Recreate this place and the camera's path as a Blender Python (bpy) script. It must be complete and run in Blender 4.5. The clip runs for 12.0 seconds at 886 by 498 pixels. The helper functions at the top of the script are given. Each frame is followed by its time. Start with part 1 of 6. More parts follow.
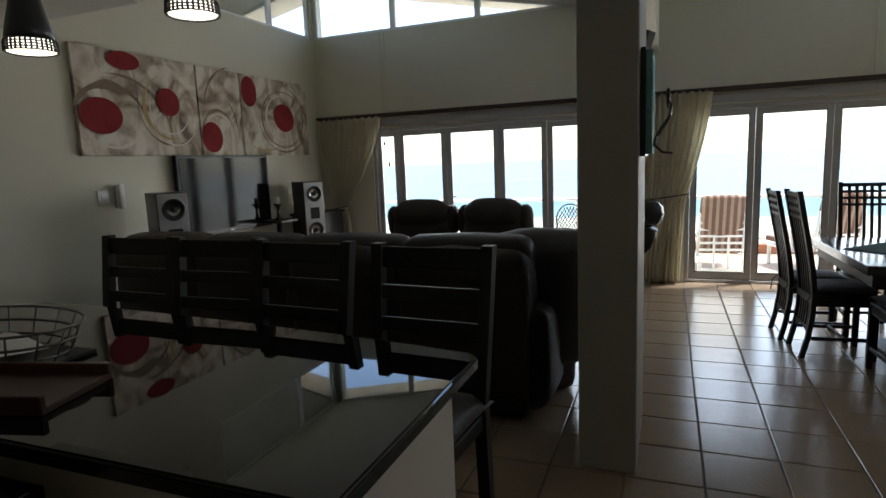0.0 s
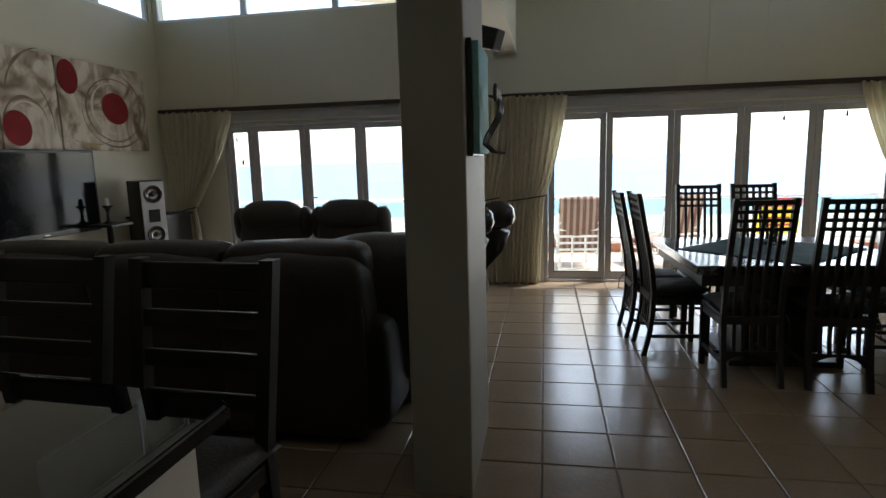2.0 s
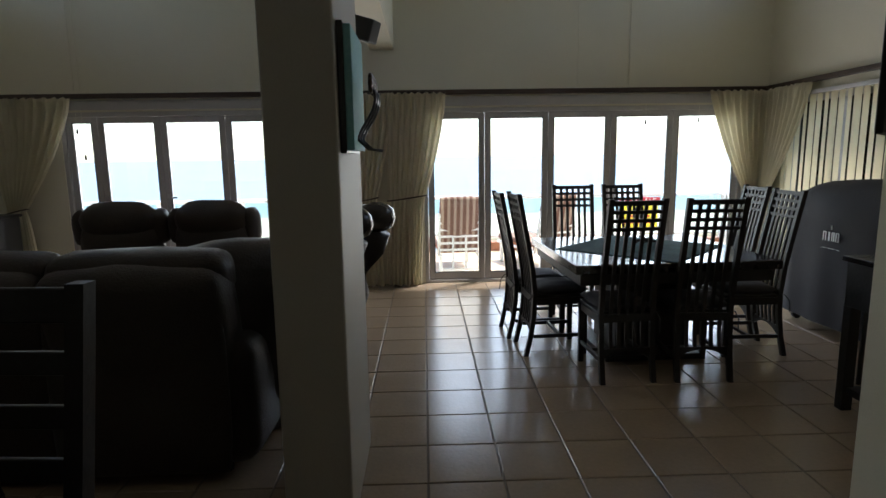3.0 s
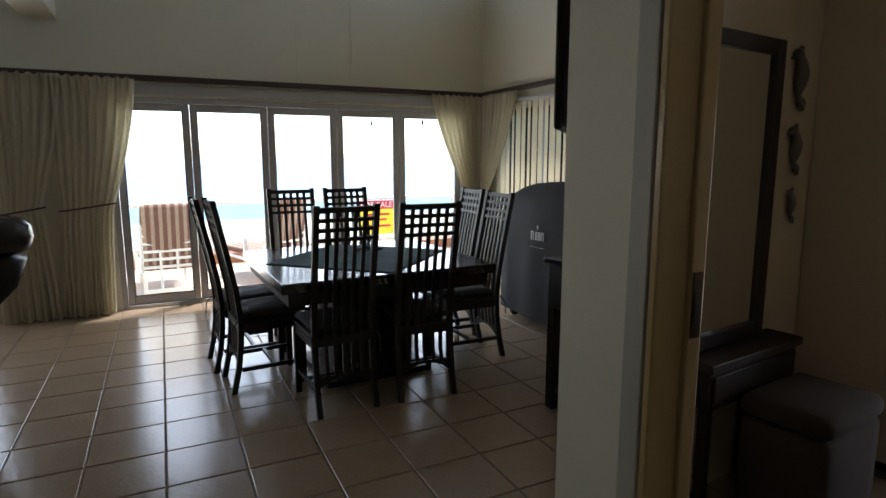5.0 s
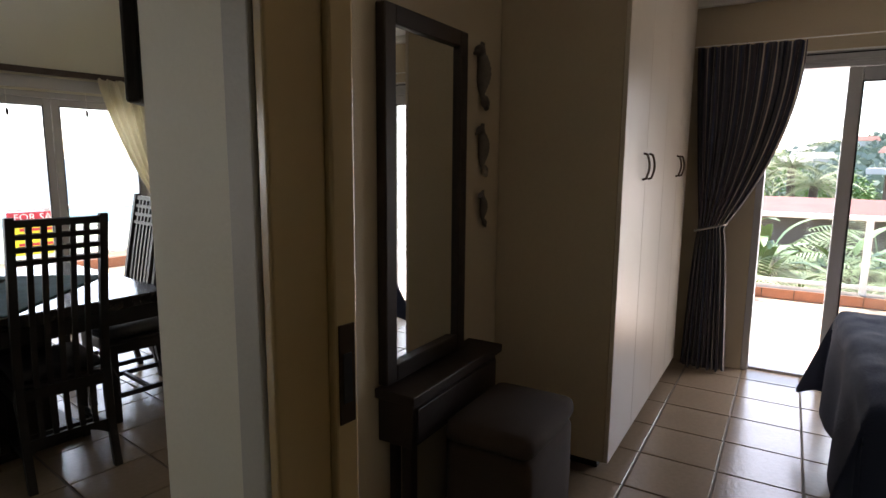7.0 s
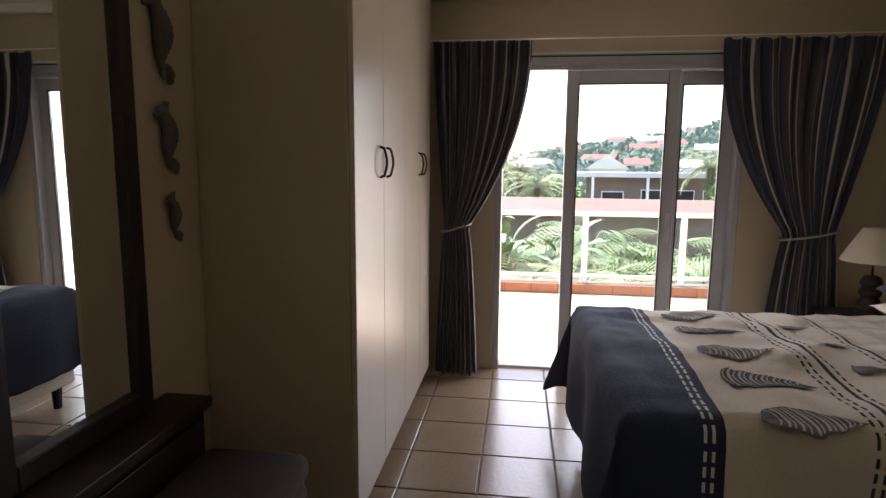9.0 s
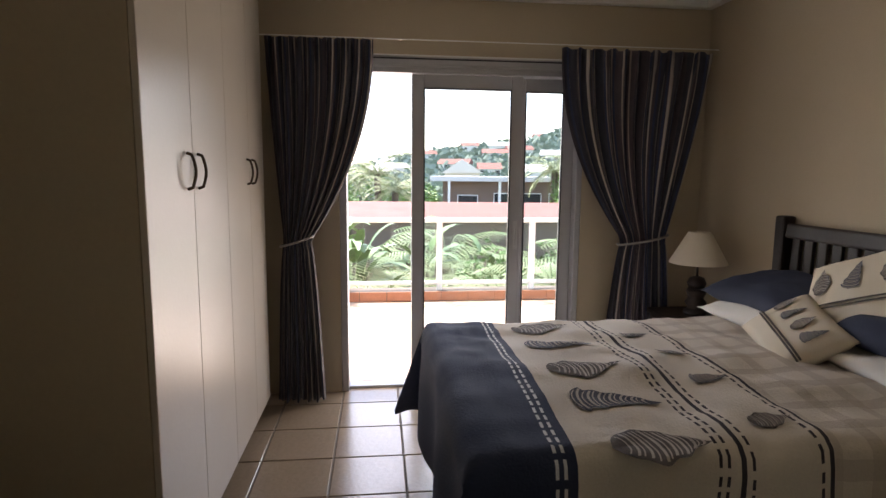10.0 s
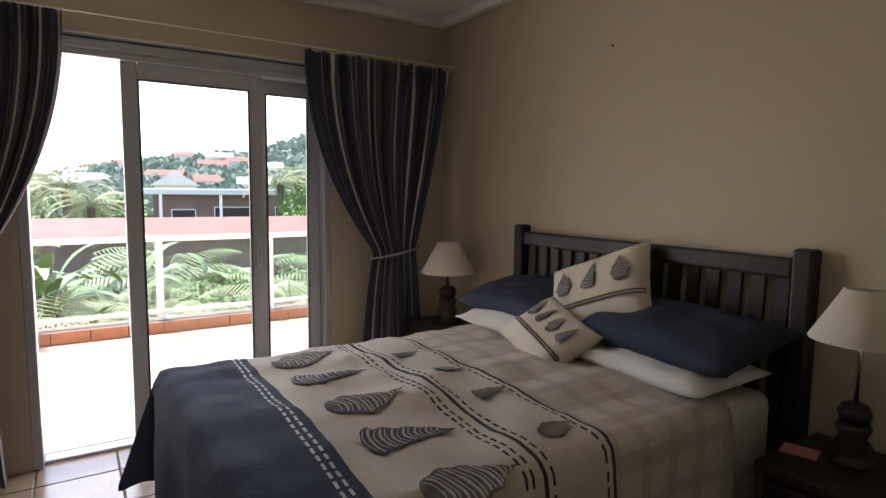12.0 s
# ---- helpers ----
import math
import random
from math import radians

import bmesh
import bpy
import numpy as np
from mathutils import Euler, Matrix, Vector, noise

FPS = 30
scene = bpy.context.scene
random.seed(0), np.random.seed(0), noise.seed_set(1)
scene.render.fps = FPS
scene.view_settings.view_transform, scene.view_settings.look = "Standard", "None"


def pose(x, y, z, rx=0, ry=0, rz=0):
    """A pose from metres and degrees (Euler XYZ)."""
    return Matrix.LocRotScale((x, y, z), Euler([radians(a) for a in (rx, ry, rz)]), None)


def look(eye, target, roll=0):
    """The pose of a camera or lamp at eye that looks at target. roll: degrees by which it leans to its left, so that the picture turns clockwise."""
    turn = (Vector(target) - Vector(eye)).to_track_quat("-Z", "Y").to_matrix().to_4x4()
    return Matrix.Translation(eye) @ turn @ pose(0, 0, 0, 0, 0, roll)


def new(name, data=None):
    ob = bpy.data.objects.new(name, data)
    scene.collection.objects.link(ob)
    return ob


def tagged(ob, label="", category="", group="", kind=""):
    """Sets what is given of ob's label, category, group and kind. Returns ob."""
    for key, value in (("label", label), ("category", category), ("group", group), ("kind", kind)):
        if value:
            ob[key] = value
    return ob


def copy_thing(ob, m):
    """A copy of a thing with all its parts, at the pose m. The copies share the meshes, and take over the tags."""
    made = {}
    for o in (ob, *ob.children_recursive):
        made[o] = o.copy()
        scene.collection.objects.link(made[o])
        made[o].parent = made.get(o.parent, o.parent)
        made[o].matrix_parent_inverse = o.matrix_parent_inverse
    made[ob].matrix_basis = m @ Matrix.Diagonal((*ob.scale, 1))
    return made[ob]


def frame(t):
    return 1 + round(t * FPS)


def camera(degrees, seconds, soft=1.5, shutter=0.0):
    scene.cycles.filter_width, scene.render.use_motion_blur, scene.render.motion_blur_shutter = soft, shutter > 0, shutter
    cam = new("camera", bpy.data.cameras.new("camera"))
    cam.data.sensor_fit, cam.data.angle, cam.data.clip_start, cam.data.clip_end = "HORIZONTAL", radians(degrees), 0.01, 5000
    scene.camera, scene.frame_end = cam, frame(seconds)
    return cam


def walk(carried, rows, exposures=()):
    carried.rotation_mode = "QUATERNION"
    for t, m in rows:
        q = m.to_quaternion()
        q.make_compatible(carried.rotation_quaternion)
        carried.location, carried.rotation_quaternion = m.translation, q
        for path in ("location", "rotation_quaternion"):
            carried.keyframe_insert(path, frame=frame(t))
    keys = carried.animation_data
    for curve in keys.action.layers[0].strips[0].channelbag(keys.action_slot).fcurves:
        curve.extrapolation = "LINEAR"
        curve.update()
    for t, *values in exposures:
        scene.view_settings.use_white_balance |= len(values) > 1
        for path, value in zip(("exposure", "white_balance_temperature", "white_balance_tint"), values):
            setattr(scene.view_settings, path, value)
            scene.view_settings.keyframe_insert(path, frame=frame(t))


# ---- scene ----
cam = camera(74.96, 12.0)
# seconds, x, y, z, yaw, pitch, roll
ROWS = [
    (0.0, 0.151, -0.369, 1.476, 21.12, -8.44, 2.35),
    (0.5, 0.202, -0.297, 1.475, 19.64, -8.52, 2.17),
    (1.0, 0.271, -0.197, 1.467, 18.49, -8.58, 2.08),
    (1.5, 0.326, -0.131, 1.463, 14.34, -8.69, 1.80),
    (2.0, 0.339, -0.025, 1.460, 9.87, -8.81, 1.60),
    (2.5, 0.313, 0.110, 1.465, 4.20, -9.03, 1.28),
    (3.0, 0.331, 0.197, 1.456, -1.90, -9.16, 0.84),
    (5.0, 0.744, 0.652, 1.432, -25.78, -9.03, 0.06),
    (5.5, 0.786, 0.779, 1.434, -33.40, -8.92, -0.22),
    (6.0, 0.887, 0.832, 1.424, -40.90, -8.74, -0.37),
    (6.5, 1.045, 0.886, 1.418, -46.90, -8.64, -0.42),
    (7.0, 1.208, 0.905, 1.416, -51.89, -8.62, -0.46),
    (9.0, 1.705, 1.007, 1.377, -75.33, -7.94, -0.47),
    (9.5, 1.851, 0.995, 1.389, -81.33, -7.78, -0.51),
    (10.0, 1.964, 0.958, 1.399, -89.14, -7.43, -0.49),
    (10.5, 2.043, 0.958, 1.397, -96.67, -7.02, -0.51),
    (11.0, 2.151, 0.986, 1.394, -105.15, -6.45, -0.74),
    (11.5, 2.224, 1.009, 1.389, -112.24, -6.08, -0.82),
    (12.0, 2.255, 1.039, 1.387, -115.80, -5.87, -0.71),
]
EXPOSURES = [(0.0, 2.03, 6300, 11), (5.0, 2.13, 6350, 14), (6.5, 2.36, 6550, 17), (7.0, 2.36, 6650, 18), (9.0, 2.42, 6800, 19), (12.0, 2.32, 6600, 18)]
walk(cam, [(t, pose(x, y, z, 90 + pitch, roll, yaw)) for t, x, y, z, yaw, pitch, roll in ROWS], EXPOSURES)

# ---- world, sun, lamps ----
world = bpy.data.worlds.new("world")
scene.world = world
world.use_nodes = True
wn = world.node_tree.nodes
sky = wn.new("ShaderNodeTexSky")
sky.sky_type = "NISHITA"
sky.sun_disc = False
sky.sun_elevation = radians(65)
sky.sun_rotation = radians(60)
sky.air_density, sky.dust_density, sky.ozone_density = 1.0, 1.0, 1.0
world.node_tree.links.new(sky.outputs[0], wn["Background"].inputs[0])
wn["Background"].inputs[1].default_value = 0.15
sun = new("sun", bpy.data.lights.new("sun", "SUN"))
sun.data.energy, sun.data.angle, sun.data.color = 2.6, radians(10), (1.0, 0.95, 0.88)
sun.matrix_world = look((17, 10, 42), (0, 0, 0))


BR = pose(0, 0, 0, 0, 0, 7.23)      # the bedroom stands a little askew to the living room


def area_lamp(name, m, w, h, watts, color):
    """A lamp in an opening, standing in for the sky's light through it."""
    ob = new(name, bpy.data.lights.new(name, "AREA"))
    ob.data.shape, ob.data.size, ob.data.size_y = "RECTANGLE", w, h
    ob.data.energy, ob.data.color = watts, color
    ob.matrix_world = m
    return ob


area_lamp("sky_light_sea", look((-2.0, 6.95, 1.1), (-2.0, 0, 1.0)), 3.8, 1.8, 19, (1.0, 0.96, 0.91))
area_lamp("sky_light_dining", look((2.1, 6.95, 1.1), (2.1, 0, 1.0)), 3.6, 1.8, 14, (1.0, 0.97, 0.93))
area_lamp("sky_light_bedroom", BR @ look((5.86, 0.2, 1.1), (0, 0.2, 1.0)), 1.5, 1.9, 6.5, (1.0, 0.96, 0.91))

# ---- materials ----
def material(name, color, rough=0.6, metal=0.0, vary=0.12, scale=6.0, grain=60.0, bump=0.02, spread=None, coat=0.0, sheen=0.0, sub=None):
    """A surface whose colour varies at two scales, with fine relief. spread: a second colour to mix towards."""
    m = bpy.data.materials.new(name)
    m.use_nodes = True
    nt = m.node_tree
    n, l = nt.nodes, nt.links
    b = n["Principled BSDF"]
    tc = n.new("ShaderNodeTexCoord")
    big = n.new("ShaderNodeTexNoise")
    big.inputs["Scale"].default_value, big.inputs["Detail"].default_value = scale, 3
    fine = n.new("ShaderNodeTexNoise")
    fine.inputs["Scale"].default_value, fine.inputs["Detail"].default_value = grain, 4
    l.new(tc.outputs["Object"], big.inputs["Vector"])
    l.new(tc.outputs["Object"], fine.inputs["Vector"])
    add = n.new("ShaderNodeMath")
    add.operation = "ADD"
    l.new(big.outputs["Fac"], add.inputs[0])
    l.new(fine.outputs["Fac"], add.inputs[1])
    ramp = n.new("ShaderNodeMapRange")
    ramp.inputs["From Min"].default_value, ramp.inputs["From Max"].default_value = 0.6, 1.4
    l.new(add.outputs[0], ramp.inputs["Value"])
    mix = n.new("ShaderNodeMix")
    mix.data_type = "RGBA"
    other = spread or tuple(c * (1 - vary) for c in color)
    mix.inputs["A"].default_value = (*color, 1)
    mix.inputs["B"].default_value = (*other, 1)
    l.new(ramp.outputs["Result"], mix.inputs["Factor"])
    l.new(mix.outputs["Result"], b.inputs["Base Color"])
    rr = n.new("ShaderNodeMapRange")
    rr.inputs["To Min"].default_value, rr.inputs["To Max"].default_value = max(0.0, rough - 0.07), min(1.0, rough + 0.07)
    l.new(big.outputs["Fac"], rr.inputs["Value"])
    l.new(rr.outputs["Result"], b.inputs["Roughness"])
    b.inputs["Metallic"].default_value = metal
    b.inputs["Coat Weight"].default_value = coat
    b.inputs["Sheen Weight"].default_value = sheen
    if bump:
        bp = n.new("ShaderNodeBump")
        bp.inputs["Strength"].default_value, bp.inputs["Distance"].default_value = 0.4, bump
        l.new(fine.outputs["Fac"], bp.inputs["Height"])
        l.new(bp.outputs["Normal"], b.inputs["Normal"])
    return m


def nodes_of(m):
    nt = m.node_tree
    return nt.nodes, nt.links, nt.nodes["Principled BSDF"]


WALL = material("cream_wall_paint", (0.66, 0.635, 0.52), 0.7, vary=0.06, scale=1.5, grain=140, bump=0.002)
BEDWALL = material("warm_wall_paint", (0.50, 0.42, 0.30), 0.7, vary=0.06, scale=1.5, grain=140, bump=0.002)
# cream paint toned down in colour to stand for shade on the column
SHADED_PAINT = material("shade_toned_paint", (0.42, 0.40, 0.35), 0.6, vary=0.08, scale=2, grain=120, bump=0.002)
CEIL = material("white_ceiling_paint", (0.78, 0.77, 0.72), 0.8, vary=0.04, scale=2, grain=100, bump=0.002)
GLOSS = material("glossy_cream_door_paint", (0.46, 0.34, 0.165), 0.25, vary=0.05, scale=3, grain=60, bump=0.001)
TILE = material("beige_ceramic_tile", (0.30, 0.232, 0.165), 0.2, vary=0.18, scale=4, grain=45, bump=0.003)
GROUT = material("dark_grout", (0.16, 0.13, 0.10), 0.9, vary=0.3, scale=9, grain=150, bump=0.004)
DARKWOOD = material("dark_stained_wood", (0.018, 0.015, 0.014), 0.45, vary=0.5, scale=5, grain=50, bump=0.003)
DARKWOOD2 = material("dark_brown_bed_wood", (0.022, 0.011, 0.008), 0.5, vary=0.5, scale=5, grain=50, bump=0.003)
LEATHER = material("dark_brown_leather", (0.040, 0.032, 0.028), 0.5, vary=0.4, scale=4, grain=90, bump=0.006)
nodes_of(DARKWOOD)[2].inputs["Specular IOR Level"].default_value = 0.35
nodes_of(LEATHER)[2].inputs["Specular IOR Level"].default_value = 0.35
GRANITE = material("black_polished_granite", (0.010, 0.010, 0.011), 0.06, vary=0.6, scale=30, grain=200, bump=0.0)
GRANITE.node_tree.links.remove(GRANITE.node_tree.nodes["Principled BSDF"].inputs["Roughness"].links[0])
GRANITE.node_tree.nodes["Principled BSDF"].inputs["Roughness"].default_value = 0.02
CUPBOARD = material("white_cupboard_laminate", (0.53, 0.47, 0.39), 0.32, vary=0.04, scale=3, grain=60, bump=0.001)
ALU = material("grey_aluminium_frame", (0.46, 0.46, 0.48), 0.4, 0.25, vary=0.08, scale=8, grain=100, bump=0.001)
WHITEPAINT = material("white_railing_paint", (0.82, 0.82, 0.80), 0.45, vary=0.06, scale=6, grain=90, bump=0.001)
CURTAIN = material("cream_curtain_cloth", (0.80, 0.76, 0.62), 0.9, vary=0.12, scale=5, grain=220, bump=0.003, sheen=0.2)
RAILWOOD = material("brown_curtain_rail_wood", (0.05, 0.03, 0.022), 0.45, vary=0.4, scale=6, grain=60, bump=0.002)
NAVY = material("navy_cotton", (0.020, 0.028, 0.060), 0.85, vary=0.25, scale=7, grain=240, bump=0.003)
LINEN = material("cream_printed_cotton", (0.66, 0.58, 0.46), 0.9, vary=0.08, scale=6, grain=240, bump=0.003)
WHITECLOTH = material("white_cotton", (0.78, 0.75, 0.70), 0.9, vary=0.06, scale=8, grain=200, bump=0.003)
BLACKPLASTIC = material("black_plastic", (0.012, 0.012, 0.013), 0.35, vary=0.3, scale=8, grain=90, bump=0.001)
SILVER = material("silver_plastic", (0.55, 0.55, 0.56), 0.35, 0.4, vary=0.08, scale=8, grain=120, bump=0.001)
CHROME = material("chrome", (0.6, 0.6, 0.6), 0.15, 1.0, vary=0.05, scale=9, grain=60, bump=0.0)
BRASSDARK = material("dark_bronze_metal", (0.08, 0.055, 0.035), 0.35, 0.9, vary=0.3, scale=9, grain=60, bump=0.001)
TERRACOTTA = material("terracotta_tile", (0.42, 0.17, 0.09), 0.6, vary=0.25, scale=8, grain=70, bump=0.004)
TERRACE = material("pale_terrace_tile", (0.62, 0.47, 0.33), 0.6, vary=0.12, scale=5, grain=70, bump=0.003)


def glass_material(name, tint=(1, 1, 1), alpha=0.12):
    m = bpy.data.materials.new(name)
    m.use_nodes = True
    n, l, b = nodes_of(m)
    t = n.new("ShaderNodeBsdfTransparent")
    t.inputs[0].default_value = (*tint, 1)
    g = n.new("ShaderNodeBsdfGlossy")
    g.inputs["Roughness"].default_value = 0.02
    fr = n.new("ShaderNodeFresnel")
    fr.inputs["IOR"].default_value = 1.4
    mx = n.new("ShaderNodeMixShader")
    l.new(fr.outputs[0], mx.inputs[0])
    l.new(t.outputs[0], mx.inputs[1])
    l.new(g.outputs[0], mx.inputs[2])
    l.new(mx.outputs[0], n["Material Output"].inputs["Surface"])
    return m


def translucent(m, amount):
    """Lets light through a thin cloth."""
    n, l, b = nodes_of(m)
    t = n.new("ShaderNodeBsdfTranslucent")
    l.new(b.inputs["Base Color"].links[0].from_socket, t.inputs[0])
    mx = n.new("ShaderNodeMixShader")
    mx.inputs[0].default_value = amount
    l.new(b.outputs[0], mx.inputs[1])
    l.new(t.outputs[0], mx.inputs[2])
    l.new(mx.outputs[0], n["Material Output"].inputs["Surface"])


translucent(CURTAIN, 0.55)
GLASS = glass_material("clear_window_glass", (0.97, 0.99, 0.98))
RAILGLASS = glass_material("balustrade_glass", (0.88, 0.95, 0.93))
MIRROR = bpy.data.materials.new("mirror_silver")
MIRROR.use_nodes = True
MIRROR.node_tree.nodes["Principled BSDF"].inputs["Metallic"].default_value = 1.0
MIRROR.node_tree.nodes["Principled BSDF"].inputs["Roughness"].default_value = 0.01
MIRROR.node_tree.nodes["Principled BSDF"].inputs["Base Color"].default_value = (0.85, 0.87, 0.85, 1)


# ---- mesh helpers ----
def finish(name, bm, mat, parent=None, label="", smooth=False):
    me = bpy.data.meshes.new(name)
    bm.normal_update()
    bm.to_mesh(me)
    bm.free()
    mats = mat if isinstance(mat, (list, tuple)) else [mat]
    for x in mats:
        me.materials.append(x)
    if smooth:
        me.polygons.foreach_set("use_smooth", [True] * len(me.polygons))
    ob = new(name, me)
    if parent is not None:
        ob.parent = parent
    if label:
        ob["label"] = label
    return ob


def part(name, bm, mat, parent, label="", smooth=False):
    return finish(name, bm, mat, parent, label, smooth)


def thing(name, m, label, category, group="", kind=""):
    ob = new(name)
    ob.matrix_world = m
    ob.empty_display_size = 0.1
    return tagged(ob, label, category, group, kind)


def box(bm, x0, x1, y0, y1, z0, z1, bevel=0.0, seg=2, m=None):
    """Adds a box, with rounded edges where bevel is given."""
    r = bmesh.ops.create_cube(bm, size=1.0)
    vs = r["verts"]
    bmesh.ops.transform(bm, matrix=Matrix.Translation(((x0 + x1) / 2, (y0 + y1) / 2, (z0 + z1) / 2)) @ Matrix.Diagonal((x1 - x0, y1 - y0, z1 - z0, 1)), verts=vs)
    if bevel:
        es = list({e for v in vs for e in v.link_edges})
        r2 = bmesh.ops.bevel(bm, geom=es, offset=bevel, segments=seg, profile=0.5, affect="EDGES")
        vs = list({v for f in r2["faces"] for v in f.verts} | {v for v in vs if v.is_valid})
    if m is not None:
        bmesh.ops.transform(bm, matrix=m, verts=vs)
    return vs


def boxm(*a, **k):
    bm = bmesh.new()
    box(bm, *a, **k)
    return bm


def lathe(profile, seg=24):
    """A turned shape from (radius, height) pairs."""
    bm = bmesh.new()
    rings = []
    for r, z in profile:
        rings.append([bm.verts.new((r * math.cos(2 * math.pi * i / seg), r * math.sin(2 * math.pi * i / seg), z)) for i in range(seg)])
    for a, b in zip(rings, rings[1:]):
        for i in range(seg):
            bm.faces.new((a[i], a[(i + 1) % seg], b[(i + 1) % seg], b[i]))
    if profile[0][0] > 1e-4:
        bm.faces.new(rings[0][::-1])
    if profile[-1][0] > 1e-4:
        bm.faces.new(rings[-1])
    return bm


def tube(bm, pts, r, seg=8, closed=False):
    """A rod of radius r (a number or one for each point) along points."""
    pts = [Vector(p) for p in pts]
    n = len(pts)
    rings = []
    up = Vector((0, 0, 1))
    for i, p in enumerate(pts):
        a = pts[i - 1] if (i > 0 or closed) else p
        b = pts[(i + 1) % n] if (i < n - 1 or closed) else p
        d = (b - a).normalized()
        ref = up if abs(d.z) < 0.95 else Vector((1, 0, 0))
        s = d.cross(ref).normalized()
        u = s.cross(d)
        rad = r[i] if isinstance(r, (list, tuple)) else r
        rings.append([bm.verts.new(p + rad * (math.cos(2 * math.pi * k / seg) * s + math.sin(2 * math.pi * k / seg) * u)) for k in range(seg)])
    for i in range(n if closed else n - 1):
        a, b = rings[i], rings[(i + 1) % n]
        for k in range(seg):
            bm.faces.new((a[k], a[(k + 1) % seg], b[(k + 1) % seg], b[k]))
    if not closed:
        bm.faces.new(rings[0][::-1])
        bm.faces.new(rings[-1])
    return bm


def grid_sheet(nu, nv, fn, thick=0.0):
    """A sheet of nu by nv cells through fn(u, v), u and v from 0 to 1; a shell of that thickness where given."""
    bm = bmesh.new()
    g = [[bm.verts.new(fn(i / nu, j / nv)) for j in range(nv + 1)] for i in range(nu + 1)]
    for i in range(nu):
        for j in range(nv):
            bm.faces.new((g[i][j], g[i + 1][j], g[i + 1][j + 1], g[i][j + 1]))
    if thick:
        bm.normal_update()
        bmesh.ops.solidify(bm, geom=bm.faces[:], thickness=thick)
    return bm


def structure(name, bm, mat, label, category, smooth=False):
    return tagged(finish(name, bm, mat, None, "", smooth), label, category, kind="structure")

# ---- the shell: lounge and dining room, bedroom ----
XW, XE, YN, YS = -4.44, 4.21, 6.75, -3.2        # lounge and dining room, inner faces
BX0, BX1, BY0, BY1 = 1.55, 5.69, -1.41, 1.90    # bedroom, inner faces, in its own turned frame
BCEIL = 2.50
CLERE = 3.22
T = 0.2

bm = boxm(XW - T, XE + T, YS - T, YN + T, -0.25, -0.006)
box(bm, 1.75, BX1 + T + 0.012, BY0 - T, BY1 + 0.1, -0.25, -0.005, m=BR)
floor = structure("floor", bm, GROUT, "beige ceramic floor tiles with dark grout", "floor")


def wall_with_holes(name, axis, at, thick, lo, hi, z0, z1, holes, mat, label, m=None):
    """A wall along x (axis 'x') or y at a place, from lo to hi, with (from, to, bottom, top) openings."""
    bm = bmesh.new()
    cuts = sorted({lo, hi, *[h[0] for h in holes], *[h[1] for h in holes]})
    for a, b in zip(cuts, cuts[1:]):
        spans = sorted((h[2], h[3]) for h in holes if h[0] <= a + 1e-6 and h[1] >= b - 1e-6)
        z = z0
        for s0, s1 in [*spans, (z1, z1)]:
            if s0 - z > 1e-4:
                if axis == "x":
                    box(bm, a, b, at, at + thick, z, s0)
                else:
                    box(bm, at, at + thick, a, b, z, s0)
            z = max(z, s1)
    bmesh.ops.remove_doubles(bm, verts=bm.verts[:], dist=1e-5)
    if m is not None:
        bmesh.ops.transform(bm, matrix=m, verts=bm.verts[:])
    return structure(name, bm, mat, label, "wall")


TOP = 4.3
wall_with_holes("wall_north", "x", YN, T, XW - T, XE + T, -0.25, TOP,
                [(-3.62, -0.62, 0.0, 1.98), (0.33, 3.98, 0.0, 1.98), (XW + 0.02, -0.93, CLERE, TOP - 0.02), (1.9, XE - 0.02, CLERE, TOP - 0.02)], WALL, "cream painted wall with wide folding door openings")
wall_with_holes("wall_west", "y", XW - T, T, YS - T, YN, -0.25, TOP, [(4.35, YN - 0.06, CLERE, TOP - 0.02)], WALL, "cream painted side wall below a clerestory")
wall_with_holes("wall_east", "y", XE, T, 2.56, YN, -0.25, TOP, [(4.9, 6.35, 0.55, 2.0), (4.0, YN - 0.06, CLERE, TOP - 0.02)], WALL, "cream painted wall with a window")
wall_with_holes("wall_south", "x", YS - T, T, XW - T, 1.625, -0.25, TOP, [], WALL, "cream painted rear wall")
# bedroom
wall_with_holes("wall_bedroom_west", "y", 1.625, 0.112, YS - T, 1.795, -0.1, TOP, [(0.60, 1.50, -0.1, 2.06)], WALL, "cream wall with a doorway to the bedroom")
bm = bmesh.new()
v = [bm.verts.new((x, y, z)) for z in (0.0, TOP) for x, y in ((1.627, 1.795), (1.735, 1.795), (2.20, 2.26), (2.20, 2.40))]
for f in ((3, 2, 1, 0), (4, 5, 6, 7), (0, 1, 5, 4), (1, 2, 6, 5), (2, 3, 7, 6), (3, 0, 4, 7)):
    bm.faces.new([v[i] for i in f])
structure("wall_splay", bm, WALL, "short splayed cream wall beside the doorway", "wall")
wall_with_holes("wall_bedroom_north", "x", BY1, 0.14, 2.40, BX1 + T, -0.1, TOP, [], BEDWALL, "warm cream bedroom wall", BR)
wall_with_holes("wall_bedroom_east", "y", BX1, T, BY0 - T, BY1, -0.25, BCEIL + 0.4, [(-0.60, 0.94, -0.25, 2.05)], BEDWALL, "warm cream bedroom wall with a sliding door opening", BR)
wall_with_holes("wall_bedroom_south", "x", BY0 - T, T, BX0, BX1, -0.25, BCEIL + 0.4, [], BEDWALL, "warm cream wall behind the headboard", BR)
bm = bmesh.new()
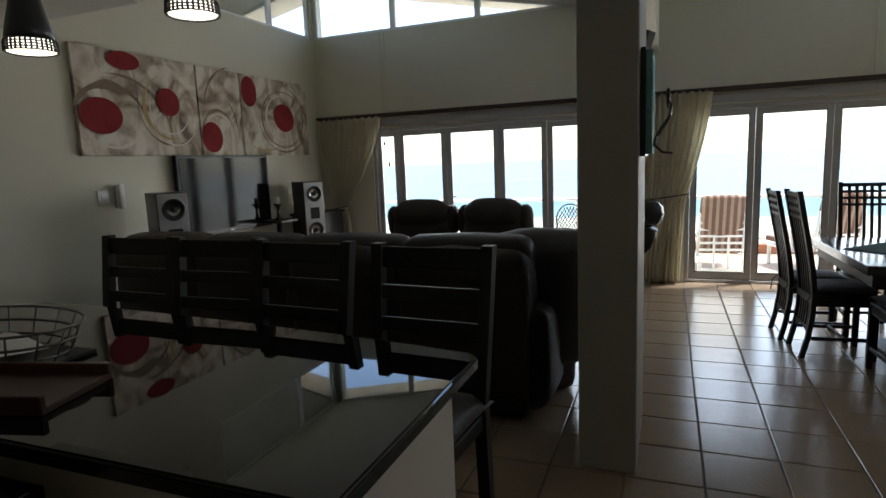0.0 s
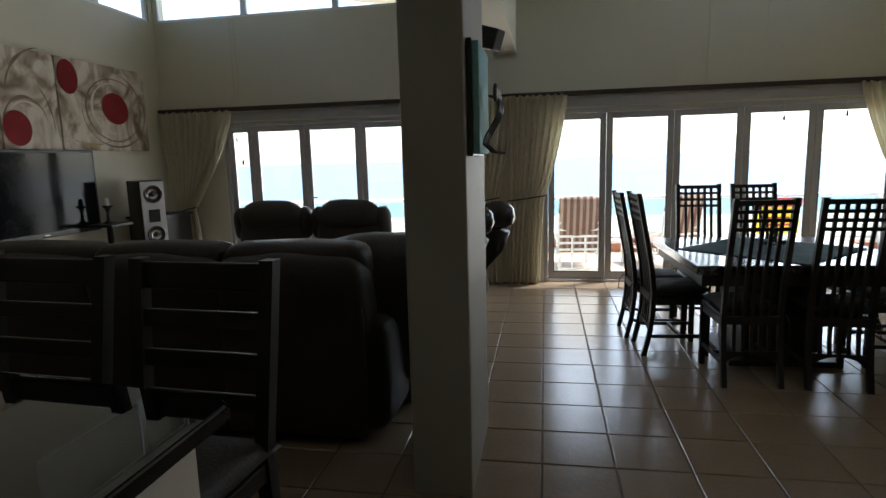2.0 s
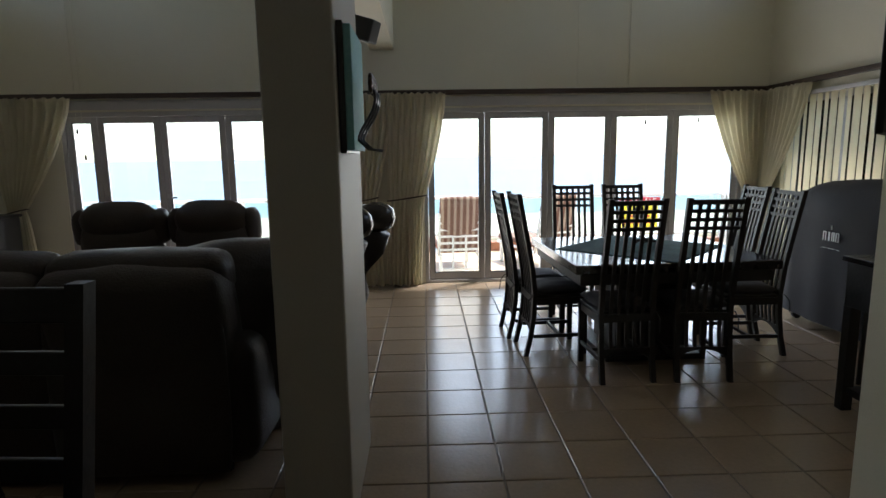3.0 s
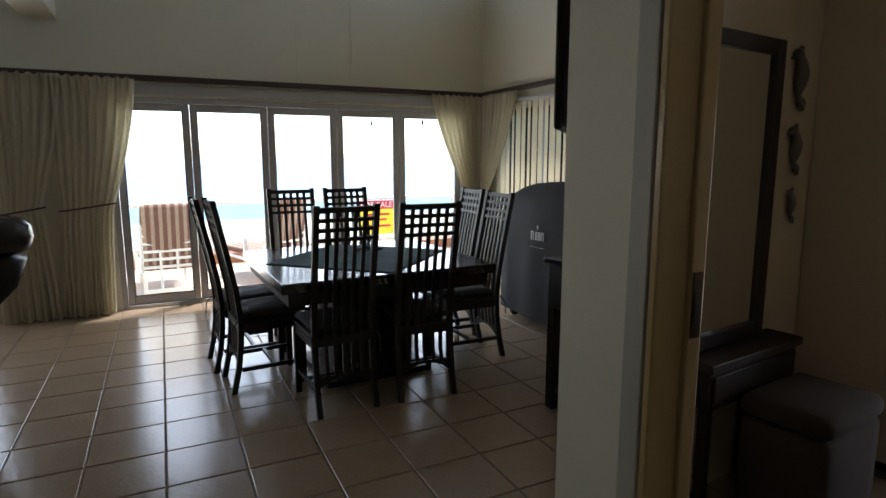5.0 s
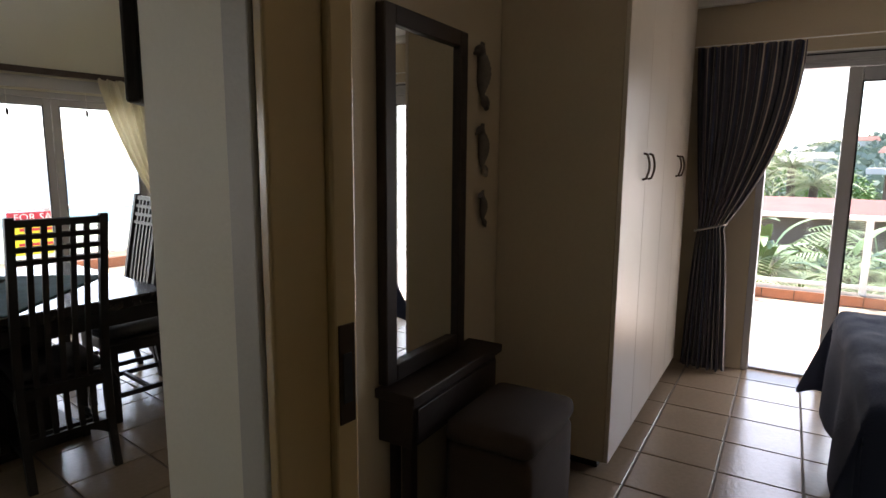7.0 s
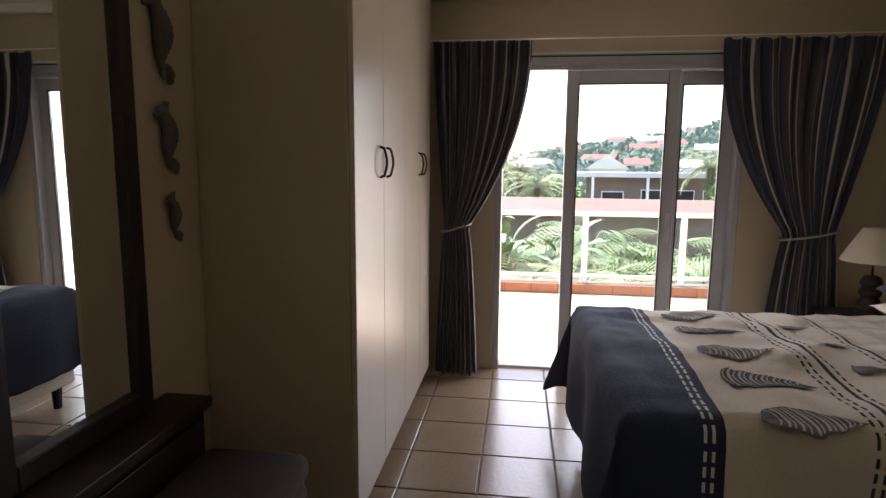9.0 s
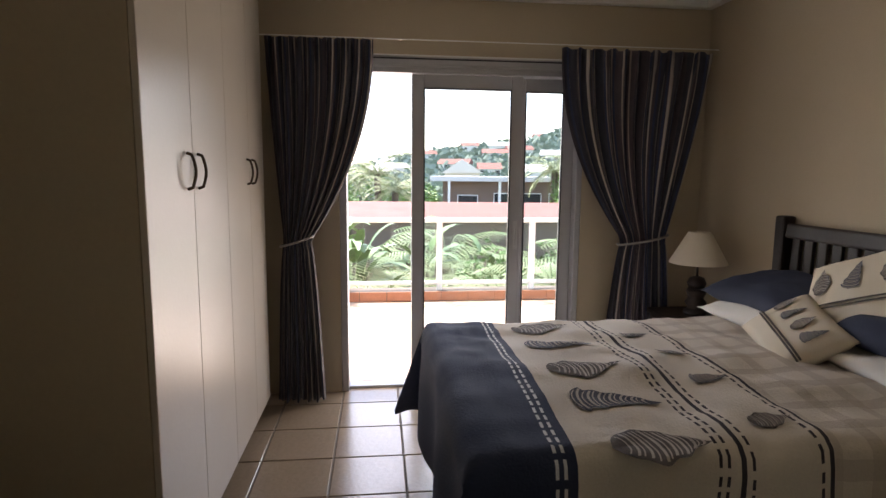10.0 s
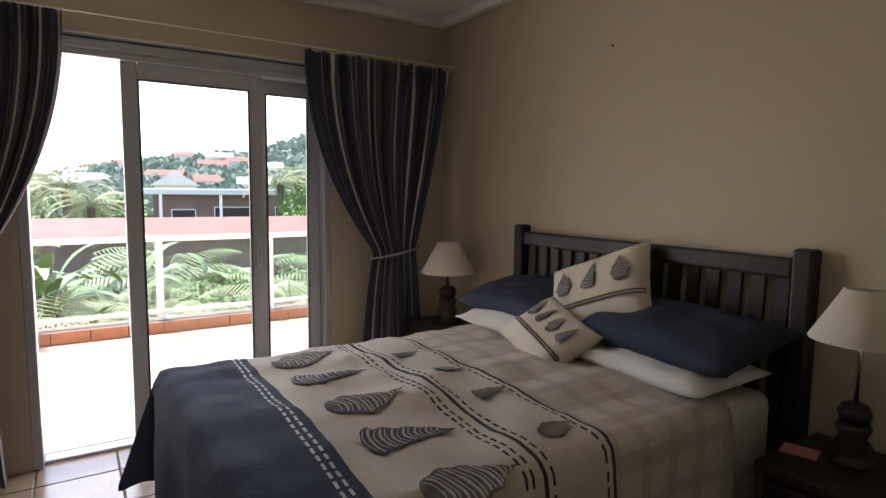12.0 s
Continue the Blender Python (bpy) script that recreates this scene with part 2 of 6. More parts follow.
corners = [Vector((1.70, 1.80, 0)), Vector((2.14, 2.24, 0)), *[BR @ Vector((x, y, 0)) for x, y in ((BX1 + 0.1, BY1 + 0.05), (BX1 + 0.1, BY0 - 0.1), (BX0 + 0.08, BY0 - 0.1))]]
lo = [bm.verts.new((p.x, p.y, BCEIL)) for p in corners]
hi = [bm.verts.new((p.x, p.y, BCEIL + 0.15)) for p in corners]
bm.faces.new(lo)
bm.faces.new(hi[::-1])
for i in range(5):
    bm.faces.new((lo[i], hi[i], hi[(i + 1) % 5], lo[(i + 1) % 5]))
bmesh.ops.recalc_face_normals(bm, faces=bm.faces[:])
structure("ceiling_bedroom", bm, CEIL, "white flat bedroom ceiling", "ceiling")


def slope(x0, z0, x1, z1, y0, y1, th=0.2):
    bm = bmesh.new()
    v = [bm.verts.new(p) for p in [(x0, y0, z0), (x1, y0, z1), (x1, y1, z1), (x0, y1, z0), (x0, y0, z0 + th), (x1, y0, z1 + th), (x1, y1, z1 + th), (x0, y1, z0 + th)]]
    for f in ((3, 2, 1, 0), (4, 5, 6, 7), (0, 1, 5, 4), (1, 2, 6, 5), (2, 3, 7, 6), (3, 0, 4, 7)):
        bm.faces.new([v[i] for i in f])
    return bm


structure("ceiling_lounge", slope(-0.93, 3.23, XW - 0.22, 3.23 + 0.21 * (-0.93 - XW + 0.22), YS - T, YN + 0.6), CEIL, "white sloping ceiling over the lounge", "ceiling")
structure("ceiling_valley", boxm(-0.93, 0.08, YS - T, YN + 0.6, 3.225, 3.5), CEIL, "white flat ceiling strip along the valley", "ceiling")
structure("ceiling_dining", slope(0.08, 3.23, XE + 0.9, 3.23 + 0.21 * (XE + 0.82), YS - T, YN + 0.6), CEIL, "white sloping ceiling over the dining table", "ceiling")

structure("ceiling_kitchen", boxm(XW, -3.05, YS, 2.60, 2.58, 2.75), CEIL, "lower flat ceiling strip beside the kitchen", "ceiling")

# column between lounge and dining room, its paint darkened for the side facing away from the windows
structure("column", boxm(-0.232, 0.030, 2.28, 3.0, 0.0, 3.224, bevel=0.008), SHADED_PAINT, "plain painted square column with shade put into its colour", "column")
structure("beam", boxm(-0.23, 0.028, 3.002, YN, 2.60, 3.224, bevel=0.006), WALL, "painted beam from the column to the wall", "beam")

# ---- shared builders ----
def sheet_uv(nu, nv, fn, thick=0.0):
    """As grid_sheet, with u and v kept as texture coordinates."""
    bm = bmesh.new()
    uv = bm.loops.layers.uv.new("uv")
    g = [[bm.verts.new(fn(i / nu, j / nv)) for j in range(nv + 1)] for i in range(nu + 1)]
    for i in range(nu):
        for j in range(nv):
            f = bm.faces.new((g[i][j], g[i + 1][j], g[i + 1][j + 1], g[i][j + 1]))
            for lp, (a, b) in zip(f.loops, ((i, j), (i + 1, j), (i + 1, j + 1), (i, j + 1))):
                lp[uv].uv = (a / nu, b / nv)
    if thick:
        bm.normal_update()
        bmesh.ops.solidify(bm, geom=bm.faces[:], thickness=thick)
    return bm


def puff(w, d, h, n=14, power=3.0, wrinkle=0.0, seed=0.0):
    """A stuffed cushion, w by d by h, round its own centre."""
    bm = bmesh.new()
    tops, lows = [], []
    for i in range(n + 1):
        a, b = [], []
        for j in range(n + 1):
            u, v = 2 * i / n - 1, 2 * j / n - 1
            t = max(0.0, (1 - abs(u) ** power) * (1 - abs(v) ** power)) ** 0.5
            k = 1 - 0.05 * (1 - abs(u)) * abs(v) ** 2
            x, y = u * w / 2 * (1 - 0.04 * (1 - v * v)), v * d / 2 * (1 - 0.04 * (1 - u * u))
            r = wrinkle * noise.noise((u * 2.5 + seed, v * 2.5, seed))
            vt = bm.verts.new((x * k, y * k, h / 2 * t + r * t))
            edge = i in (0, n) or j in (0, n)
            a.append(vt)
            b.append(vt if edge else bm.verts.new((x * k, y * k, -h / 2 * t)))
        tops.append(a)
        lows.append(b)
    for i in range(n):
        for j in range(n):
            bm.faces.new((tops[i][j], tops[i + 1][j], tops[i + 1][j + 1], tops[i][j + 1]))
            bm.faces.new((lows[i][j + 1], lows[i + 1][j + 1], lows[i + 1][j], lows[i][j]))
    return bm


def soft_block(w, d, h, r=0.06, bulge=0.02, seed=0.0):
    """An upholstered block with rounded edges and slightly swollen faces, its base centre at the origin."""
    bm = boxm(-w / 2, w / 2, -d / 2, d / 2, 0, h, bevel=r, seg=3)
    bmesh.ops.subdivide_edges(bm, edges=[e for e in bm.edges if e.calc_length() > 0.12], cuts=4, use_grid_fill=True)
    for v in bm.verts:
        x, y, z = v.co.x / (w / 2), v.co.y / (d / 2), (v.co.z - h / 2) / (h / 2)
        s = bulge * (1 + 0.6 * noise.noise((x * 1.7 + seed, y * 1.7, z * 1.7 + seed)))
        v.co += Vector((x * (1 - y * y) * (1 - z * z) * s, y * (1 - x * x) * (1 - z * z) * s, max(0, z) * (1 - x * x) * (1 - y * y) * s))
    return bm


def moved(bm, m):
    bmesh.ops.transform(bm, matrix=m, verts=bm.verts[:])
    return bm


def text_mesh(words, size, depth=0.001):
    """Raised letters as a bmesh, centred on the origin, facing +z."""
    cu = bpy.data.curves.new("letters", "FONT")
    cu.body, cu.size, cu.extrude, cu.align_x, cu.align_y = words, size, depth, "CENTER", "CENTER"
    cu.resolution_u = 3
    ob = bpy.data.objects.new("letters", cu)
    scene.collection.objects.link(ob)
    me = ob.to_mesh()
    bm = bmesh.new()
    bm.from_mesh(me)
    ob.to_mesh_clear()
    bpy.data.objects.remove(ob)
    bpy.data.curves.remove(cu)
    return bm


# ---- cornices, trims, door frames ----
def bar(name, p0, p1, w, h, mat, label, category="trim", kind="structure", m=None):
    a, b = Vector(p0), Vector(p1)
    if m is not None:
        a, b = m @ a, m @ b
    d = b - a
    bm = boxm(0, d.length, -w / 2, w / 2, -h / 2, h / 2, bevel=min(w, h) * 0.15)
    moved(bm, Matrix.Translation(a) @ d.to_track_quat("X", "Z").to_matrix().to_4x4())
    return tagged(finish(name, bm, mat), label, category, kind=kind)


bar("cornice_south", (BX0 + 0.15, BY0 + 0.03, BCEIL - 0.03), (BX1, BY0 + 0.03, BCEIL - 0.03), 0.06, 0.06, CEIL, "white plaster ceiling cornice", "cornice", m=BR)
bar("cornice_east", (BX1 - 0.03, BY0 + 0.06, BCEIL - 0.03), (BX1 - 0.03, BY1, BCEIL - 0.03), 0.06, 0.06, CEIL, "white plaster ceiling cornice", "cornice", m=BR)

# doorway lining with its strike plate
door = thing("door_frame", pose(1.625, 1.50, 0), "glossy cream painted timber door lining with a steel strike plate", "door frame", kind="structure")
part("jamb", boxm(-0.012, 0.075, -0.020, 0.0, 0, 2.06, bevel=0.004), GLOSS, door)
# architrave shares the column's shade-darkened colour
part("architrave", boxm(-0.016, -0.001, 0.001, 0.058, 0, 2.10, bevel=0.004), SHADED_PAINT, door, "flat painted architrave")
part("stop", boxm(0.075, 0.116, -0.030, 0.0, 0, 2.06, bevel=0.004), GLOSS, door)
part("far_jamb", boxm(-0.012, 0.116, -0.90, -0.868, 0, 2.06, bevel=0.004), GLOSS, door)
part("head", boxm(-0.012, 0.116, -0.868, -0.031, 2.03, 2.06, bevel=0.004), GLOSS, door)
plate = part("strike_plate", boxm(0.080, 0.108, -0.0335, -0.0305, 1.06, 1.20, bevel=0.001), BRASSDARK, door, "dark steel strike plate")
part("latch_hole", boxm(0.086, 0.101, -0.035, -0.0336, 1.09, 1.16), BLACKPLASTIC, plate)

# ---- folding doors to the sea ----
GASKET = BLACKPLASTIC


def glazed_leaf(parent, name, x0, x1, z0, z1, stile=0.06, depth=0.045, m=None, handle=None):
    """An aluminium leaf with its pane and black gasket, in the plane y = 0 of its parent."""
    bm = bmesh.new()
    box(bm, x0, x0 + stile, -depth / 2, depth / 2, z0, z1, bevel=0.004, seg=1)
    box(bm, x1 - stile, x1, -depth / 2, depth / 2, z0, z1, bevel=0.004, seg=1)
    box(bm, x0 + stile, x1 - stile, -depth / 2, depth / 2, z0, z0 + stile + 0.02, bevel=0.004, seg=1)
    box(bm, x0 + stile, x1 - stile, -depth / 2, depth / 2, z1 - stile, z1, bevel=0.004, seg=1)
    leaf = part(name, bm, ALU, parent, "grey aluminium door leaf")
    a, b, c, d = x0 + stile, x1 - stile, z0 + stile + 0.02, z1 - stile
    bm = bmesh.new()
    g = 0.008
    for q in ((a, a + g, c, d), (b - g, b, c, d), (a + g, b - g, c, c + g), (a + g, b - g, d - g, d)):
        box(bm, q[0], q[1], -depth / 2 - 0.002, -depth / 2 + 0.014, q[2], q[3])
    part("gasket", bm, GASKET, leaf, "thin black rubber gasket")
    pane = part("pane", boxm(a + 0.002, b - 0.002, -0.004, 0.004, c + 0.002, d - 0.002), GLASS, leaf, "clear glass pane")
    pane.visible_shadow = False
    if handle is not None:
        bm = boxm(handle - 0.012, handle + 0.012, -depth / 2 - 0.012, -depth / 2, 0.94, 1.08, bevel=0.004)
        box(bm, handle - 0.01, handle + 0.11, -depth / 2 - 0.05, -depth / 2 - 0.035, 1.03, 1.05, bevel=0.005)
        box(bm, handle - 0.008, handle + 0.008, -depth / 2 - 0.05, -depth / 2 - 0.01, 1.032, 1.048)
        part("handle", bm, SILVER, leaf, "silver lever handle")
    return leaf


def folding_doors(name, x0, x1, posts, m, label, handle_leaf=None):
    th = thing(name, m, label, "folding doors", "sea doors", "structure")
    bm = bmesh.new()
    box(bm, x0, x1, -0.05, 0.05, 1.93, 1.98, bevel=0.004, seg=1)
    box(bm, x0, x1, -0.05, 0.05, 0.0, 0.035, bevel=0.004, seg=1)
    box(bm, x0, x0 + 0.045, -0.05, 0.05, 0.035, 1.93, bevel=0.004, seg=1)
    box(bm, x1 - 0.045, x1, -0.05, 0.05, 0.035, 1.93, bevel=0.004, seg=1)
    part("frame", bm, ALU, th, "grey aluminium outer frame")
    xs = [x0 + 0.047, *posts, x1 - 0.047]
    for i, (a, b) in enumerate(zip(xs, xs[1:])):
        glazed_leaf(th, "door_leaf", a + 0.002, b - 0.002, 0.037, 1.928, handle=a + 0.03 if i == handle_leaf else None)
    return th


folding_doors("door_lounge", -3.62, -0.62, (-3.24, -2.56, -1.85, -1.24), pose(0, YN + 0.06, 0), "grey aluminium folding glass doors facing the sea", 2)
folding_doors("door_dining", 0.33, 3.98, (1.02, 1.74, 2.45, 3.16), pose(0, YN + 0.06, 0), "grey aluminium folding glass doors beside the dining table")


def clerestory(name, axis, at, lo, hi, mull, zfun, label):
    """Glass under the sloping ceiling; zfun gives the ceiling's height along it."""
    th = thing(name, pose(0, 0, 0), label, "window", kind="structure")
    for a, b in zip([lo, *mull], [*mull, hi]):
        bm = bmesh.new()
        w = 0.035
        def put(c0, c1, za0, za1, zb0, zb1, t):
            v = []
            for c, z0, z1 in ((c0, za0, za1), (c1, zb0, zb1)):
                for off in (-t, t):
                    for z in (z0, z1):
                        v.append(bm.verts.new((c, at + off, z) if axis == "x" else (at + off, c, z)))
            for f in ((0, 1, 3, 2), (4, 6, 7, 5), (0, 4, 5, 1), (2, 3, 7, 6), (0, 2, 6, 4), (1, 5, 7, 3)):
                bm.faces.new([v[i] for i in f])
        za, zb = max(zfun(a), CLERE + 0.005), max(zfun(b), CLERE + 0.005)
        put(a, a + w, CLERE, za, CLERE, za, 0.025)
        put(b - w, b, CLERE, zb, CLERE, zb, 0.025)
        put(a + w, b - w, CLERE, CLERE + w, CLERE, CLERE + w, 0.025)
        put(a + w, b - w, max(za - w, CLERE), za, max(zb - w, CLERE), zb, 0.025)
        fr = part("window_frame", bm, WHITEPAINT, th, "white painted window frame")
        bm = bmesh.new()
        put(a + w, b - w, CLERE + w, max(za - w, CLERE + w + 0.002), CLERE + w, max(zb - w, CLERE + w + 0.002), 0.003)
        pane = part("pane", bm, GLASS, fr)
        pane.visible_shadow = False
    return th


zl = lambda x: 3.23 + 0.21 * (-0.93 - x)
zd = lambda x: 3.23 + 0.21 * (x - 0.08)
clerestory("window_clerestory_lounge", "x", YN + 0.05, XW + 0.02, -0.94, (-3.24, -2.08), zl, "high clerestory glazing under the sloping ceiling")
clerestory("window_clerestory_west", "y", XW - 0.05, 4.35, YN - 0.06, (5.86,), lambda y: zl(XW), "high clerestory glazing in white frames")
clerestory("window_clerestory_dining", "x", YN + 0.05, 1.9, XE - 0.02, (3.0,), zd, "high clerestory glazing over the dining doors")
clerestory("window_clerestory_east", "y", XE + 0.05, 4.0, YN - 0.06, (5.3,), lambda y: zd(XE), "high clerestory glazing in white frames")

# east window with vertical blinds
win = thing("window_dining", pose(XE + 0.08, 4.9, 0.55), "aluminium window behind vertical cream blinds", "window", kind="structure")
bm = bmesh.new()
for q in ((0, 0.05, 0, 1.45), (1.40, 1.45, 0, 1.45), (0.70, 0.74, 0.05, 1.40)):
    box(bm, -0.03, 0.03, q[0], q[1], q[2], q[3])
box(bm, -0.03, 0.03, 0.05, 1.40, 0, 0.05)
box(bm, -0.03, 0.03, 0.05, 1.40, 1.40, 1.45)
part("window_frame", bm, ALU, win)
pn = part("pane", boxm(-0.004, 0.004, 0.05, 1.40, 0.05, 1.40), GLASS, win)
pn.visible_shadow = False
blind = thing("vertical_blind", pose(XE - 0.05, 4.85, 0.5), "cream fabric vertical blinds hanging half open", "blind")
part("headrail", boxm(-0.03, 0.03, 0, 1.5, 1.50, 1.54, bevel=0.005), ALU, blind)
for k in range(15):
    a = 80 + 9 * math.sin(k * 2.1)
    bm = sheet_uv(4, 2, lambda u, v: Vector(((u - 0.5) * 0.1, 0.008 * math.sin(math.pi * u), v * 1.5)), 0.001)
    ob = part("slat", moved(bm, pose(0, 0.05 + k * 0.10, 0, 0, 0, a)), CURTAIN, blind)

# ---- curtain rails, pelmet strips, curtains ----
bar("curtain_rail_north", (XW + 0.005, YN - 0.06, 2.142), (XE - 0.005, YN - 0.06, 2.142), 0.05, 0.05, RAILWOOD, "dark wooden curtain rail along the wall", "curtain rail", "")
bar("curtain_rail_east", (XE - 0.06, YN - 0.09, 2.142), (XE - 0.06, 2.62, 2.142), 0.05, 0.05, RAILWOOD, "dark wooden curtain rail along the wall", "curtain rail", "")
bar("roller_blind_box", (-3.66, YN - 0.012, 2.05), (-0.58, YN - 0.012, 2.05), 0.02, 0.10, ALU, "grey aluminium blind cassette above the doors", "blind box", "")
bar("roller_blind_box", (0.28, YN - 0.012, 2.05), (4.02, YN - 0.012, 2.05), 0.02, 0.10, ALU, "grey aluminium blind cassette above the doors", "blind box", "")


def curtain(name, m, top, tie, bottom, z_top, z_tie, z_bot, mat, label, pleats=11, depth=0.045, tie_mat=None, seed=1.0, thick=0.003, curve=1.45):
    """A tied-back curtain in the plane y = 0: top, tie and bottom are (from, to) along x."""
    th = thing(name, m, label, "curtain", "curtains")

    def at(u, v):
        z = z_top + (z_bot - z_top) * v
        vt = (z_top - z_tie) / (z_top - z_bot)
        if v < vt:
            s = v / vt
            s0 = s ** 1.35
            s1 = s ** curve
            a, b = top[0] + (tie[0] - top[0]) * s0, top[1] + (tie[1] - top[1]) * s1
            if tie[0] - top[0] > top[1] - tie[1]:
                a, b = top[0] + (tie[0] - top[0]) * s1, top[1] + (tie[1] - top[1]) * s0
            g = s
        else:
            s = (v - vt) / (1 - vt)
            s2 = s ** 0.6
            a, b = tie[0] + (bottom[0] - tie[0]) * s2, tie[1] + (bottom[1] - tie[1]) * s2
            g = 1 - s2
        w = noise.noise((u * 3 + seed, v * 1.5, seed)) * 0.03
        x = a + (b - a) * (u + w * math.sin(math.pi * u))
        ph = u * pleats * 2 * math.pi + 1.5 * noise.noise((u * 4, v * 2.2, seed + 5))
        d = depth * (0.55 + 0.45 * noise.noise((u * 7, v * 1.2, seed))) * (1 - 0.35 * g)
        y = d * math.sin(ph) + (0.012 * math.sin(ph * 2.3) if v < 0.06 else 0) - 0.03 * g
        if v < 0.02:
            z += 0.012 * math.sin(ph)
        if v > 0.98:
            z += 0.010 * math.sin(ph * 0.5)
        return Vector((x, y, z))

    part("cloth", sheet_uv(pleats * 12, 44, at, thick), mat, th, "", True)
    bm = bmesh.new()
    cx, rx = (tie[0] + tie[1]) / 2, (tie[1] - tie[0]) / 2 + 0.02
    tube(bm, [(cx + rx * math.cos(k / 20 * 2 * math.pi), -0.03 + (depth + 0.03) * math.sin(k / 20 * 2 * math.pi), z_tie + 0.03 * math.cos(k / 20 * 2 * math.pi)) for k in range(20)], 0.008, 6, True)
    part("tieback", bm, tie_mat or RAILWOOD, th, "twisted cord tieback", True)
    return th


YC = YN - 0.11
curtain("curtain", pose(0, YC, 0), (-4.42, -3.42), (-4.20, -4.00), (-4.38, -3.92), 2.12, 0.92, 0.01, CURTAIN, "cream curtain tied back beside the lounge doors", 10, seed=1)
curtain("curtain", pose(0, YC, 0), (-0.62, 0.02), (-0.52, -0.2), (-0.58, -0.14), 2.13, 0.98, 0.01, CURTAIN, "cream curtain tied back against the wall pier", 8, seed=9)
curtain("curtain", pose(0, YC, 0), (-0.10, 0.58), (-0.06, 0.34), (-0.12, 0.28), 2.13, 1.00, 0.01, CURTAIN, "cream curtain tied back beside the dining doors", 9, seed=3)
curtain("curtain", pose(0, YC, 0), (3.50, 4.14), (3.93, 4.08), (3.86, 4.10), 2.12, 1.00, 0.01, CURTAIN, "cream curtain tied back in the dining corner", 8, seed=5)
curtain("curtain", pose(XE - 0.10, YN - 0.17, 0, 0, 0, -90), (0.0, 0.72), (0.02, 0.16), (0.0, 0.22), 2.12, 1.00, 0.01, CURTAIN, "cream curtain tied back beside the east window", 8, seed=7)

# blind pull cords with small toggles
for x, z in ((-3.42, 1.80), (-3.36, 1.52), (2.82, 1.82), (3.42, 1.84)):
    cord = thing("pull_cord", pose(x, YN - 0.03, z), "thin blind cord with a small dark toggle", "cord")
    bm = bmesh.new()
    tube(bm, [(0, 0, 0), (0, 0, 2.0 - z)], 0.0015, 5)
    part("string", bm, WHITECLOTH, cord)
    part("toggle", moved(lathe([(0.004, 0), (0.012, 0.012), (0.009, 0.05), (0.003, 0.06)], 8), pose(0, 0, -0.055)), BLACKPLASTIC, cord)
for x in (-3.36, -3.42, 2.05, 2.62):
    c = tagged(finish("ceiling_cord", tube(bmesh.new(), [(x, YN - 0.012, 2.2), (x, YN - 0.012, 3.21)], 0.004, 6), WALL), "thin painted cord cover up the wall", "cord")

# ---- floor beam speaker, column art ----
spk = thing("wall_speaker", pose(-0.12, 4.6, 2.37), "small black loudspeaker on a bracket under the beam", "speaker")
part("cabinet", moved(boxm(-0.1, 0.1, -0.07, 0.07, -0.08, 0.08, bevel=0.01), pose(0.03, 0, 0, 0, 18, -20)), BLACKPLASTIC, spk)
bm = bmesh.new()
tube(bm, [(-0.1, 0, 0.245), (-0.06, 0, 0.18), (0.0, 0, 0.04)], 0.012, 8)
part("bracket", bm, SILVER, spk)

TEAL = material("turquoise_canvas_paint", (0.16, 0.42, 0.45), 0.7, vary=0.3, scale=5, grain=60, bump=0.003, spread=(0.30, 0.55, 0.55))
art = thing("wall_art", pose(0.033, 2.30, 1.47), "turquoise canvas on the column with dark wire stems and flowers", "picture")
part("backing", boxm(0, 0.022, 0.02, 0.42, 0.0, 0.46, bevel=0.003), BLACKPLASTIC, art)
part("canvas", boxm(0.022, 0.050, 0.03, 0.41, 0.01, 0.45, bevel=0.004), TEAL, art)
for k in range(3):
    bm = bmesh.new()
    y0 = 0.12 + 0.09 * k
    pts = [(0.055 + 0.10 * math.sin(s * 2.6) * s, y0 + 0.05 * math.sin(s * 5), 0.05 + 0.20 * s) for s in [i / 14 for i in range(15)]]
    tube(bm, [(0.13, y0 + 0.02, 0.01), (0.09, y0, 0.015), *pts], 0.006, 6)
    st = part("wire_stem", bm, BLACKPLASTIC, art, "dark bent wire stem", True)
    bm = bmesh.new()
    for a in range(6):
        bmesh.ops.create_uvsphere(bm, u_segments=8, v_segments=5, radius=0.02, matrix=Matrix.Translation((pts[-1][0] + 0.005, pts[-1][1] + 0.02 * math.cos(a * 1.05), pts[-1][2] + 0.02 * math.sin(a * 1.05))) @ Matrix.Diagonal((0.5, 1, 1, 1)))
    part("flower", bm, BRASSDARK, st, "small metal flower", True)

VASEGLOSS = material("dark_pewter_glaze", (0.06, 0.055, 0.055), 0.22, 0.5, vary=0.4, scale=12, grain=60, bump=0.002)
for k, (x, y, s) in enumerate(((-0.01, 4.25, 1.0), (-0.13, 3.86, 1.0))):
    v = thing("floor_vase", pose(x, y, 0, 0, 0, 12 * k), "tall tapering dark floor vase with a round glazed top", "vase", "floor vases")
    bm = bmesh.new()
    tube(bm, [(-0.26, 0.10, 0.0), (-0.25, 0.10, 0.03), (-0.22, 0.085, 0.2), (-0.14, 0.055, 0.5), (-0.05, 0.02, 0.8), (0.0, 0.0, 0.945)], [0.06, 0.045, 0.05, 0.07, 0.095, 0.10], 20)
    part("body", bm, DARKWOOD, v, "dark leaning tapered body", True)
    part("bowl", lathe([(0.06, 0.941), (0.115, 0.97), (0.135, 1.03), (0.125, 1.09), (0.085, 1.13), (0.05, 1.14), (0.045, 1.135), (0.0, 1.10)], 24), VASEGLOSS, v, "dark glossy round bowl", True)

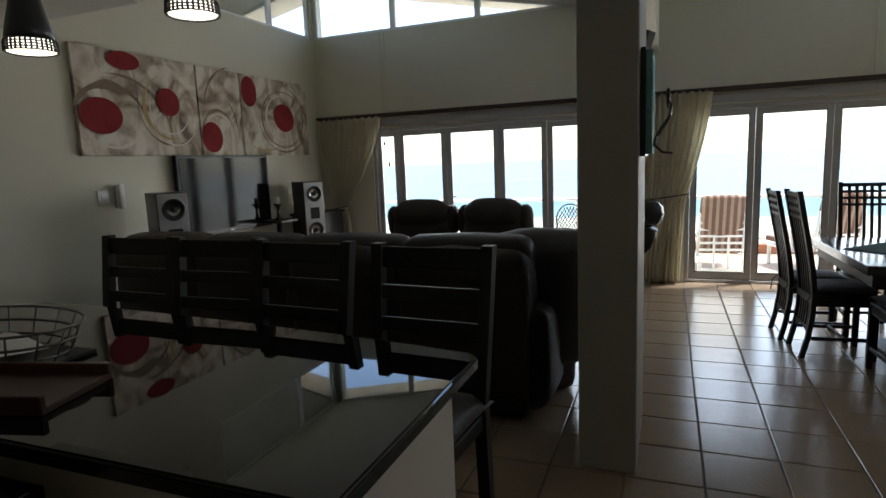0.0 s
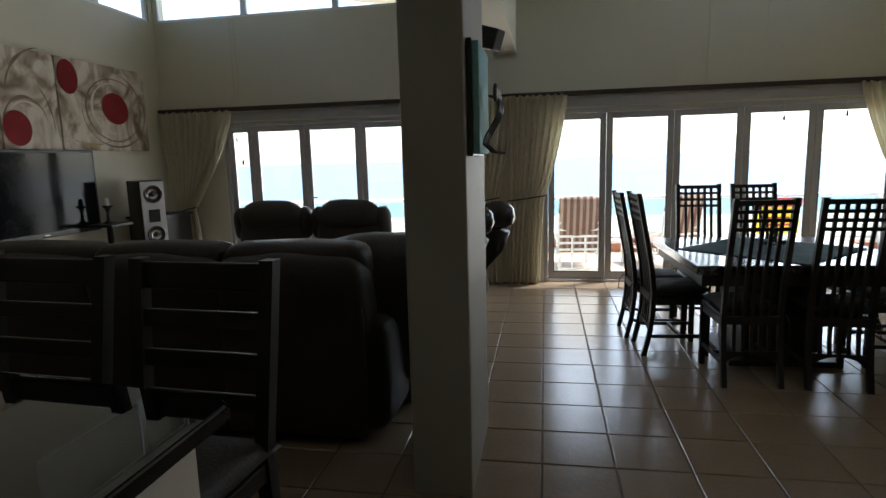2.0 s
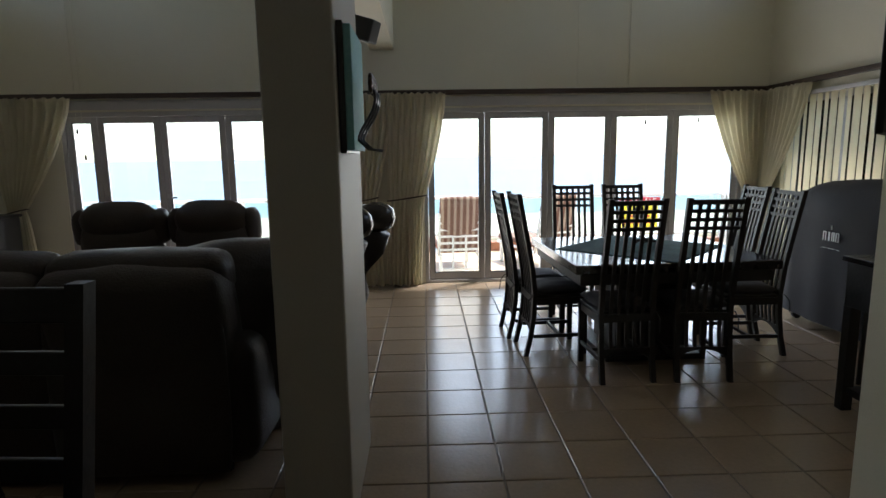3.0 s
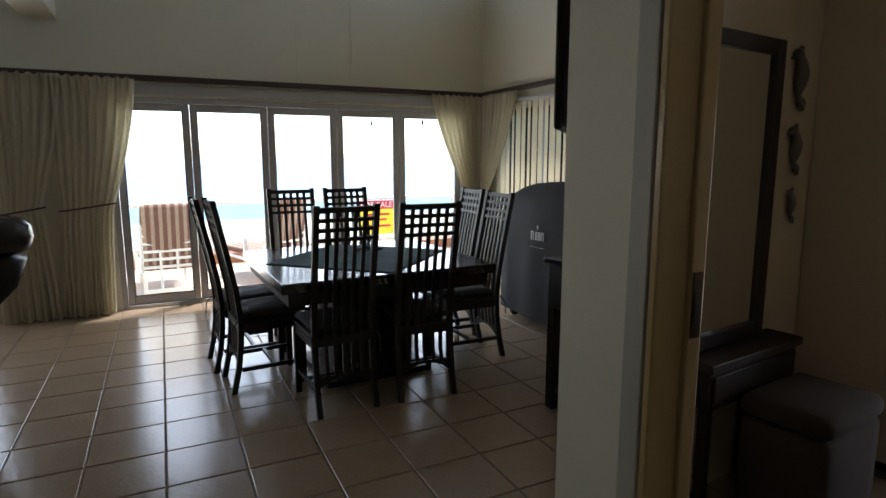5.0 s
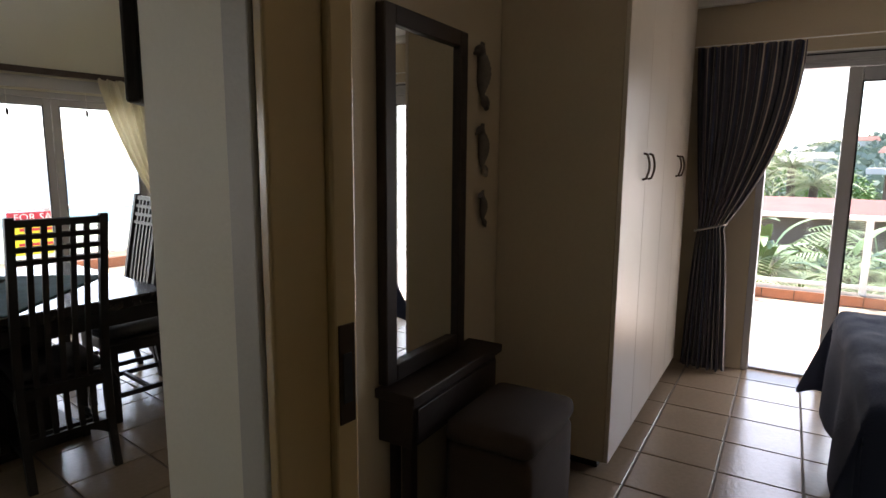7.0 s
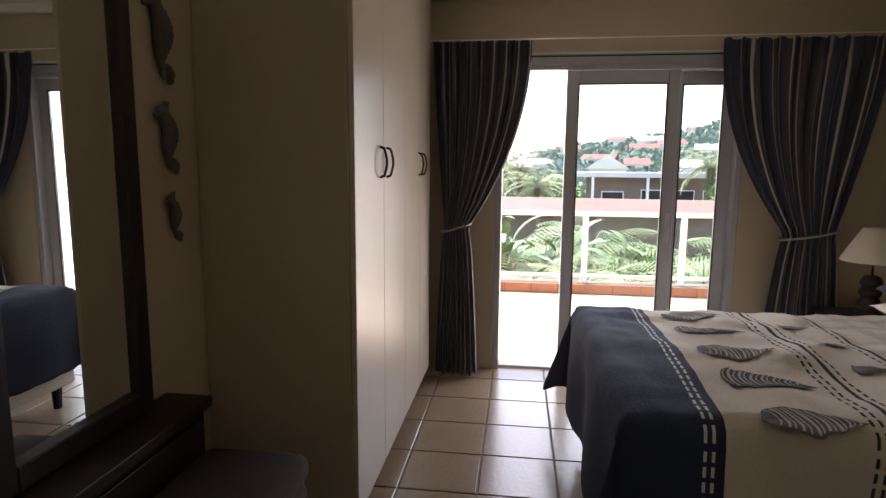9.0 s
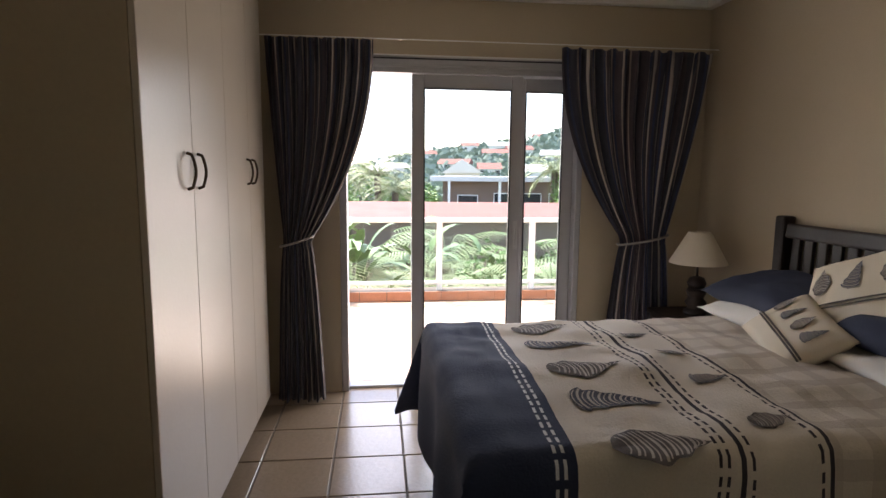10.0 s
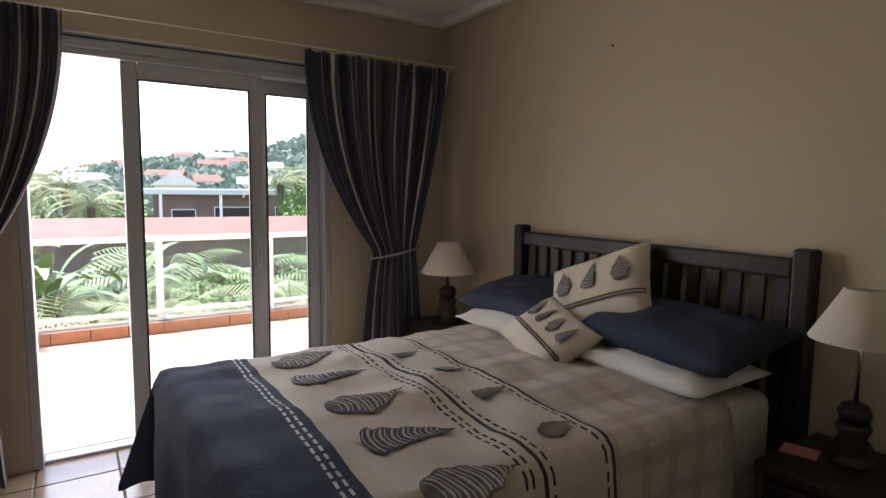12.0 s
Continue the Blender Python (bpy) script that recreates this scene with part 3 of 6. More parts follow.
# ---- lounge ----
def sofa(m, label):
    th = thing("sofa", m, label, "sofa")
    part("base", moved(soft_block(3.0, 0.95, 0.30, 0.05, 0.01), pose(0, 0, 0.06)), LEATHER, th, "", True)
    for k in range(4):
        x = -1.14 + 0.76 * k
        b = moved(soft_block(0.76, 0.30, 0.76, 0.07, 0.03, k), pose(x, -0.36, 0.24, 7))
        part("back_cushion", b, LEATHER, th, "", True)
        part("headrest", moved(soft_block(0.765, 0.24, 0.22, 0.07, 0.015, k + 9), pose(x, -0.38, 0.83, 4)), LEATHER, th, "plump padded leather headrest roll", True)
        part("seat_cushion", moved(soft_block(0.74, 0.66, 0.20, 0.07, 0.03, k + 4), pose(x, 0.12, 0.30)), LEATHER, th, "", True)
        part("back_panel", moved(soft_block(0.75, 0.06, 0.78, 0.025, 0.02, k), pose(x, -0.53, 0.06)), LEATHER, th, "", True)
    for s in (-1, 1):
        part("armrest", moved(soft_block(0.24, 0.95, 0.62, 0.09, 0.02, s), pose(s * 1.5, 0, 0.04)), LEATHER, th, "", True)
    for sx in (-1.45, 1.45):
        for sy in (-0.4, 0.4):
            part("foot", moved(lathe([(0.03, 0), (0.035, 0.06)], 10), pose(sx, sy, 0)), DARKWOOD, th)
    return th


sofa(pose(-2.08, 3.18, 0), "long dark brown leather sofa seen from behind")
# corner wedge at the column end
wedge = thing("corner_seat", pose(-0.86, 3.25, 0, 0, 0, 42), "dark brown leather corner seat joining the sofa", "sofa")
part("base", moved(soft_block(0.72, 0.7, 0.36, 0.08, 0.01), pose(0, 0, 0)), LEATHER, wedge, "", True)
part("backrest", moved(soft_block(0.80, 0.28, 0.84, 0.10, 0.03, 3), pose(0, -0.30, 0.20, 5)), LEATHER, wedge, "", True)


def recliner(m):
    th = thing("recliner", m, "dark brown leather recliner armchair facing the sea", "armchair", "recliners")
    part("base", moved(soft_block(0.72, 0.78, 0.32, 0.06, 0.01), pose(0, 0, 0.05)), LEATHER, th, "", True)
    part("seat", moved(soft_block(0.52, 0.6, 0.18, 0.07, 0.03), pose(0, 0.08, 0.34)), LEATHER, th, "", True)
    part("backrest", moved(soft_block(0.60, 0.22, 0.62, 0.10, 0.04, 2), pose(0, -0.30, 0.34, 8)), LEATHER, th, "", True)
    part("headrest", moved(soft_block(0.56, 0.22, 0.26, 0.10, 0.04, 5), pose(0, -0.37, 0.83, 8)), LEATHER, th, "plump padded headrest", True)
    for s in (-1, 1):
        part("armrest", moved(soft_block(0.18, 0.8, 0.55, 0.08, 0.02, s), pose(s * 0.33, 0.02, 0.03)), LEATHER, th, "", True)
        part("wing", moved(soft_block(0.12, 0.16, 0.28, 0.05, 0.02, s), pose(s * 0.31, -0.33, 0.76, 6)), LEATHER, th, "", True)
    for sx in (-0.3, 0.3):
        for sy in (-0.3, 0.3):
            part("foot", moved(lathe([(0.025, 0), (0.03, 0.06)], 10), pose(sx, sy, 0)), DARKWOOD, th)
    return th


r0 = recliner(pose(-2.23, 5.45, 0, 0, 0, 4))
copy_thing(r0, pose(-1.42, 5.45, 0, 0, 0, -3))

# television, speakers, candlestick
SCREEN = material("black_glossy_screen", (0.006, 0.006, 0.007), 0.08, vary=0.2, scale=3, grain=60, bump=0.0)
nodes_of(SCREEN)[2].inputs["Specular IOR Level"].default_value = 0.15
tv = thing("television", pose(XW + 0.03, 4.74, 1.24), "large black flat television on the wall", "television")
part("screen", boxm(0.048, 0.052, -0.67, 0.67, -0.37, 0.39), SCREEN, tv, "glossy black screen")
bm = boxm(0.0, 0.048, -0.70, 0.70, -0.42, 0.42, bevel=0.008)
part("housing", bm, BLACKPLASTIC, tv)
part("logo", boxm(0.0485, 0.051, -0.03, 0.03, -0.402, -0.390), SILVER, tv)
part("wall_mount", boxm(-0.03, 0.0, -0.2, 0.2, -0.15, 0.15), BLACKPLASTIC, tv)


def tower(m, drivers):
    th = thing("tower_speaker", m, "black floor-standing loudspeaker with a silver front", "speaker", "loudspeakers")
    part("cabinet", boxm(-0.36, 0, -0.13, 0.13, 0.03, 1.32, bevel=0.008), BLACKPLASTIC, th)
    part("baffle", boxm(0, 0.012, -0.125, 0.125, 0.04, 1.31, bevel=0.004), SILVER, th, "silver front panel")
    for z, r in drivers:
        c = part("driver", moved(lathe([(r, 0), (r, 0.008), (r * 0.86, 0.012), (r * 0.8, 0.004), (r * 0.3, -0.004), (r * 0.28, 0.004), (0, 0.01)], 24), pose(0.012, 0, z, 0, 90, 0)), BLACKPLASTIC, th, "round black speaker cone", True)
        part("ring", moved(lathe([(r + 0.006, 0), (r + 0.006, 0.01), (r, 0.012), (r - 0.001, 0.0)], 24), pose(0.0125, 0, z, 0, 90, 0)), CHROME, c, "thin chrome ring", True)
    part("port", boxm(0.0125, 0.016, -0.06, 0.06, 0.86, 1.0, bevel=0.002), BLACKPLASTIC, th)
    part("plinth", boxm(-0.37, 0.02, -0.15, 0.15, 0, 0.03, bevel=0.004), BLACKPLASTIC, th)
    return th


s1 = tower(pose(-3.90, 3.50, 0, 0, 0, -28), ((1.17, 0.095), (0.72, 0.095)))
copy_thing(s1, pose(-3.95, 5.75, 0, 0, 0, -32))
hifi = thing("side_cabinet", pose(-4.2, 6.2, 0), "low dark cabinet in the corner behind the speaker", "cabinet")
part("body", boxm(-0.2, 0.2, -0.3, 0.3, 0.05, 0.88, bevel=0.01), DARKWOOD, hifi)
part("top", boxm(-0.22, 0.22, -0.32, 0.32, 0.881, 0.91, bevel=0.006), DARKWOOD, hifi)
for sy in (-0.26, 0.26):
    for sx in (-0.17, 0.17):
        part("leg", boxm(sx - 0.02, sx + 0.02, sy - 0.02, sy + 0.02, 0, 0.05), DARKWOOD, hifi)
table2 = thing("side_table", pose(-4.2, 5.36, 0), "small dark side table under a candlestick", "table")
part("top", boxm(-0.16, 0.16, -0.16, 0.16, 0.86, 0.89, bevel=0.005), DARKWOOD, table2)
part("pillar", moved(lathe([(0.05, 0.03), (0.03, 0.2), (0.03, 0.86)], 14), pose(0, 0, 0)), DARKWOOD, table2, "", True)
part("foot", boxm(-0.14, 0.14, -0.14, 0.14, 0, 0.03, bevel=0.005), DARKWOOD, table2)
candle = thing("candlestick", pose(-4.2, 5.36, 0.89), "dark turned candlestick with a pale candle", "candlestick")
part("stem", lathe([(0.05, 0), (0.05, 0.01), (0.02, 0.03), (0.014, 0.12), (0.03, 0.16), (0.05, 0.18), (0.05, 0.19), (0.0, 0.19)], 16), DARKWOOD, candle, "", True)
part("candle", lathe([(0.022, 0.19), (0.022, 0.26), (0.003, 0.262), (0.002, 0.27)], 12), WHITECLOTH, candle)
phone = thing("wall_phone", pose(XW + 0.002, 3.42, 1.30), "white intercom handset on the wall", "phone")
part("base", boxm(0, 0.03, -0.045, 0.045, -0.10, 0.10, bevel=0.008), WHITEPAINT, phone)
part("handset", boxm(0.03, 0.065, -0.035, 0.015, -0.11, 0.11, bevel=0.012), WHITEPAINT, phone)
sw = thing("light_switch", pose(XW + 0.002, 3.26, 1.30), "white square light switch plate", "switch")
part("plate", boxm(0, 0.008, -0.05, 0.05, -0.06, 0.06, bevel=0.002), WHITEPAINT, sw)
part("rocker", boxm(0.008, 0.013, -0.015, 0.015, -0.02, 0.02, bevel=0.002), WHITEPAINT, sw)

# paintings: three stretched canvases with red ovals and swirls
CANVAS = material("painted_canvas", (0.60, 0.52, 0.43), 0.8, scale=2.2, grain=30, bump=0.004, spread=(0.34, 0.28, 0.23))
n, l, b = nodes_of(CANVAS)
tc = n.new("ShaderNodeTexCoord")
cloud = n.new("ShaderNodeTexNoise")
cloud.inputs["Scale"].default_value, cloud.inputs["Detail"].default_value, cloud.inputs["Distortion"].default_value = 2.3, 2.0, 2.2
l.new(tc.outputs["Object"], cloud.inputs["Vector"])
wash = n.new("ShaderNodeValToRGB")
wash.color_ramp.elements[0].position, wash.color_ramp.elements[0].color = 0.32, (0.17, 0.135, 0.10, 1)
wash.color_ramp.elements[1].position, wash.color_ramp.elements[1].color = 0.62, (0.66, 0.62, 0.54, 1)
mid = wash.color_ramp.elements.new(0.47)
mid.color = (0.44, 0.37, 0.29, 1)
l.new(cloud.outputs["Fac"], wash.inputs["Fac"])
l.new(wash.outputs["Color"], b.inputs["Base Color"])
RED = material("deep_red_paint", (0.24, 0.010, 0.014), 0.9, vary=0.3, scale=6, grain=50, bump=0.003)
UMBER = material("umber_paint", (0.26, 0.20, 0.15), 0.9, vary=0.4, scale=9, grain=60, bump=0.002)
OCHRE = material("ochre_paint", (0.50, 0.36, 0.16), 0.7, vary=0.3, scale=9, grain=60, bump=0.002)
PALE = material("pale_cream_paint", (0.72, 0.66, 0.58), 0.7, vary=0.2, scale=9, grain=60, bump=0.002)


def oval(cy, cz, ry, rz, tilt, h=0.0015):
    bm = lathe([(1, 0), (1, 1), (0, 1)], 40)
    return moved(bm, Matrix.Translation((0.0, cy, cz)) @ pose(0, 0, 0, tilt, 0, 0) @ Matrix(((0, 0, h, 0), (ry, 0, 0, 0), (0, rz, 0, 0), (0, 0, 0, 1))))


def swirl(cy, cz, ry, rz, a0, a1, w, grow=0.0, h=0.001):
    """A brushed arc, thick in its middle."""
    bm = bmesh.new()
    n = 40
    prev = None
    for i in range(n + 1):
        s = i / n
        a = radians(a0 + (a1 - a0) * s)
        k = 1 + grow * s
        ww = 0.55 * w * math.sin(math.pi * min(max(s, 0.04), 0.96)) * (1 + 0.3 * math.sin(s * 17))
        p, q = [bm.verts.new((h, cy + (ry * k + o) * math.cos(a), cz + (rz * k + o) * math.sin(a))) for o in (-ww / 2, ww / 2)]
        if prev:
            bm.faces.new((prev[0], prev[1], q, p))
        prev = (p, q)
    bm.normal_update()
    bmesh.ops.reverse_faces(bm, faces=[f for f in bm.faces if f.normal.x < 0])
    return bm


def painting(y0, y1, marks, label):
    zc, h = 2.12, 0.46
    th = thing("painting", pose(XW + 0.004, (y0 + y1) / 2, zc), label, "painting", "three wall canvases")
    w = (y1 - y0) / 2
    part("canvas", boxm(0, 0.036, -w, w, -h, h, bevel=0.004), CANVAS, th)
    off = 0.0365
    for k, (kind, mat, *a) in enumerate(marks):
        bm = oval(*a) if kind == "oval" else swirl(*a)
        part("painted_oval" if kind == "oval" else "brush_stroke", moved(bm, pose(off + 0.0013 * k, 0, 0)), mat, th)
    return th


painting(3.10, 4.44, [("swirl", UMBER, -0.35, -0.15, 0.36, 0.30, 20, 175, 0.12), ("swirl", PALE, -0.34, -0.12, 0.31, 0.27, 200, 390, 0.05),
                      ("swirl", UMBER, -0.3, -0.3, 0.6, 0.55, -5, 100, 0.06), ("swirl", OCHRE, 0.30, 0.0, 0.30, 0.30, 110, 290, 0.07),
                      ("swirl", PALE, 0.30, 0.0, 0.24, 0.25, 150, 350, 0.04), ("swirl", UMBER, 0.30, -0.02, 0.36, 0.34, 180, 330, 0.03),
                      ("swirl", PALE, 0.34, -0.06, 0.30, 0.30, 200, 330, 0.03), ("swirl", UMBER, -0.12, 0.05, 0.05, 0.30, -70, 80, 0.022),
                      ("oval", RED, -0.46, -0.12, 0.21, 0.155, 0), ("oval", RED, 0.28, 0.05, 0.14, 0.13, -20), ("oval", RED, -0.18, 0.375, 0.17, 0.08, 0)],
         "wide canvas painting of red ovals with brown swirls")
painting(4.46, 5.10, [("swirl", UMBER, 0.25, 0.0, 0.5, 0.5, 100, 175, 0.05), ("swirl", UMBER, -0.06, -0.24, 0.24, 0.26, 10, 200, 0.05), ("swirl", PALE, -0.06, -0.24, 0.20, 0.22, -40, 160, 0.05),
                      ("swirl", UMBER, -0.05, -0.30, 0.30, 0.5, 0, 60, 0.04), ("oval", RED, -0.17, -0.27, 0.15, 0.16, 10)],
         "narrow canvas painting with one red oval and swirls")
painting(5.12, 6.40, [("swirl", UMBER, 0.12, -0.02, 0.42, 0.34, 30, 330, 0.04), ("swirl", UMBER, 0.12, -0.04, 0.48, 0.38, 150, 420, 0.03), ("swirl", PALE, 0.10, 0.0, 0.32, 0.27, 60, 300, 0.05),
                      ("swirl", UMBER, 0.15, 0.02, 0.38, 0.36, -100, 90, 0.03), ("swirl", OCHRE, -0.25, -0.3, 0.3, 0.1, 200, 340, 0.04), ("swirl", UMBER, -0.3, 0.2, 0.30, 0.2, 280, 380, 0.02),
                      ("oval", RED, 0.12, 0.0, 0.20, 0.17, -10), ("oval", RED, -0.51, 0.27, 0.13, 0.17, 5)],
         "canvas painting of two red ovals ringed by swirls")

# ---- kitchen island, bar stools, pendants ----
island = thing("kitchen_island", pose(0, 0, 0), "kitchen island with white side panels", "kitchen island")
part("body", boxm(-2.35, -0.40, 0.38, 0.96, 0.08, 0.925, bevel=0.003), CUPBOARD, island, "white laminate body")
part("end_panel", boxm(-0.40, -0.375, 0.36, 0.99, 0.0, 0.925, bevel=0.003), CUPBOARD, island, "white laminate end panel")
part("plinth", boxm(-2.30, -0.42, 0.42, 0.92, 0.0, 0.08), BLACKPLASTIC, island)
outline = [(-0.31, 0.31), (-0.31, 1.02), (-0.34, 1.05), (-0.8, 1.12), (-1.2, 1.165), (-1.6, 1.20), (-2.0, 1.235), (-2.25, 1.22), (-2.40, 1.15), (-2.45, 1.02), (-2.45, 0.31)]
bm = bmesh.new()
lo = [bm.verts.new((x, y, 0.93)) for x, y in outline]
bm.faces.new(lo)
r = bmesh.ops.extrude_face_region(bm, geom=bm.faces[:])
bmesh.ops.translate(bm, vec=(0, 0, 0.04), verts=[v for v in r["geom"] if isinstance(v, bmesh.types.BMVert)])
bmesh.ops.recalc_face_normals(bm, faces=bm.faces[:])
bmesh.ops.bevel(bm, geom=[e for e in bm.edges if abs(e.verts[0].co.z - e.verts[1].co.z) < 0.001], offset=0.008, segments=3, affect="EDGES")
tagged(finish("worktop", bm, GRANITE), "black polished granite worktop on the island", "worktop")

# lower counter in front of the bar top, with the things on it
low = thing("kitchen_counter", pose(0, 0, 0), "dark lower kitchen counter below the bar top", "kitchen counter")
part("body", boxm(-2.35, -0.98, -0.30, 0.30, 0.08, 0.86, bevel=0.003), CUPBOARD, low)
part("plinth", boxm(-2.35, -1.0, -0.26, 0.28, 0.0, 0.08), BLACKPLASTIC, low)
part("top", boxm(-2.38, -0.95, -0.32, 0.305, 0.862, 0.90, bevel=0.006), GRANITE, low, "black granite top")

WIRE = material("dull_steel_wire", (0.22, 0.21, 0.2), 0.35, 0.9, vary=0.2, scale=9, grain=60, bump=0.0)
basket = thing("wire_basket", pose(-1.66, 0.66, 0.97), "oval chrome wire fruit basket on the worktop", "basket")
part("base", boxm(-0.26, 0.26, -0.12, 0.12, 0.0, 0.012, bevel=0.004), DARKWOOD, basket)
for z, k in ((0.03, 0.85), (0.07, 0.93), (0.11, 1.0)):
    bm = bmesh.new()
    tube(bm, [(0.31 * k * math.cos(a / 36 * 2 * math.pi), 0.17 * k * math.sin(a / 36 * 2 * math.pi), z) for a in range(36)], 0.004, 6, True)
    part("hoop", bm, WIRE, basket, "thin steel hoop", True)
for a in range(18):
    c, s = math.cos(a / 18 * 2 * math.pi), math.sin(a / 18 * 2 * math.pi)
    bm = bmesh.new()
    tube(bm, [(0.24 * c, 0.12 * s, 0.005), (0.31 * 0.85 * c, 0.17 * 0.85 * s, 0.03), (0.31 * c, 0.17 * s, 0.11)], 0.003, 5)
    part("upright", bm, WIRE, basket, "", True)
PAPER = material("white_paper", (0.75, 0.74, 0.72), 0.8, vary=0.06, scale=9, grain=120, bump=0.001)
bm = grid_sheet(6, 4, lambda u, v: Vector((-0.1 + 0.2 * u, -0.07 + 0.14 * v, 0.02 + 0.02 * math.sin(3 * u + v))), 0.002)
tagged(finish("crumpled_paper", moved(bm, pose(-1.63, 0.66, 0.985)), PAPER), "crumpled white papers lying in the wire basket", "paper")
TRAYWOOD = material("reddish_brown_tray_wood", (0.09, 0.035, 0.02), 0.4, vary=0.4, scale=5, grain=50, bump=0.002)
tray = thing("wooden_tray", pose(-1.42, 0.45, 0.97, 0, 0, 14), "reddish brown wooden serving tray on the worktop", "tray")
part("board", boxm(-0.30, 0.30, -0.10, 0.10, 0.0, 0.018, bevel=0.004), TRAYWOOD, tray)
for y in (-0.105, 0.105):
    part("rim", boxm(-0.30, 0.30, y - 0.008, y + 0.008, 0.0, 0.045, bevel=0.004), TRAYWOOD, tray)
bm = puff(0.42, 0.26, 0.09, 12, 2.5, 0.05, 3.0)
tagged(finish("dark_dishcloth", moved(bm, pose(-1.30, 0.10, 0.945)), NAVY, smooth=True), "crumpled dark cloth lying on the lower counter", "cloth")
YELLOW = material("yellow_plastic", (0.75, 0.62, 0.08), 0.4, vary=0.1, scale=8, grain=60, bump=0.001)


def bar_stool(m):
    th = thing("bar_stool", m, "dark wooden bar stool with a ladder back", "bar stool", "bar stools at the island")
    for sx in (-1, 1):
        bm = bmesh.new()
        pts = [(sx * 0.205, -0.03, 0), (sx * 0.195, 0.0, 0.35), (sx * 0.19, 0.01, 0.70), (sx * 0.20, -0.03, 1.00), (sx * 0.205, -0.06, 1.21)]
        for a, b in zip(pts, pts[1:]):
            v = []
            for p in (a, b):
                for ox, oy in ((-0.02, -0.02), (0.02, -0.02), (0.02, 0.02), (-0.02, 0.02)):
                    v.append(bm.verts.new((p[0] + ox, p[1] + oy, p[2])))
            for f in ((3, 2, 1, 0), (4, 5, 6, 7), (0, 1, 5, 4), (1, 2, 6, 5), (2, 3, 7, 6), (3, 0, 4, 7)):
                bm.faces.new([v[i] for i in f])
        bmesh.ops.remove_doubles(bm, verts=bm.verts[:], dist=1e-4)
        part("back_post", bm, DARKWOOD, th)
        part("front_leg", boxm(sx * 0.19 - 0.02, sx * 0.19 + 0.02, 0.34, 0.38, 0, 0.66, bevel=0.004), DARKWOOD, th)
        part("side_stretcher", boxm(sx * 0.19 - 0.012, sx * 0.19 + 0.012, 0.02, 0.34, 0.22, 0.25), DARKWOOD, th)
    part("top_rail", moved(boxm(-0.185, 0.185, -0.012, 0.012, 0, 0.075, bevel=0.005), pose(0, -0.052, 1.125, 8)), DARKWOOD, th)
    for z, y in ((0.80, 0.0), (0.91, -0.015), (1.02, -0.032)):
        part("back_slat", moved(boxm(-0.185, 0.185, -0.009, 0.009, 0, 0.05, bevel=0.004), pose(0, y, z, 8)), DARKWOOD, th)
    part("seat", moved(puff(0.44, 0.42, 0.09, 12, 5.0), pose(0, 0.18, 0.70)), LEATHER, th, "dark padded leather seat", True)
    part("seat_frame", boxm(-0.20, 0.20, -0.02, 0.38, 0.62, 0.675, bevel=0.006), DARKWOOD, th)
    part("foot_rail", boxm(-0.17, 0.17, 0.345, 0.375, 0.24, 0.28), DARKWOOD, th)
    part("back_stretcher", boxm(-0.17, 0.17, -0.012, 0.012, 0.27, 0.30), DARKWOOD, th)
    return th


b0 = bar_stool(pose(-0.59, 1.34, 0, 0, 0, 176))
for x, y, a in ((-1.14, 1.40, 176), (-1.60, 1.46, 181), (-2.06, 1.48, 178)):
    copy_thing(b0, pose(x, y, 0, 0, 0, a))

LAMPMETAL = material("brushed_dark_steel", (0.10, 0.10, 0.105), 0.35, 0.85, vary=0.15, scale=9, grain=120, bump=0.001)
GLOW = bpy.data.materials.new("lit_lamp_diffuser")
GLOW.use_nodes = True
GLOW.node_tree.nodes["Principled BSDF"].inputs["Base Color"].default_value = (0.85, 0.82, 0.70, 1)
GLOW.node_tree.nodes["Principled BSDF"].inputs["Emission Color"].default_value = (1.0, 0.93, 0.72, 1)
GLOW.node_tree.nodes["Principled BSDF"].inputs["Emission Strength"].default_value = 0.75


def pendant(m, z_ceiling):
    th = thing("pendant_lamp", m, "lit conical steel pendant lamp with a perforated rim", "pendant lamp", "pendant lamps over the island")
    K = Matrix.Scale(0.72, 4)
    part("shade", moved(lathe([(0.125, 0.062), (0.115, 0.12), (0.085, 0.25), (0.06, 0.36), (0.045, 0.40), (0.0, 0.41)], 36), K), LAMPMETAL, th, "brushed steel cone", True)
    # perforated rim: rows of square openings left between thin ribs
    bm = bmesh.new()
    n = 32
    for ring in range(5):
        z = ring * 0.0155
        tube(bm, [((0.130 - z * 0.08) * math.cos(a / 40 * 2 * math.pi), (0.130 - z * 0.08) * math.sin(a / 40 * 2 * math.pi), z) for a in range(40)], 0.0042, 5, True)
    for a in range(n):
        c, s = math.cos(a / n * 2 * math.pi), math.sin(a / n * 2 * math.pi)
        tube(bm, [(0.130 * c, 0.130 * s, 0.0), (0.125 * c, 0.125 * s, 0.062)], 0.0062, 5)
    part("perforated_rim", moved(bm, K), LAMPMETAL, th, "dark perforated steel rim", True)
    part("diffuser", moved(lathe([(0.0, 0.008), (0.118, 0.004), (0.122, 0.02), (0.118, 0.06), (0.0, 0.06)], 36), K), GLOW, th, "glowing cream diffuser", True)
    bm = bmesh.new()
    tube(bm, [(0, 0, 0.28), (0, 0, z_ceiling - m.translation.z)], 0.004, 6)
    part("cable", bm, BLACKPLASTIC, th)
    part("ceiling_rose", lathe([(0.05, z_ceiling - m.translation.z - 0.03), (0.05, z_ceiling - m.translation.z)], 20), LAMPMETAL, th)
    return th


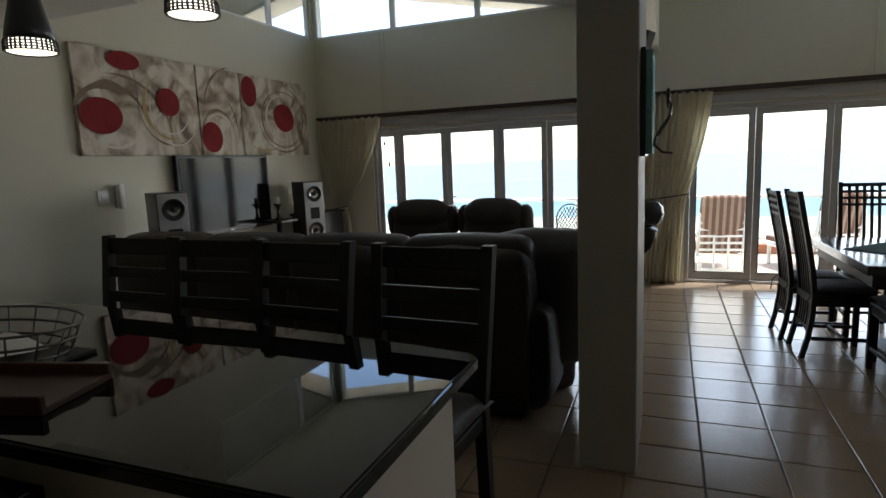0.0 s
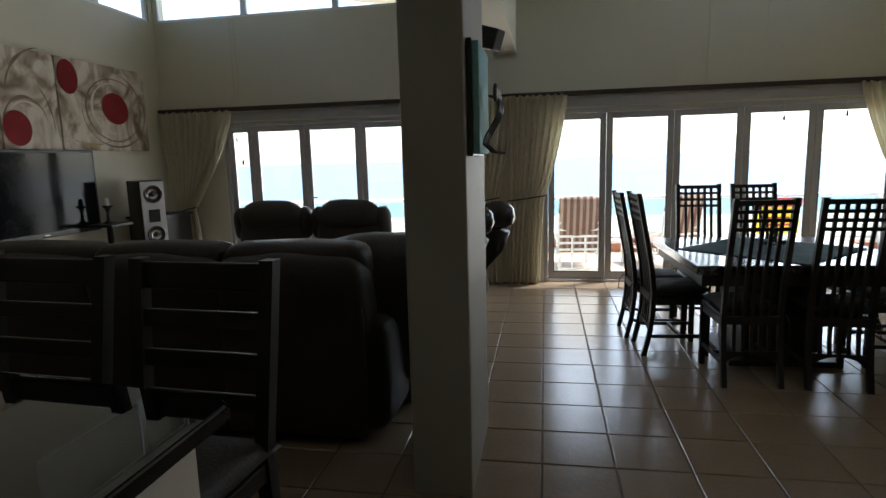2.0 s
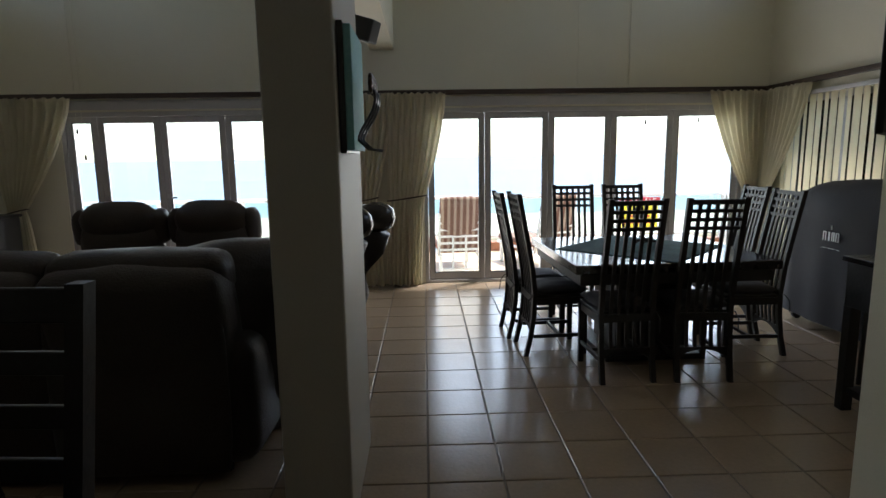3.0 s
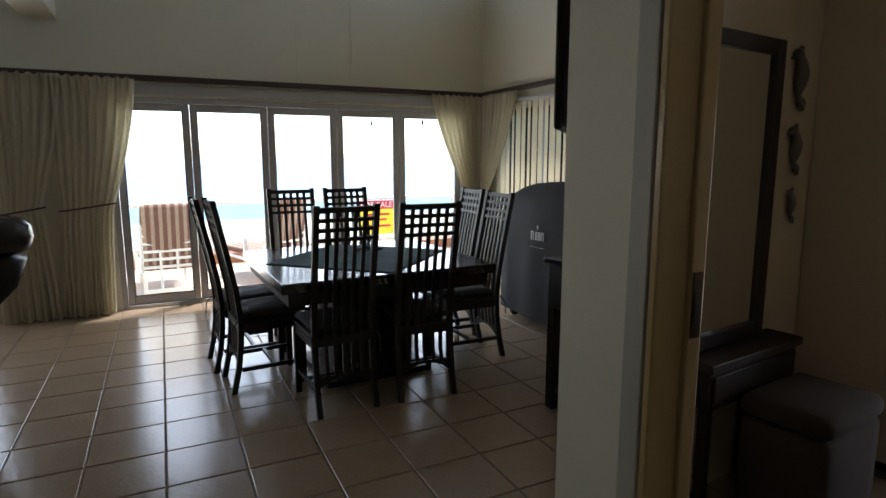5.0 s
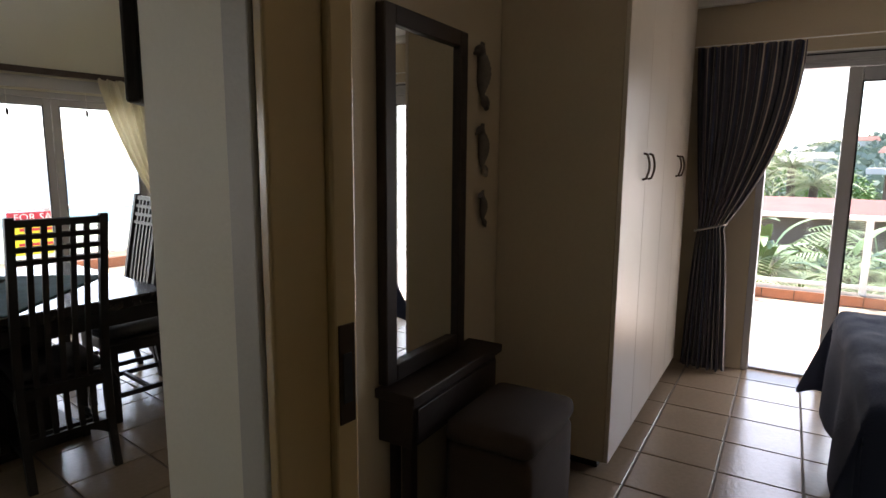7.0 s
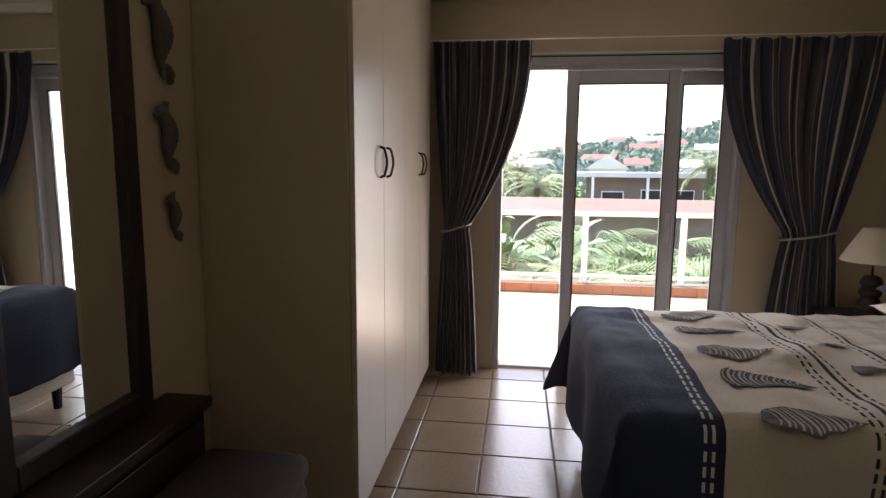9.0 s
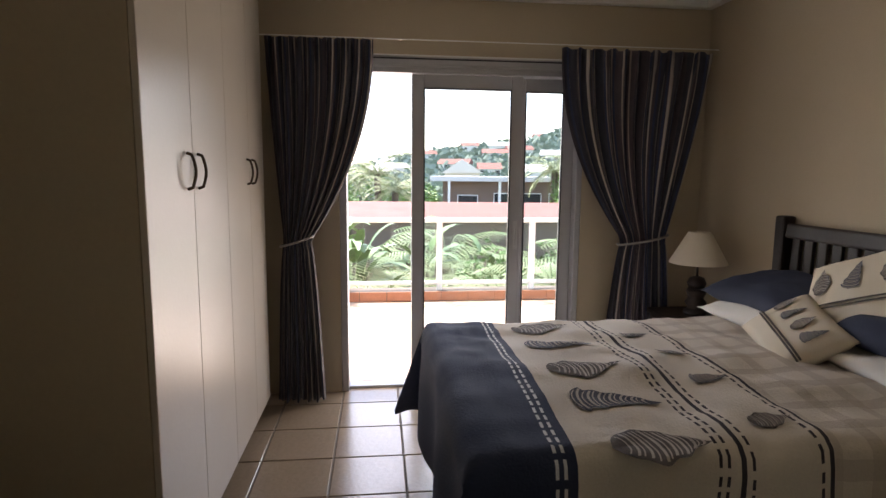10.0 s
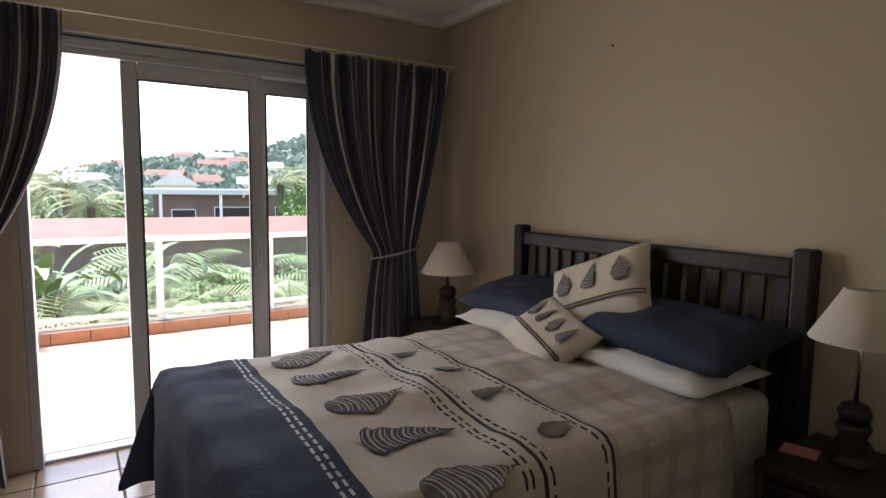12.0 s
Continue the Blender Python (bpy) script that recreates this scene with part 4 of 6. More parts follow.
pendant(pose(-1.50, 1.40, 2.055), zl(-1.50) - 0.004)
pendant(pose(-2.25, 1.30, 1.985), zl(-2.25) - 0.004)

# ---- dining set ----
TABLEWOOD = material("black_brown_table_lacquer", (0.022, 0.017, 0.016), 0.16, vary=0.4, scale=4, grain=40, bump=0.001)
tb = thing("dining_table", pose(1.935, 4.40, 0, 0, 0, 2), "square black-brown lacquered dining table", "table")
part("tabletop", boxm(-0.68, 0.68, -0.64, 0.64, 0.70, 0.76, bevel=0.006), TABLEWOOD, tb)
part("apron", boxm(-0.64, 0.64, -0.60, 0.60, 0.62, 0.70, bevel=0.004), DARKWOOD, tb)
part("pedestal", boxm(-0.26, 0.26, -0.24, 0.24, 0.04, 0.62, bevel=0.006), DARKWOOD, tb)
part("base_plate", boxm(-0.36, 0.36, -0.33, 0.33, 0.0, 0.04, bevel=0.006), DARKWOOD, tb)
RUNNER = material("dark_teal_woven_cloth", (0.018, 0.085, 0.10), 0.9, vary=0.5, scale=9, grain=80, bump=0.01)


def runner_at(u, v):
    x, y = (u - 0.5) * 0.90, (v - 0.5) * 0.90
    return Vector((x, y, 0.0025 + 0.004 * max(0, noise.noise((u * 9, v * 26, 2))) + 0.006 * max(0, noise.noise((u * 5, v * 5, 7)))))


tagged(finish("table_cloth", moved(sheet_uv(40, 40, runner_at, 0.0015), pose(1.93, 4.40, 0.762, 0, 0, 45)), RUNNER, smooth=True), "dark teal crumpled cloth laid diagonally on the table", "tablecloth")
bowl = thing("table_ornament", pose(2.02, 4.52, 0.772), "low dark twig ornament on the tablecloth", "ornament")
bm = bmesh.new()
for k in range(9):
    a = k * 0.7
    tube(bm, [(0.10 * math.cos(a), 0.05 * math.sin(a), 0.006), (0.05 * math.cos(a + 1), 0.04 * math.sin(a + 1), 0.03 + 0.01 * (k % 3)), (-0.11 * math.cos(a + 0.4), -0.06 * math.sin(a + 0.4), 0.012)], 0.004, 5)
part("twigs", bm, DARKWOOD, bowl)

PROFILE = [(0.00, -0.055), (0.15, -0.020), (0.30, 0.0), (0.45, 0.006), (0.62, -0.012), (0.80, -0.045), (1.00, -0.085), (1.15, -0.115)]


def back_y(z):
    for (z0, y0), (z1, y1) in zip(PROFILE, PROFILE[1:]):
        if z <= z1 + 1e-6:
            s = (z - z0) / (z1 - z0)
            return y0 + (y1 - y0) * s
    return PROFILE[-1][1]


def strip(x0, x1, zs, t, taper=0.0):
    """An upright slat that follows the curve of the chair's back."""
    bm = bmesh.new()
    rows = []
    for z in zs:
        y = back_y(z)
        k = taper * (z / 1.15 - 0.4)
        rows.append([bm.verts.new(p) for p in ((x0 * (1 + k), y - t, z), (x1 * (1 + k), y - t, z), (x1 * (1 + k), y + t, z), (x0 * (1 + k), y + t, z))])
    bm.faces.new(rows[0][::-1])
    bm.faces.new(rows[-1])
    for a, b in zip(rows, rows[1:]):
        for i in range(4):
            bm.faces.new((a[i], a[(i + 1) % 4], b[(i + 1) % 4], b[i]))
    return bm


SEATCLOTH = material("dark_grey_seat_cloth", (0.05, 0.05, 0.055), 0.85, vary=0.25, scale=8, grain=180, bump=0.003)


def dining_chair(m):
    th = thing("dining_chair", m, "dark wooden high-backed dining chair with a lattice top and grey cushion", "chair", "chairs round the table")
    zs = [z for z, _ in PROFILE]
    for s in (-1, 1):
        part("back_post", strip(s * 0.168 - 0.016, s * 0.168 + 0.016, zs, 0.016), DARKWOOD, th)
        part("front_leg", boxm(s * 0.17 - 0.018, s * 0.17 + 0.018, 0.36, 0.396, 0, 0.42, bevel=0.003, seg=1), DARKWOOD, th)
        part("side_stretcher", boxm(s * 0.17 - 0.009, s * 0.17 + 0.009, 0.0, 0.36, 0.13, 0.155), DARKWOOD, th)
        part("side_rail", boxm(s * 0.17 - 0.012, s * 0.17 + 0.012, 0.022, 0.36, 0.37, 0.42), DARKWOOD, th)
    for k in range(5):
        x = -0.104 + 0.052 * k
        part("back_slat", strip(x - 0.011, x + 0.011, [0.20, 0.30, 0.45, 0.62, 0.80, 1.00, 1.13], 0.007), DARKWOOD, th)
    for z, h in ((1.125, 0.028), (1.072, 0.020), (1.020, 0.020), (0.968, 0.020)):
        y = back_y(z)
        part("lattice_bar", moved(boxm(-0.152, 0.152, -0.009, 0.009, -h / 2, h / 2), pose(0, y, z, 9)), DARKWOOD, th)
    part("seat_back_rail", boxm(-0.152, 0.152, -0.01, 0.02, 0.38, 0.43), DARKWOOD, th)
    part("front_rail", boxm(-0.152, 0.152, 0.365, 0.39, 0.37, 0.42), DARKWOOD, th)
    bm = bmesh.new()
    n = 12
    rows = []
    for i in range(n + 1):
        u = 2 * i / n - 1
        zlow = 0.15 + 0.05 * (1 - u * u)
        y = back_y(0.2)
        rows.append([bm.verts.new(p) for p in ((u * 0.152, y - 0.008, zlow), (u * 0.152, y + 0.008, zlow), (u * 0.152, y + 0.008, 0.215), (u * 0.152, y - 0.008, 0.215))])
    bm.faces.new(rows[0])
    bm.faces.new(rows[-1][::-1])
    for a, b in zip(rows, rows[1:]):
        for i in range(4):
            bm.faces.new((a[i], b[i], b[(i + 1) % 4], a[(i + 1) % 4]))
    part("arched_rail", bm, DARKWOOD, th)
    part("cross_stretcher", boxm(-0.16, 0.16, 0.19, 0.21, 0.133, 0.153), DARKWOOD, th)
    part("seat", boxm(-0.18, 0.18, 0.022, 0.40, 0.421, 0.44, bevel=0.004, seg=1), DARKWOOD, th)
    cu = part("cushion", moved(puff(0.37, 0.39, 0.07, 12, 5.0, 0.008), pose(0, 0.21, 0.470)), SEATCLOTH, th, "dark grey padded seat cushion", True)
    for s in (-1, 1):
        bm = bmesh.new()
        tube(bm, [(s * 0.17, 0.03, 0.45), (s * 0.19, -0.02, 0.44), (s * 0.20, -0.05, 0.40), (s * 0.195, -0.06, 0.32)], 0.004, 5)
        part("tie", bm, SEATCLOTH, cu, "dangling cushion tie")
    return th


TALL = Matrix.Diagonal((1, 1, 1.015, 1))
c0 = dining_chair(pose(1.03, 4.82, 0, 0, 0, -87) @ TALL)
for x, y, a in ((1.095, 4.40, -86), (1.607, 3.73, 3), (2.10, 3.72, -3), (2.84, 4.275, 89), (2.90, 4.79, 88), (1.66, 5.26, 178), (2.11, 5.25, 181)):
    copy_thing(c0, pose(x, y, 0, 0, 0, a) @ TALL)

# console, tall framed mirror beside it, covered barbecue
con = thing("console_table", pose(2.66, 3.14, 0), "dark wooden console with slatted sides", "console table")
part("top", boxm(-0.02, 0.42, -0.62, 0.14, 0.85, 0.88, bevel=0.004), TABLEWOOD, con)
part("carcass", boxm(0.0, 0.40, -0.60, 0.12, 0.60, 0.848, bevel=0.004), DARKWOOD, con)
for sx in (0.03, 0.37):
    for sy in (-0.57, 0.09):
        part("leg", boxm(sx - 0.03, sx + 0.03, sy - 0.03, sy + 0.03, 0.0, 0.60, bevel=0.003), DARKWOOD, con)
for k in range(4):
    part("slat", boxm(0.10 + 0.06 * k, 0.12 + 0.06 * k, 0.085, 0.10, 0.14, 0.60), DARKWOOD, con)
part("shelf", boxm(0.02, 0.38, -0.54, 0.08, 0.10, 0.14, bevel=0.003), DARKWOOD, con)

BBQCLOTH = material("black_canvas_cover", (0.014, 0.013, 0.018), 0.8, vary=0.3, scale=4, grain=120, bump=0.004)
bq = thing("covered_barbecue", pose(3.83, 4.52, 0), "barbecue under a black canvas cover with a white emblem", "barbecue")


def cover(u, v):
    """Half-unrolled hood: u round the plan, v up."""
    a = u * 2 * math.pi
    w, d = 0.62, 0.36
    top = 0.98 + 0.26 * max(0.0, 1 - abs(v - 1))
    c, s = math.cos(a), math.sin(a)
    k = 1 / max(abs(c), abs(s)) ** 0.8
    if v < 0.72:
        z = 0.08 + v / 0.72 * 0.82
        g = 1.0 + 0.03 * math.sin(a * 9) * (1 - v)
    else:
        t = (v - 0.72) / 0.28
        z = 0.90 + 0.33 * math.sin(t * math.pi / 2)
        g = 1 - t ** 1.6
    x, y = d * c * k * g, w * s * k * (g if v < 0.72 else 1 - t ** 3 * 0.999)
    return Vector((x, y, z + 0.012 * noise.noise((x * 4, y * 4, z * 4))))


part("cover", sheet_uv(56, 26, cover), BBQCLOTH, bq, "", True)
em = part("emblem", boxm(-0.364, -0.361, -0.10, 0.10, 0.70, 0.702), WHITEPAINT, bq, "small white printed emblem")
for k, (y0, y1, z0, z1) in enumerate(((0.055, 0.09, 0.76, 0.83), (0.015, 0.03, 0.76, 0.83), (-0.035, -0.005, 0.76, 0.83), (-0.085, -0.05, 0.76, 0.83), (-0.005, 0.005, 0.85, 0.88))):
    bm = bmesh.new()
    w = 0.008
    box(bm, -0.366, -0.361, y0, y0 + w, z0, z1)
    box(bm, -0.366, -0.361, y1 - w, y1, z0, z1)
    box(bm, -0.366, -0.361, y0 + w, y1 - w, z1 - w, z1)
    part("emblem_bar", bm, WHITEPAINT, em)
for sx in (-0.25, 0.25):
    for sy in (-0.5, 0.5):
        part("castor", moved(lathe([(0.0, -0.015), (0.04, -0.015), (0.04, 0.015), (0.0, 0.015)], 14), pose(sx, sy, 0.042, 90)), BLACKPLASTIC, bq)
        part("leg", boxm(sx - 0.015, sx + 0.015, sy - 0.015, sy + 0.015, 0.08, 0.4), BLACKPLASTIC, bq)

# tall dark carved panel on the hidden return wall
panel = thing("wall_panel", pose(1.640, 1.812, 0, 0, 0, 47.5), "tall dark wooden panel hanging on the return wall", "wall panel")
part("board", boxm(0.0, 0.34, 0.012, 0.034, 1.50, 2.9, bevel=0.006), DARKWOOD, panel)

# ---- bedroom ----
WX0, WX1, WY = 3.73, 5.40, 1.335
# beige kept darker than the doors: shade of the window-averted side in colour
SIDEPANEL = material("shade_toned_side_panel", (0.46, 0.38, 0.27), 0.5, vary=0.08, scale=3, grain=60, bump=0.001)
wd = thing("wardrobe", BR, "built-in white wardrobe with four tall doors and bowed handles", "wardrobe")
part("carcass", boxm(WX0, WX1, WY + 0.02, BY1 - 0.003, 0.10, BCEIL - 0.003, bevel=0.002, seg=1), SIDEPANEL, wd, "beige side panel, toned darker for the side turned from the window")
part("plinth", boxm(WX0 + 0.13, WX1 - 0.02, WY + 0.08, BY1 - 0.003, 0.0, 0.10), DARKWOOD, wd, "dark recessed plinth")
xs = [WX0 + 0.002, 4.16, 4.61, 5.04, WX1]
for k, (a, b) in enumerate(zip(xs, xs[1:])):
    dr = part("wardrobe_door", boxm(a + 0.0008, b - 0.0008, WY, WY + 0.019, 0.10, BCEIL - 0.02, bevel=0.003), CUPBOARD, wd, "white laminate door")
    hx = {0: b - 0.07, 1: a + 0.045, 2: b - 0.06, 3: a + 0.045}.get(k)
    if hx is not None:
        bm = bmesh.new()
        s = -1 if k % 2 == 0 else 1
        tube(bm, [(hx, WY - 0.002, 1.34), (hx, WY - 0.016, 1.345), *[(hx, WY - 0.018 - 0.012 * math.sin(math.pi * t / 8), 1.345 + 0.11 * t / 8) for t in range(9)], (hx, WY - 0.016, 1.455), (hx, WY - 0.002, 1.46)], 0.0055, 8)
        part("handle", bm, BRASSDARK, dr, "dark bronze bow handle", True)

# wall mirror with its shelf, upholstered stool, ornaments
mr = thing("dressing_mirror", BR @ pose(2.815, BY1 - 0.004, 0), "tall dark-framed mirror with a small drawer shelf", "mirror")
bm = bmesh.new()
x0, x1, z0, z1, w = 0.0, 0.54, 0.66, 1.905, 0.06
for q in ((x0, x0 + w, z0, z1), (x1 - w, x1, z0, z1), (x0 + w, x1 - w, z0, z0 + w), (x0 + w, x1 - w, z1 - w, z1)):
    box(bm, q[0], q[1], -0.04, 0, q[2], q[3], bevel=0.004, seg=1)
fr = part("frame", bm, DARKWOOD2, mr, "dark wooden frame")
part("glass", boxm(x0 + w, x1 - w, -0.022, -0.012, z0 + w, z1 - w), MIRROR, mr, "silvered mirror glass")
sh = part("shelf", boxm(-0.02, 0.655, -0.16, 0, 0.62, 0.655, bevel=0.004), DARKWOOD2, mr, "dark wooden shelf")
part("drawer_box", boxm(0.0, 0.635, -0.14, 0, 0.46, 0.62, bevel=0.004), DARKWOOD2, mr)
part("drawer_front", boxm(0.02, 0.615, -0.152, -0.14, 0.48, 0.60, bevel=0.003), DARKWOOD2, mr)
for x in (0.03, 0.605):
    part("leg", boxm(x - 0.02, x + 0.02, -0.13, -0.09, 0.0, 0.46, bevel=0.003), DARKWOOD2, mr)
for x in (0.08, 0.48):
    part("rear_leg", boxm(x - 0.015, x + 0.015, -0.03, 0.0, 0.0, 0.66, bevel=0.003), DARKWOOD2, mr)
VELVET = material("brown_velour", (0.040, 0.025, 0.018), 0.95, vary=0.3, scale=6, grain=200, bump=0.003)
PALEVELVET = material("beige_velour", (0.15, 0.115, 0.085), 0.9, vary=0.2, scale=6, grain=200, bump=0.003, sheen=0.2)
st = thing("ottoman", BR @ pose(3.17, 1.55, 0), "square dark brown upholstered stool in front of the mirror", "stool")
part("body", moved(soft_block(0.44, 0.32, 0.445, 0.03, 0.008), pose(0, 0, 0.0)), VELVET, st, "", True)
part("cushion", moved(soft_block(0.45, 0.33, 0.085, 0.035, 0.01), pose(0, 0, 0.445)), VELVET, st, "padded seat top", True)

ORN = material("grey_resin_seahorse", (0.14, 0.12, 0.10), 0.6, vary=0.4, scale=14, grain=70, bump=0.006)
for k, (x, z, s) in enumerate(((3.53, 1.75, 0.92), (3.54, 1.45, 0.76), (3.55, 1.205, 0.55))):
    se = thing("seahorse_ornament", BR @ pose(x, BY1 - 0.018, z), "grey resin seahorse ornament hanging on the wall", "ornament", "three wall seahorses")
    pts, rad = [], []
    for i in range(34):
        t = i / 33
        if t < 0.62:
            a = t / 0.62
            px, pz = -0.035 + 0.05 * a + 0.022 * math.sin(a * 5.0), 0.12 - 0.20 * a
            rr = 0.010 + 0.022 * math.sin(math.pi * min(1, a * 0.95 + 0.10))
        else:
            a = (t - 0.62) / 0.38
            th2 = -1.0 + a * 6.2
            q = 0.034 * (1 - 0.62 * a)
            px, pz = 0.0 + q * math.cos(th2) + 0.012, -0.098 + q * math.sin(th2)
            rr = 0.013 * (1 - 0.6 * a)
        pts.append((px * s, -0.004, pz * s))
        rad.append(rr * s * (1 + 0.12 * (i % 2)))
    bm = bmesh.new()
    tube(bm, pts, rad, 8)
    part("body", bm, ORN, se, "", True)
    bm = bmesh.new()
    bmesh.ops.create_uvsphere(bm, u_segments=12, v_segments=8, radius=0.026 * s, matrix=Matrix.Translation((-0.04 * s, -0.004, 0.125 * s)))
    tube(bm, [(-0.05 * s, -0.004, 0.12 * s), (-0.09 * s, -0.004, 0.105 * s)], [0.012 * s, 0.008 * s], 8)
    for j in range(4):
        tube(bm, [(-0.03 * s + j * 0.008 * s, -0.004, 0.14 * s), (-0.03 * s + j * 0.012 * s, -0.004, 0.165 * s)], [0.007 * s, 0.002], 5)
    part("head", bm, ORN, se, "", True)
    part("fin", moved(puff(0.05 * s, 0.06 * s, 0.012, 8), pose(0.025 * s, 0.0, 0.03 * s, 90, 0, 0)), ORN, se, "", True)

# sliding door to the balcony
sl = thing("door_balcony", BR @ pose(BX1 + 0.03, -0.86, 0), "grey aluminium sliding glass door standing half open", "sliding door", kind="structure")
bm = bmesh.new()
box(bm, -0.03, 0.11, 0.26, 1.80, 2.005, 2.05, bevel=0.004, seg=1)
box(bm, -0.028, 0.11, 0.26, 0.30, 0.0, 2.005, bevel=0.004, seg=1)
box(bm, -0.028, 0.11, 1.755, 1.80, 0.0, 2.005, bevel=0.004, seg=1)
box(bm, 0.02, 0.11, 0.30, 1.755, -0.004, 0.018, bevel=0.003, seg=1)
box(bm, -0.036, -0.03, 0.26, 1.80, 2.052, 2.10, bevel=0.002, seg=1)
box(bm, -0.035, -0.0285, 0.30, 1.755, 2.02, 2.028)
part("frame", bm, ALU, sl, "grey aluminium track frame")
part("head_trim", boxm(-0.046, -0.031, 0.25, 1.81, 2.101, 2.110, bevel=0.002, seg=1), WHITEPAINT, sl, "thin white trim above the track")
part("track_groove", boxm(-0.040, -0.0365, 0.26, 1.80, 2.084, 2.092), BLACKPLASTIC, sl, "dark groove in the track cover")
part("track_lip", boxm(-0.044, -0.0305, 0.26, 1.80, 2.036, 2.050, bevel=0.002, seg=1), ALU, sl)
for name, off, y0, y1 in (("sliding_leaf", 0.0, 0.655, 1.355), ("fixed_leaf", 0.06, 0.30, 0.70)):
    bm = bmesh.new()
    w = 0.075
    for q in ((y0, y0 + w, 0.02, 2.002), (y1 - w, y1, 0.02, 2.002)):
        box(bm, off - 0.02, off + 0.02, q[0], q[1], q[2], q[3], bevel=0.004, seg=1)
    box(bm, off - 0.02, off + 0.02, y0 + w, y1 - w, 0.02, 0.11, bevel=0.004, seg=1)
    box(bm, off - 0.02, off + 0.02, y0 + w, y1 - w, 1.92, 2.002, bevel=0.004, seg=1)
    leaf = part(name, bm, ALU, sl, "grey aluminium glazed leaf")
    pn = part("pane", boxm(off - 0.004, off + 0.004, y0 + w, y1 - w, 0.11, 1.92), GLASS, leaf, "clear glass pane")
    pn.visible_shadow = False
    bm = bmesh.new()
    g = 0.008
    for q in ((y0 + w, y0 + w + g, 0.11, 1.92), (y1 - w - g, y1 - w, 0.11, 1.92), (y0 + w + g, y1 - w - g, 0.11, 0.118), (y0 + w + g, y1 - w - g, 1.912, 1.92)):
        box(bm, off - 0.022, off - 0.006, q[0], q[1], q[2], q[3])
    part("gasket", bm, GASKET, leaf, "thin black gasket")
    if name == "sliding_leaf":
        part("lock_plate", boxm(off - 0.026, off - 0.02, 0.675, 0.705, 0.92, 1.10, bevel=0.002), SILVER, leaf, "slim grey lock plate")
        part("pull", boxm(off - 0.046, off - 0.026, 0.683, 0.697, 0.95, 1.07, bevel=0.004), SILVER, leaf)
bar("curtain_track", (BX1 - 0.16, -1.38, 2.165), (BX1 - 0.16, 1.36, 2.165), 0.006, 0.006, WHITEPAINT, "thin white curtain wire above the door", "curtain track", "", m=BR)

# striped curtains
STRIPE = material("dark_striped_curtain", (0.026, 0.027, 0.046), 0.85, vary=0.2, scale=5, grain=220, bump=0.003, sheen=0.2)
n, l, b = nodes_of(STRIPE)
uvn = n.new("ShaderNodeUVMap")
uvn.uv_map = "uv"
sep = n.new("ShaderNodeSeparateXYZ")
l.new(uvn.outputs[0], sep.inputs[0])


def stripe_mask(freq, width, shift):
    m1 = n.new("ShaderNodeMath")
    m1.operation = "MULTIPLY_ADD"
    m1.inputs[1].default_value, m1.inputs[2].default_value = freq, shift
    l.new(sep.outputs[0], m1.inputs[0])
    m2 = n.new("ShaderNodeMath")
    m2.operation = "FRACT"
    l.new(m1.outputs[0], m2.inputs[0])
    m3 = n.new("ShaderNodeMath")
    m3.operation = "LESS_THAN"
    m3.inputs[1].default_value = width
    l.new(m2.outputs[0], m3.inputs[0])
    return m3


prev = b.inputs["Base Color"].links[0].from_socket
for freq, width, shift, col in ((11, 0.35, 0.1, (0.050, 0.038, 0.052)), (17, 0.10, 0.3, (0.30, 0.25, 0.22)), (8.5, 0.07, 0.7, (0.42, 0.38, 0.34)), (13, 0.16, 0.55, (0.02, 0.030, 0.075))):
    k = stripe_mask(freq, width, shift)
    mx = n.new("ShaderNodeMix")
    mx.data_type = "RGBA"
    mx.inputs["B"].default_value = (*col, 1)
    l.new(k.outputs[0], mx.inputs["Factor"])
    l.new(prev, mx.inputs["A"])
    prev = mx.outputs["Result"]
l.new(prev, b.inputs["Base Color"])

SILVERCORD = material("pale_cord", (0.32, 0.30, 0.28), 0.6, vary=0.3, scale=20, grain=90, bump=0.003)
curtain("curtain", BR @ pose(BX1 - 0.16, 0, 0, 0, 0, -90), (-1.335, -0.726), (-1.25, -1.10), (-1.31, -1.03), 2.16, 1.00, 0.02, STRIPE, "dark striped curtain tied back beside the wardrobe", 9, 0.05, SILVERCORD, 11, curve=2.1)
curtain("curtain", BR @ pose(BX1 - 0.16, 0, 0, 0, 0, -90), (0.39, 1.335), (0.80, 1.08), (0.70, 1.17), 2.145, 1.00, 0.02, STRIPE, "dark striped curtain tied back beside the bed", 10, 0.05, SILVERCORD, 15, curve=2.1)

# ---- the bed ----
HB = -1.36
bd = thing("bed", BR, "dark wooden double bed with a slatted headboard", "bed")
for x in (3.335, 4.815):
    part("headboard_post", boxm(x - 0.035, x + 0.035, HB - 0.05, HB + 0.02, 0.0, 1.20, bevel=0.012), DARKWOOD2, bd)
part("top_rail", moved(boxm(3.37, 4.78, -0.026, 0.026, 0, 0.075, bevel=0.012), pose(0, HB - 0.012, 1.09, 6)), DARKWOOD2, bd, "thick rounded headboard rail")
part("lower_rail", boxm(3.37, 4.78, HB - 0.04, HB, 0.45, 0.55, bevel=0.006), DARKWOOD2, bd)
for k in range(16):
    x = 3.37 + 1.41 * (k + 0.5) / 16
    part("headboard_slat", moved(boxm(-0.028, 0.028, -0.010, 0.010, 0, 0.545, bevel=0.003, seg=1), pose(x, HB - 0.012, 0.548, 2)), DARKWOOD2, bd)
part("mattress", moved(soft_block(1.34, 1.84, 0.30, 0.05, 0.005), pose(4.07, -0.44, 0.38)), WHITECLOTH, bd, "white mattress", True)
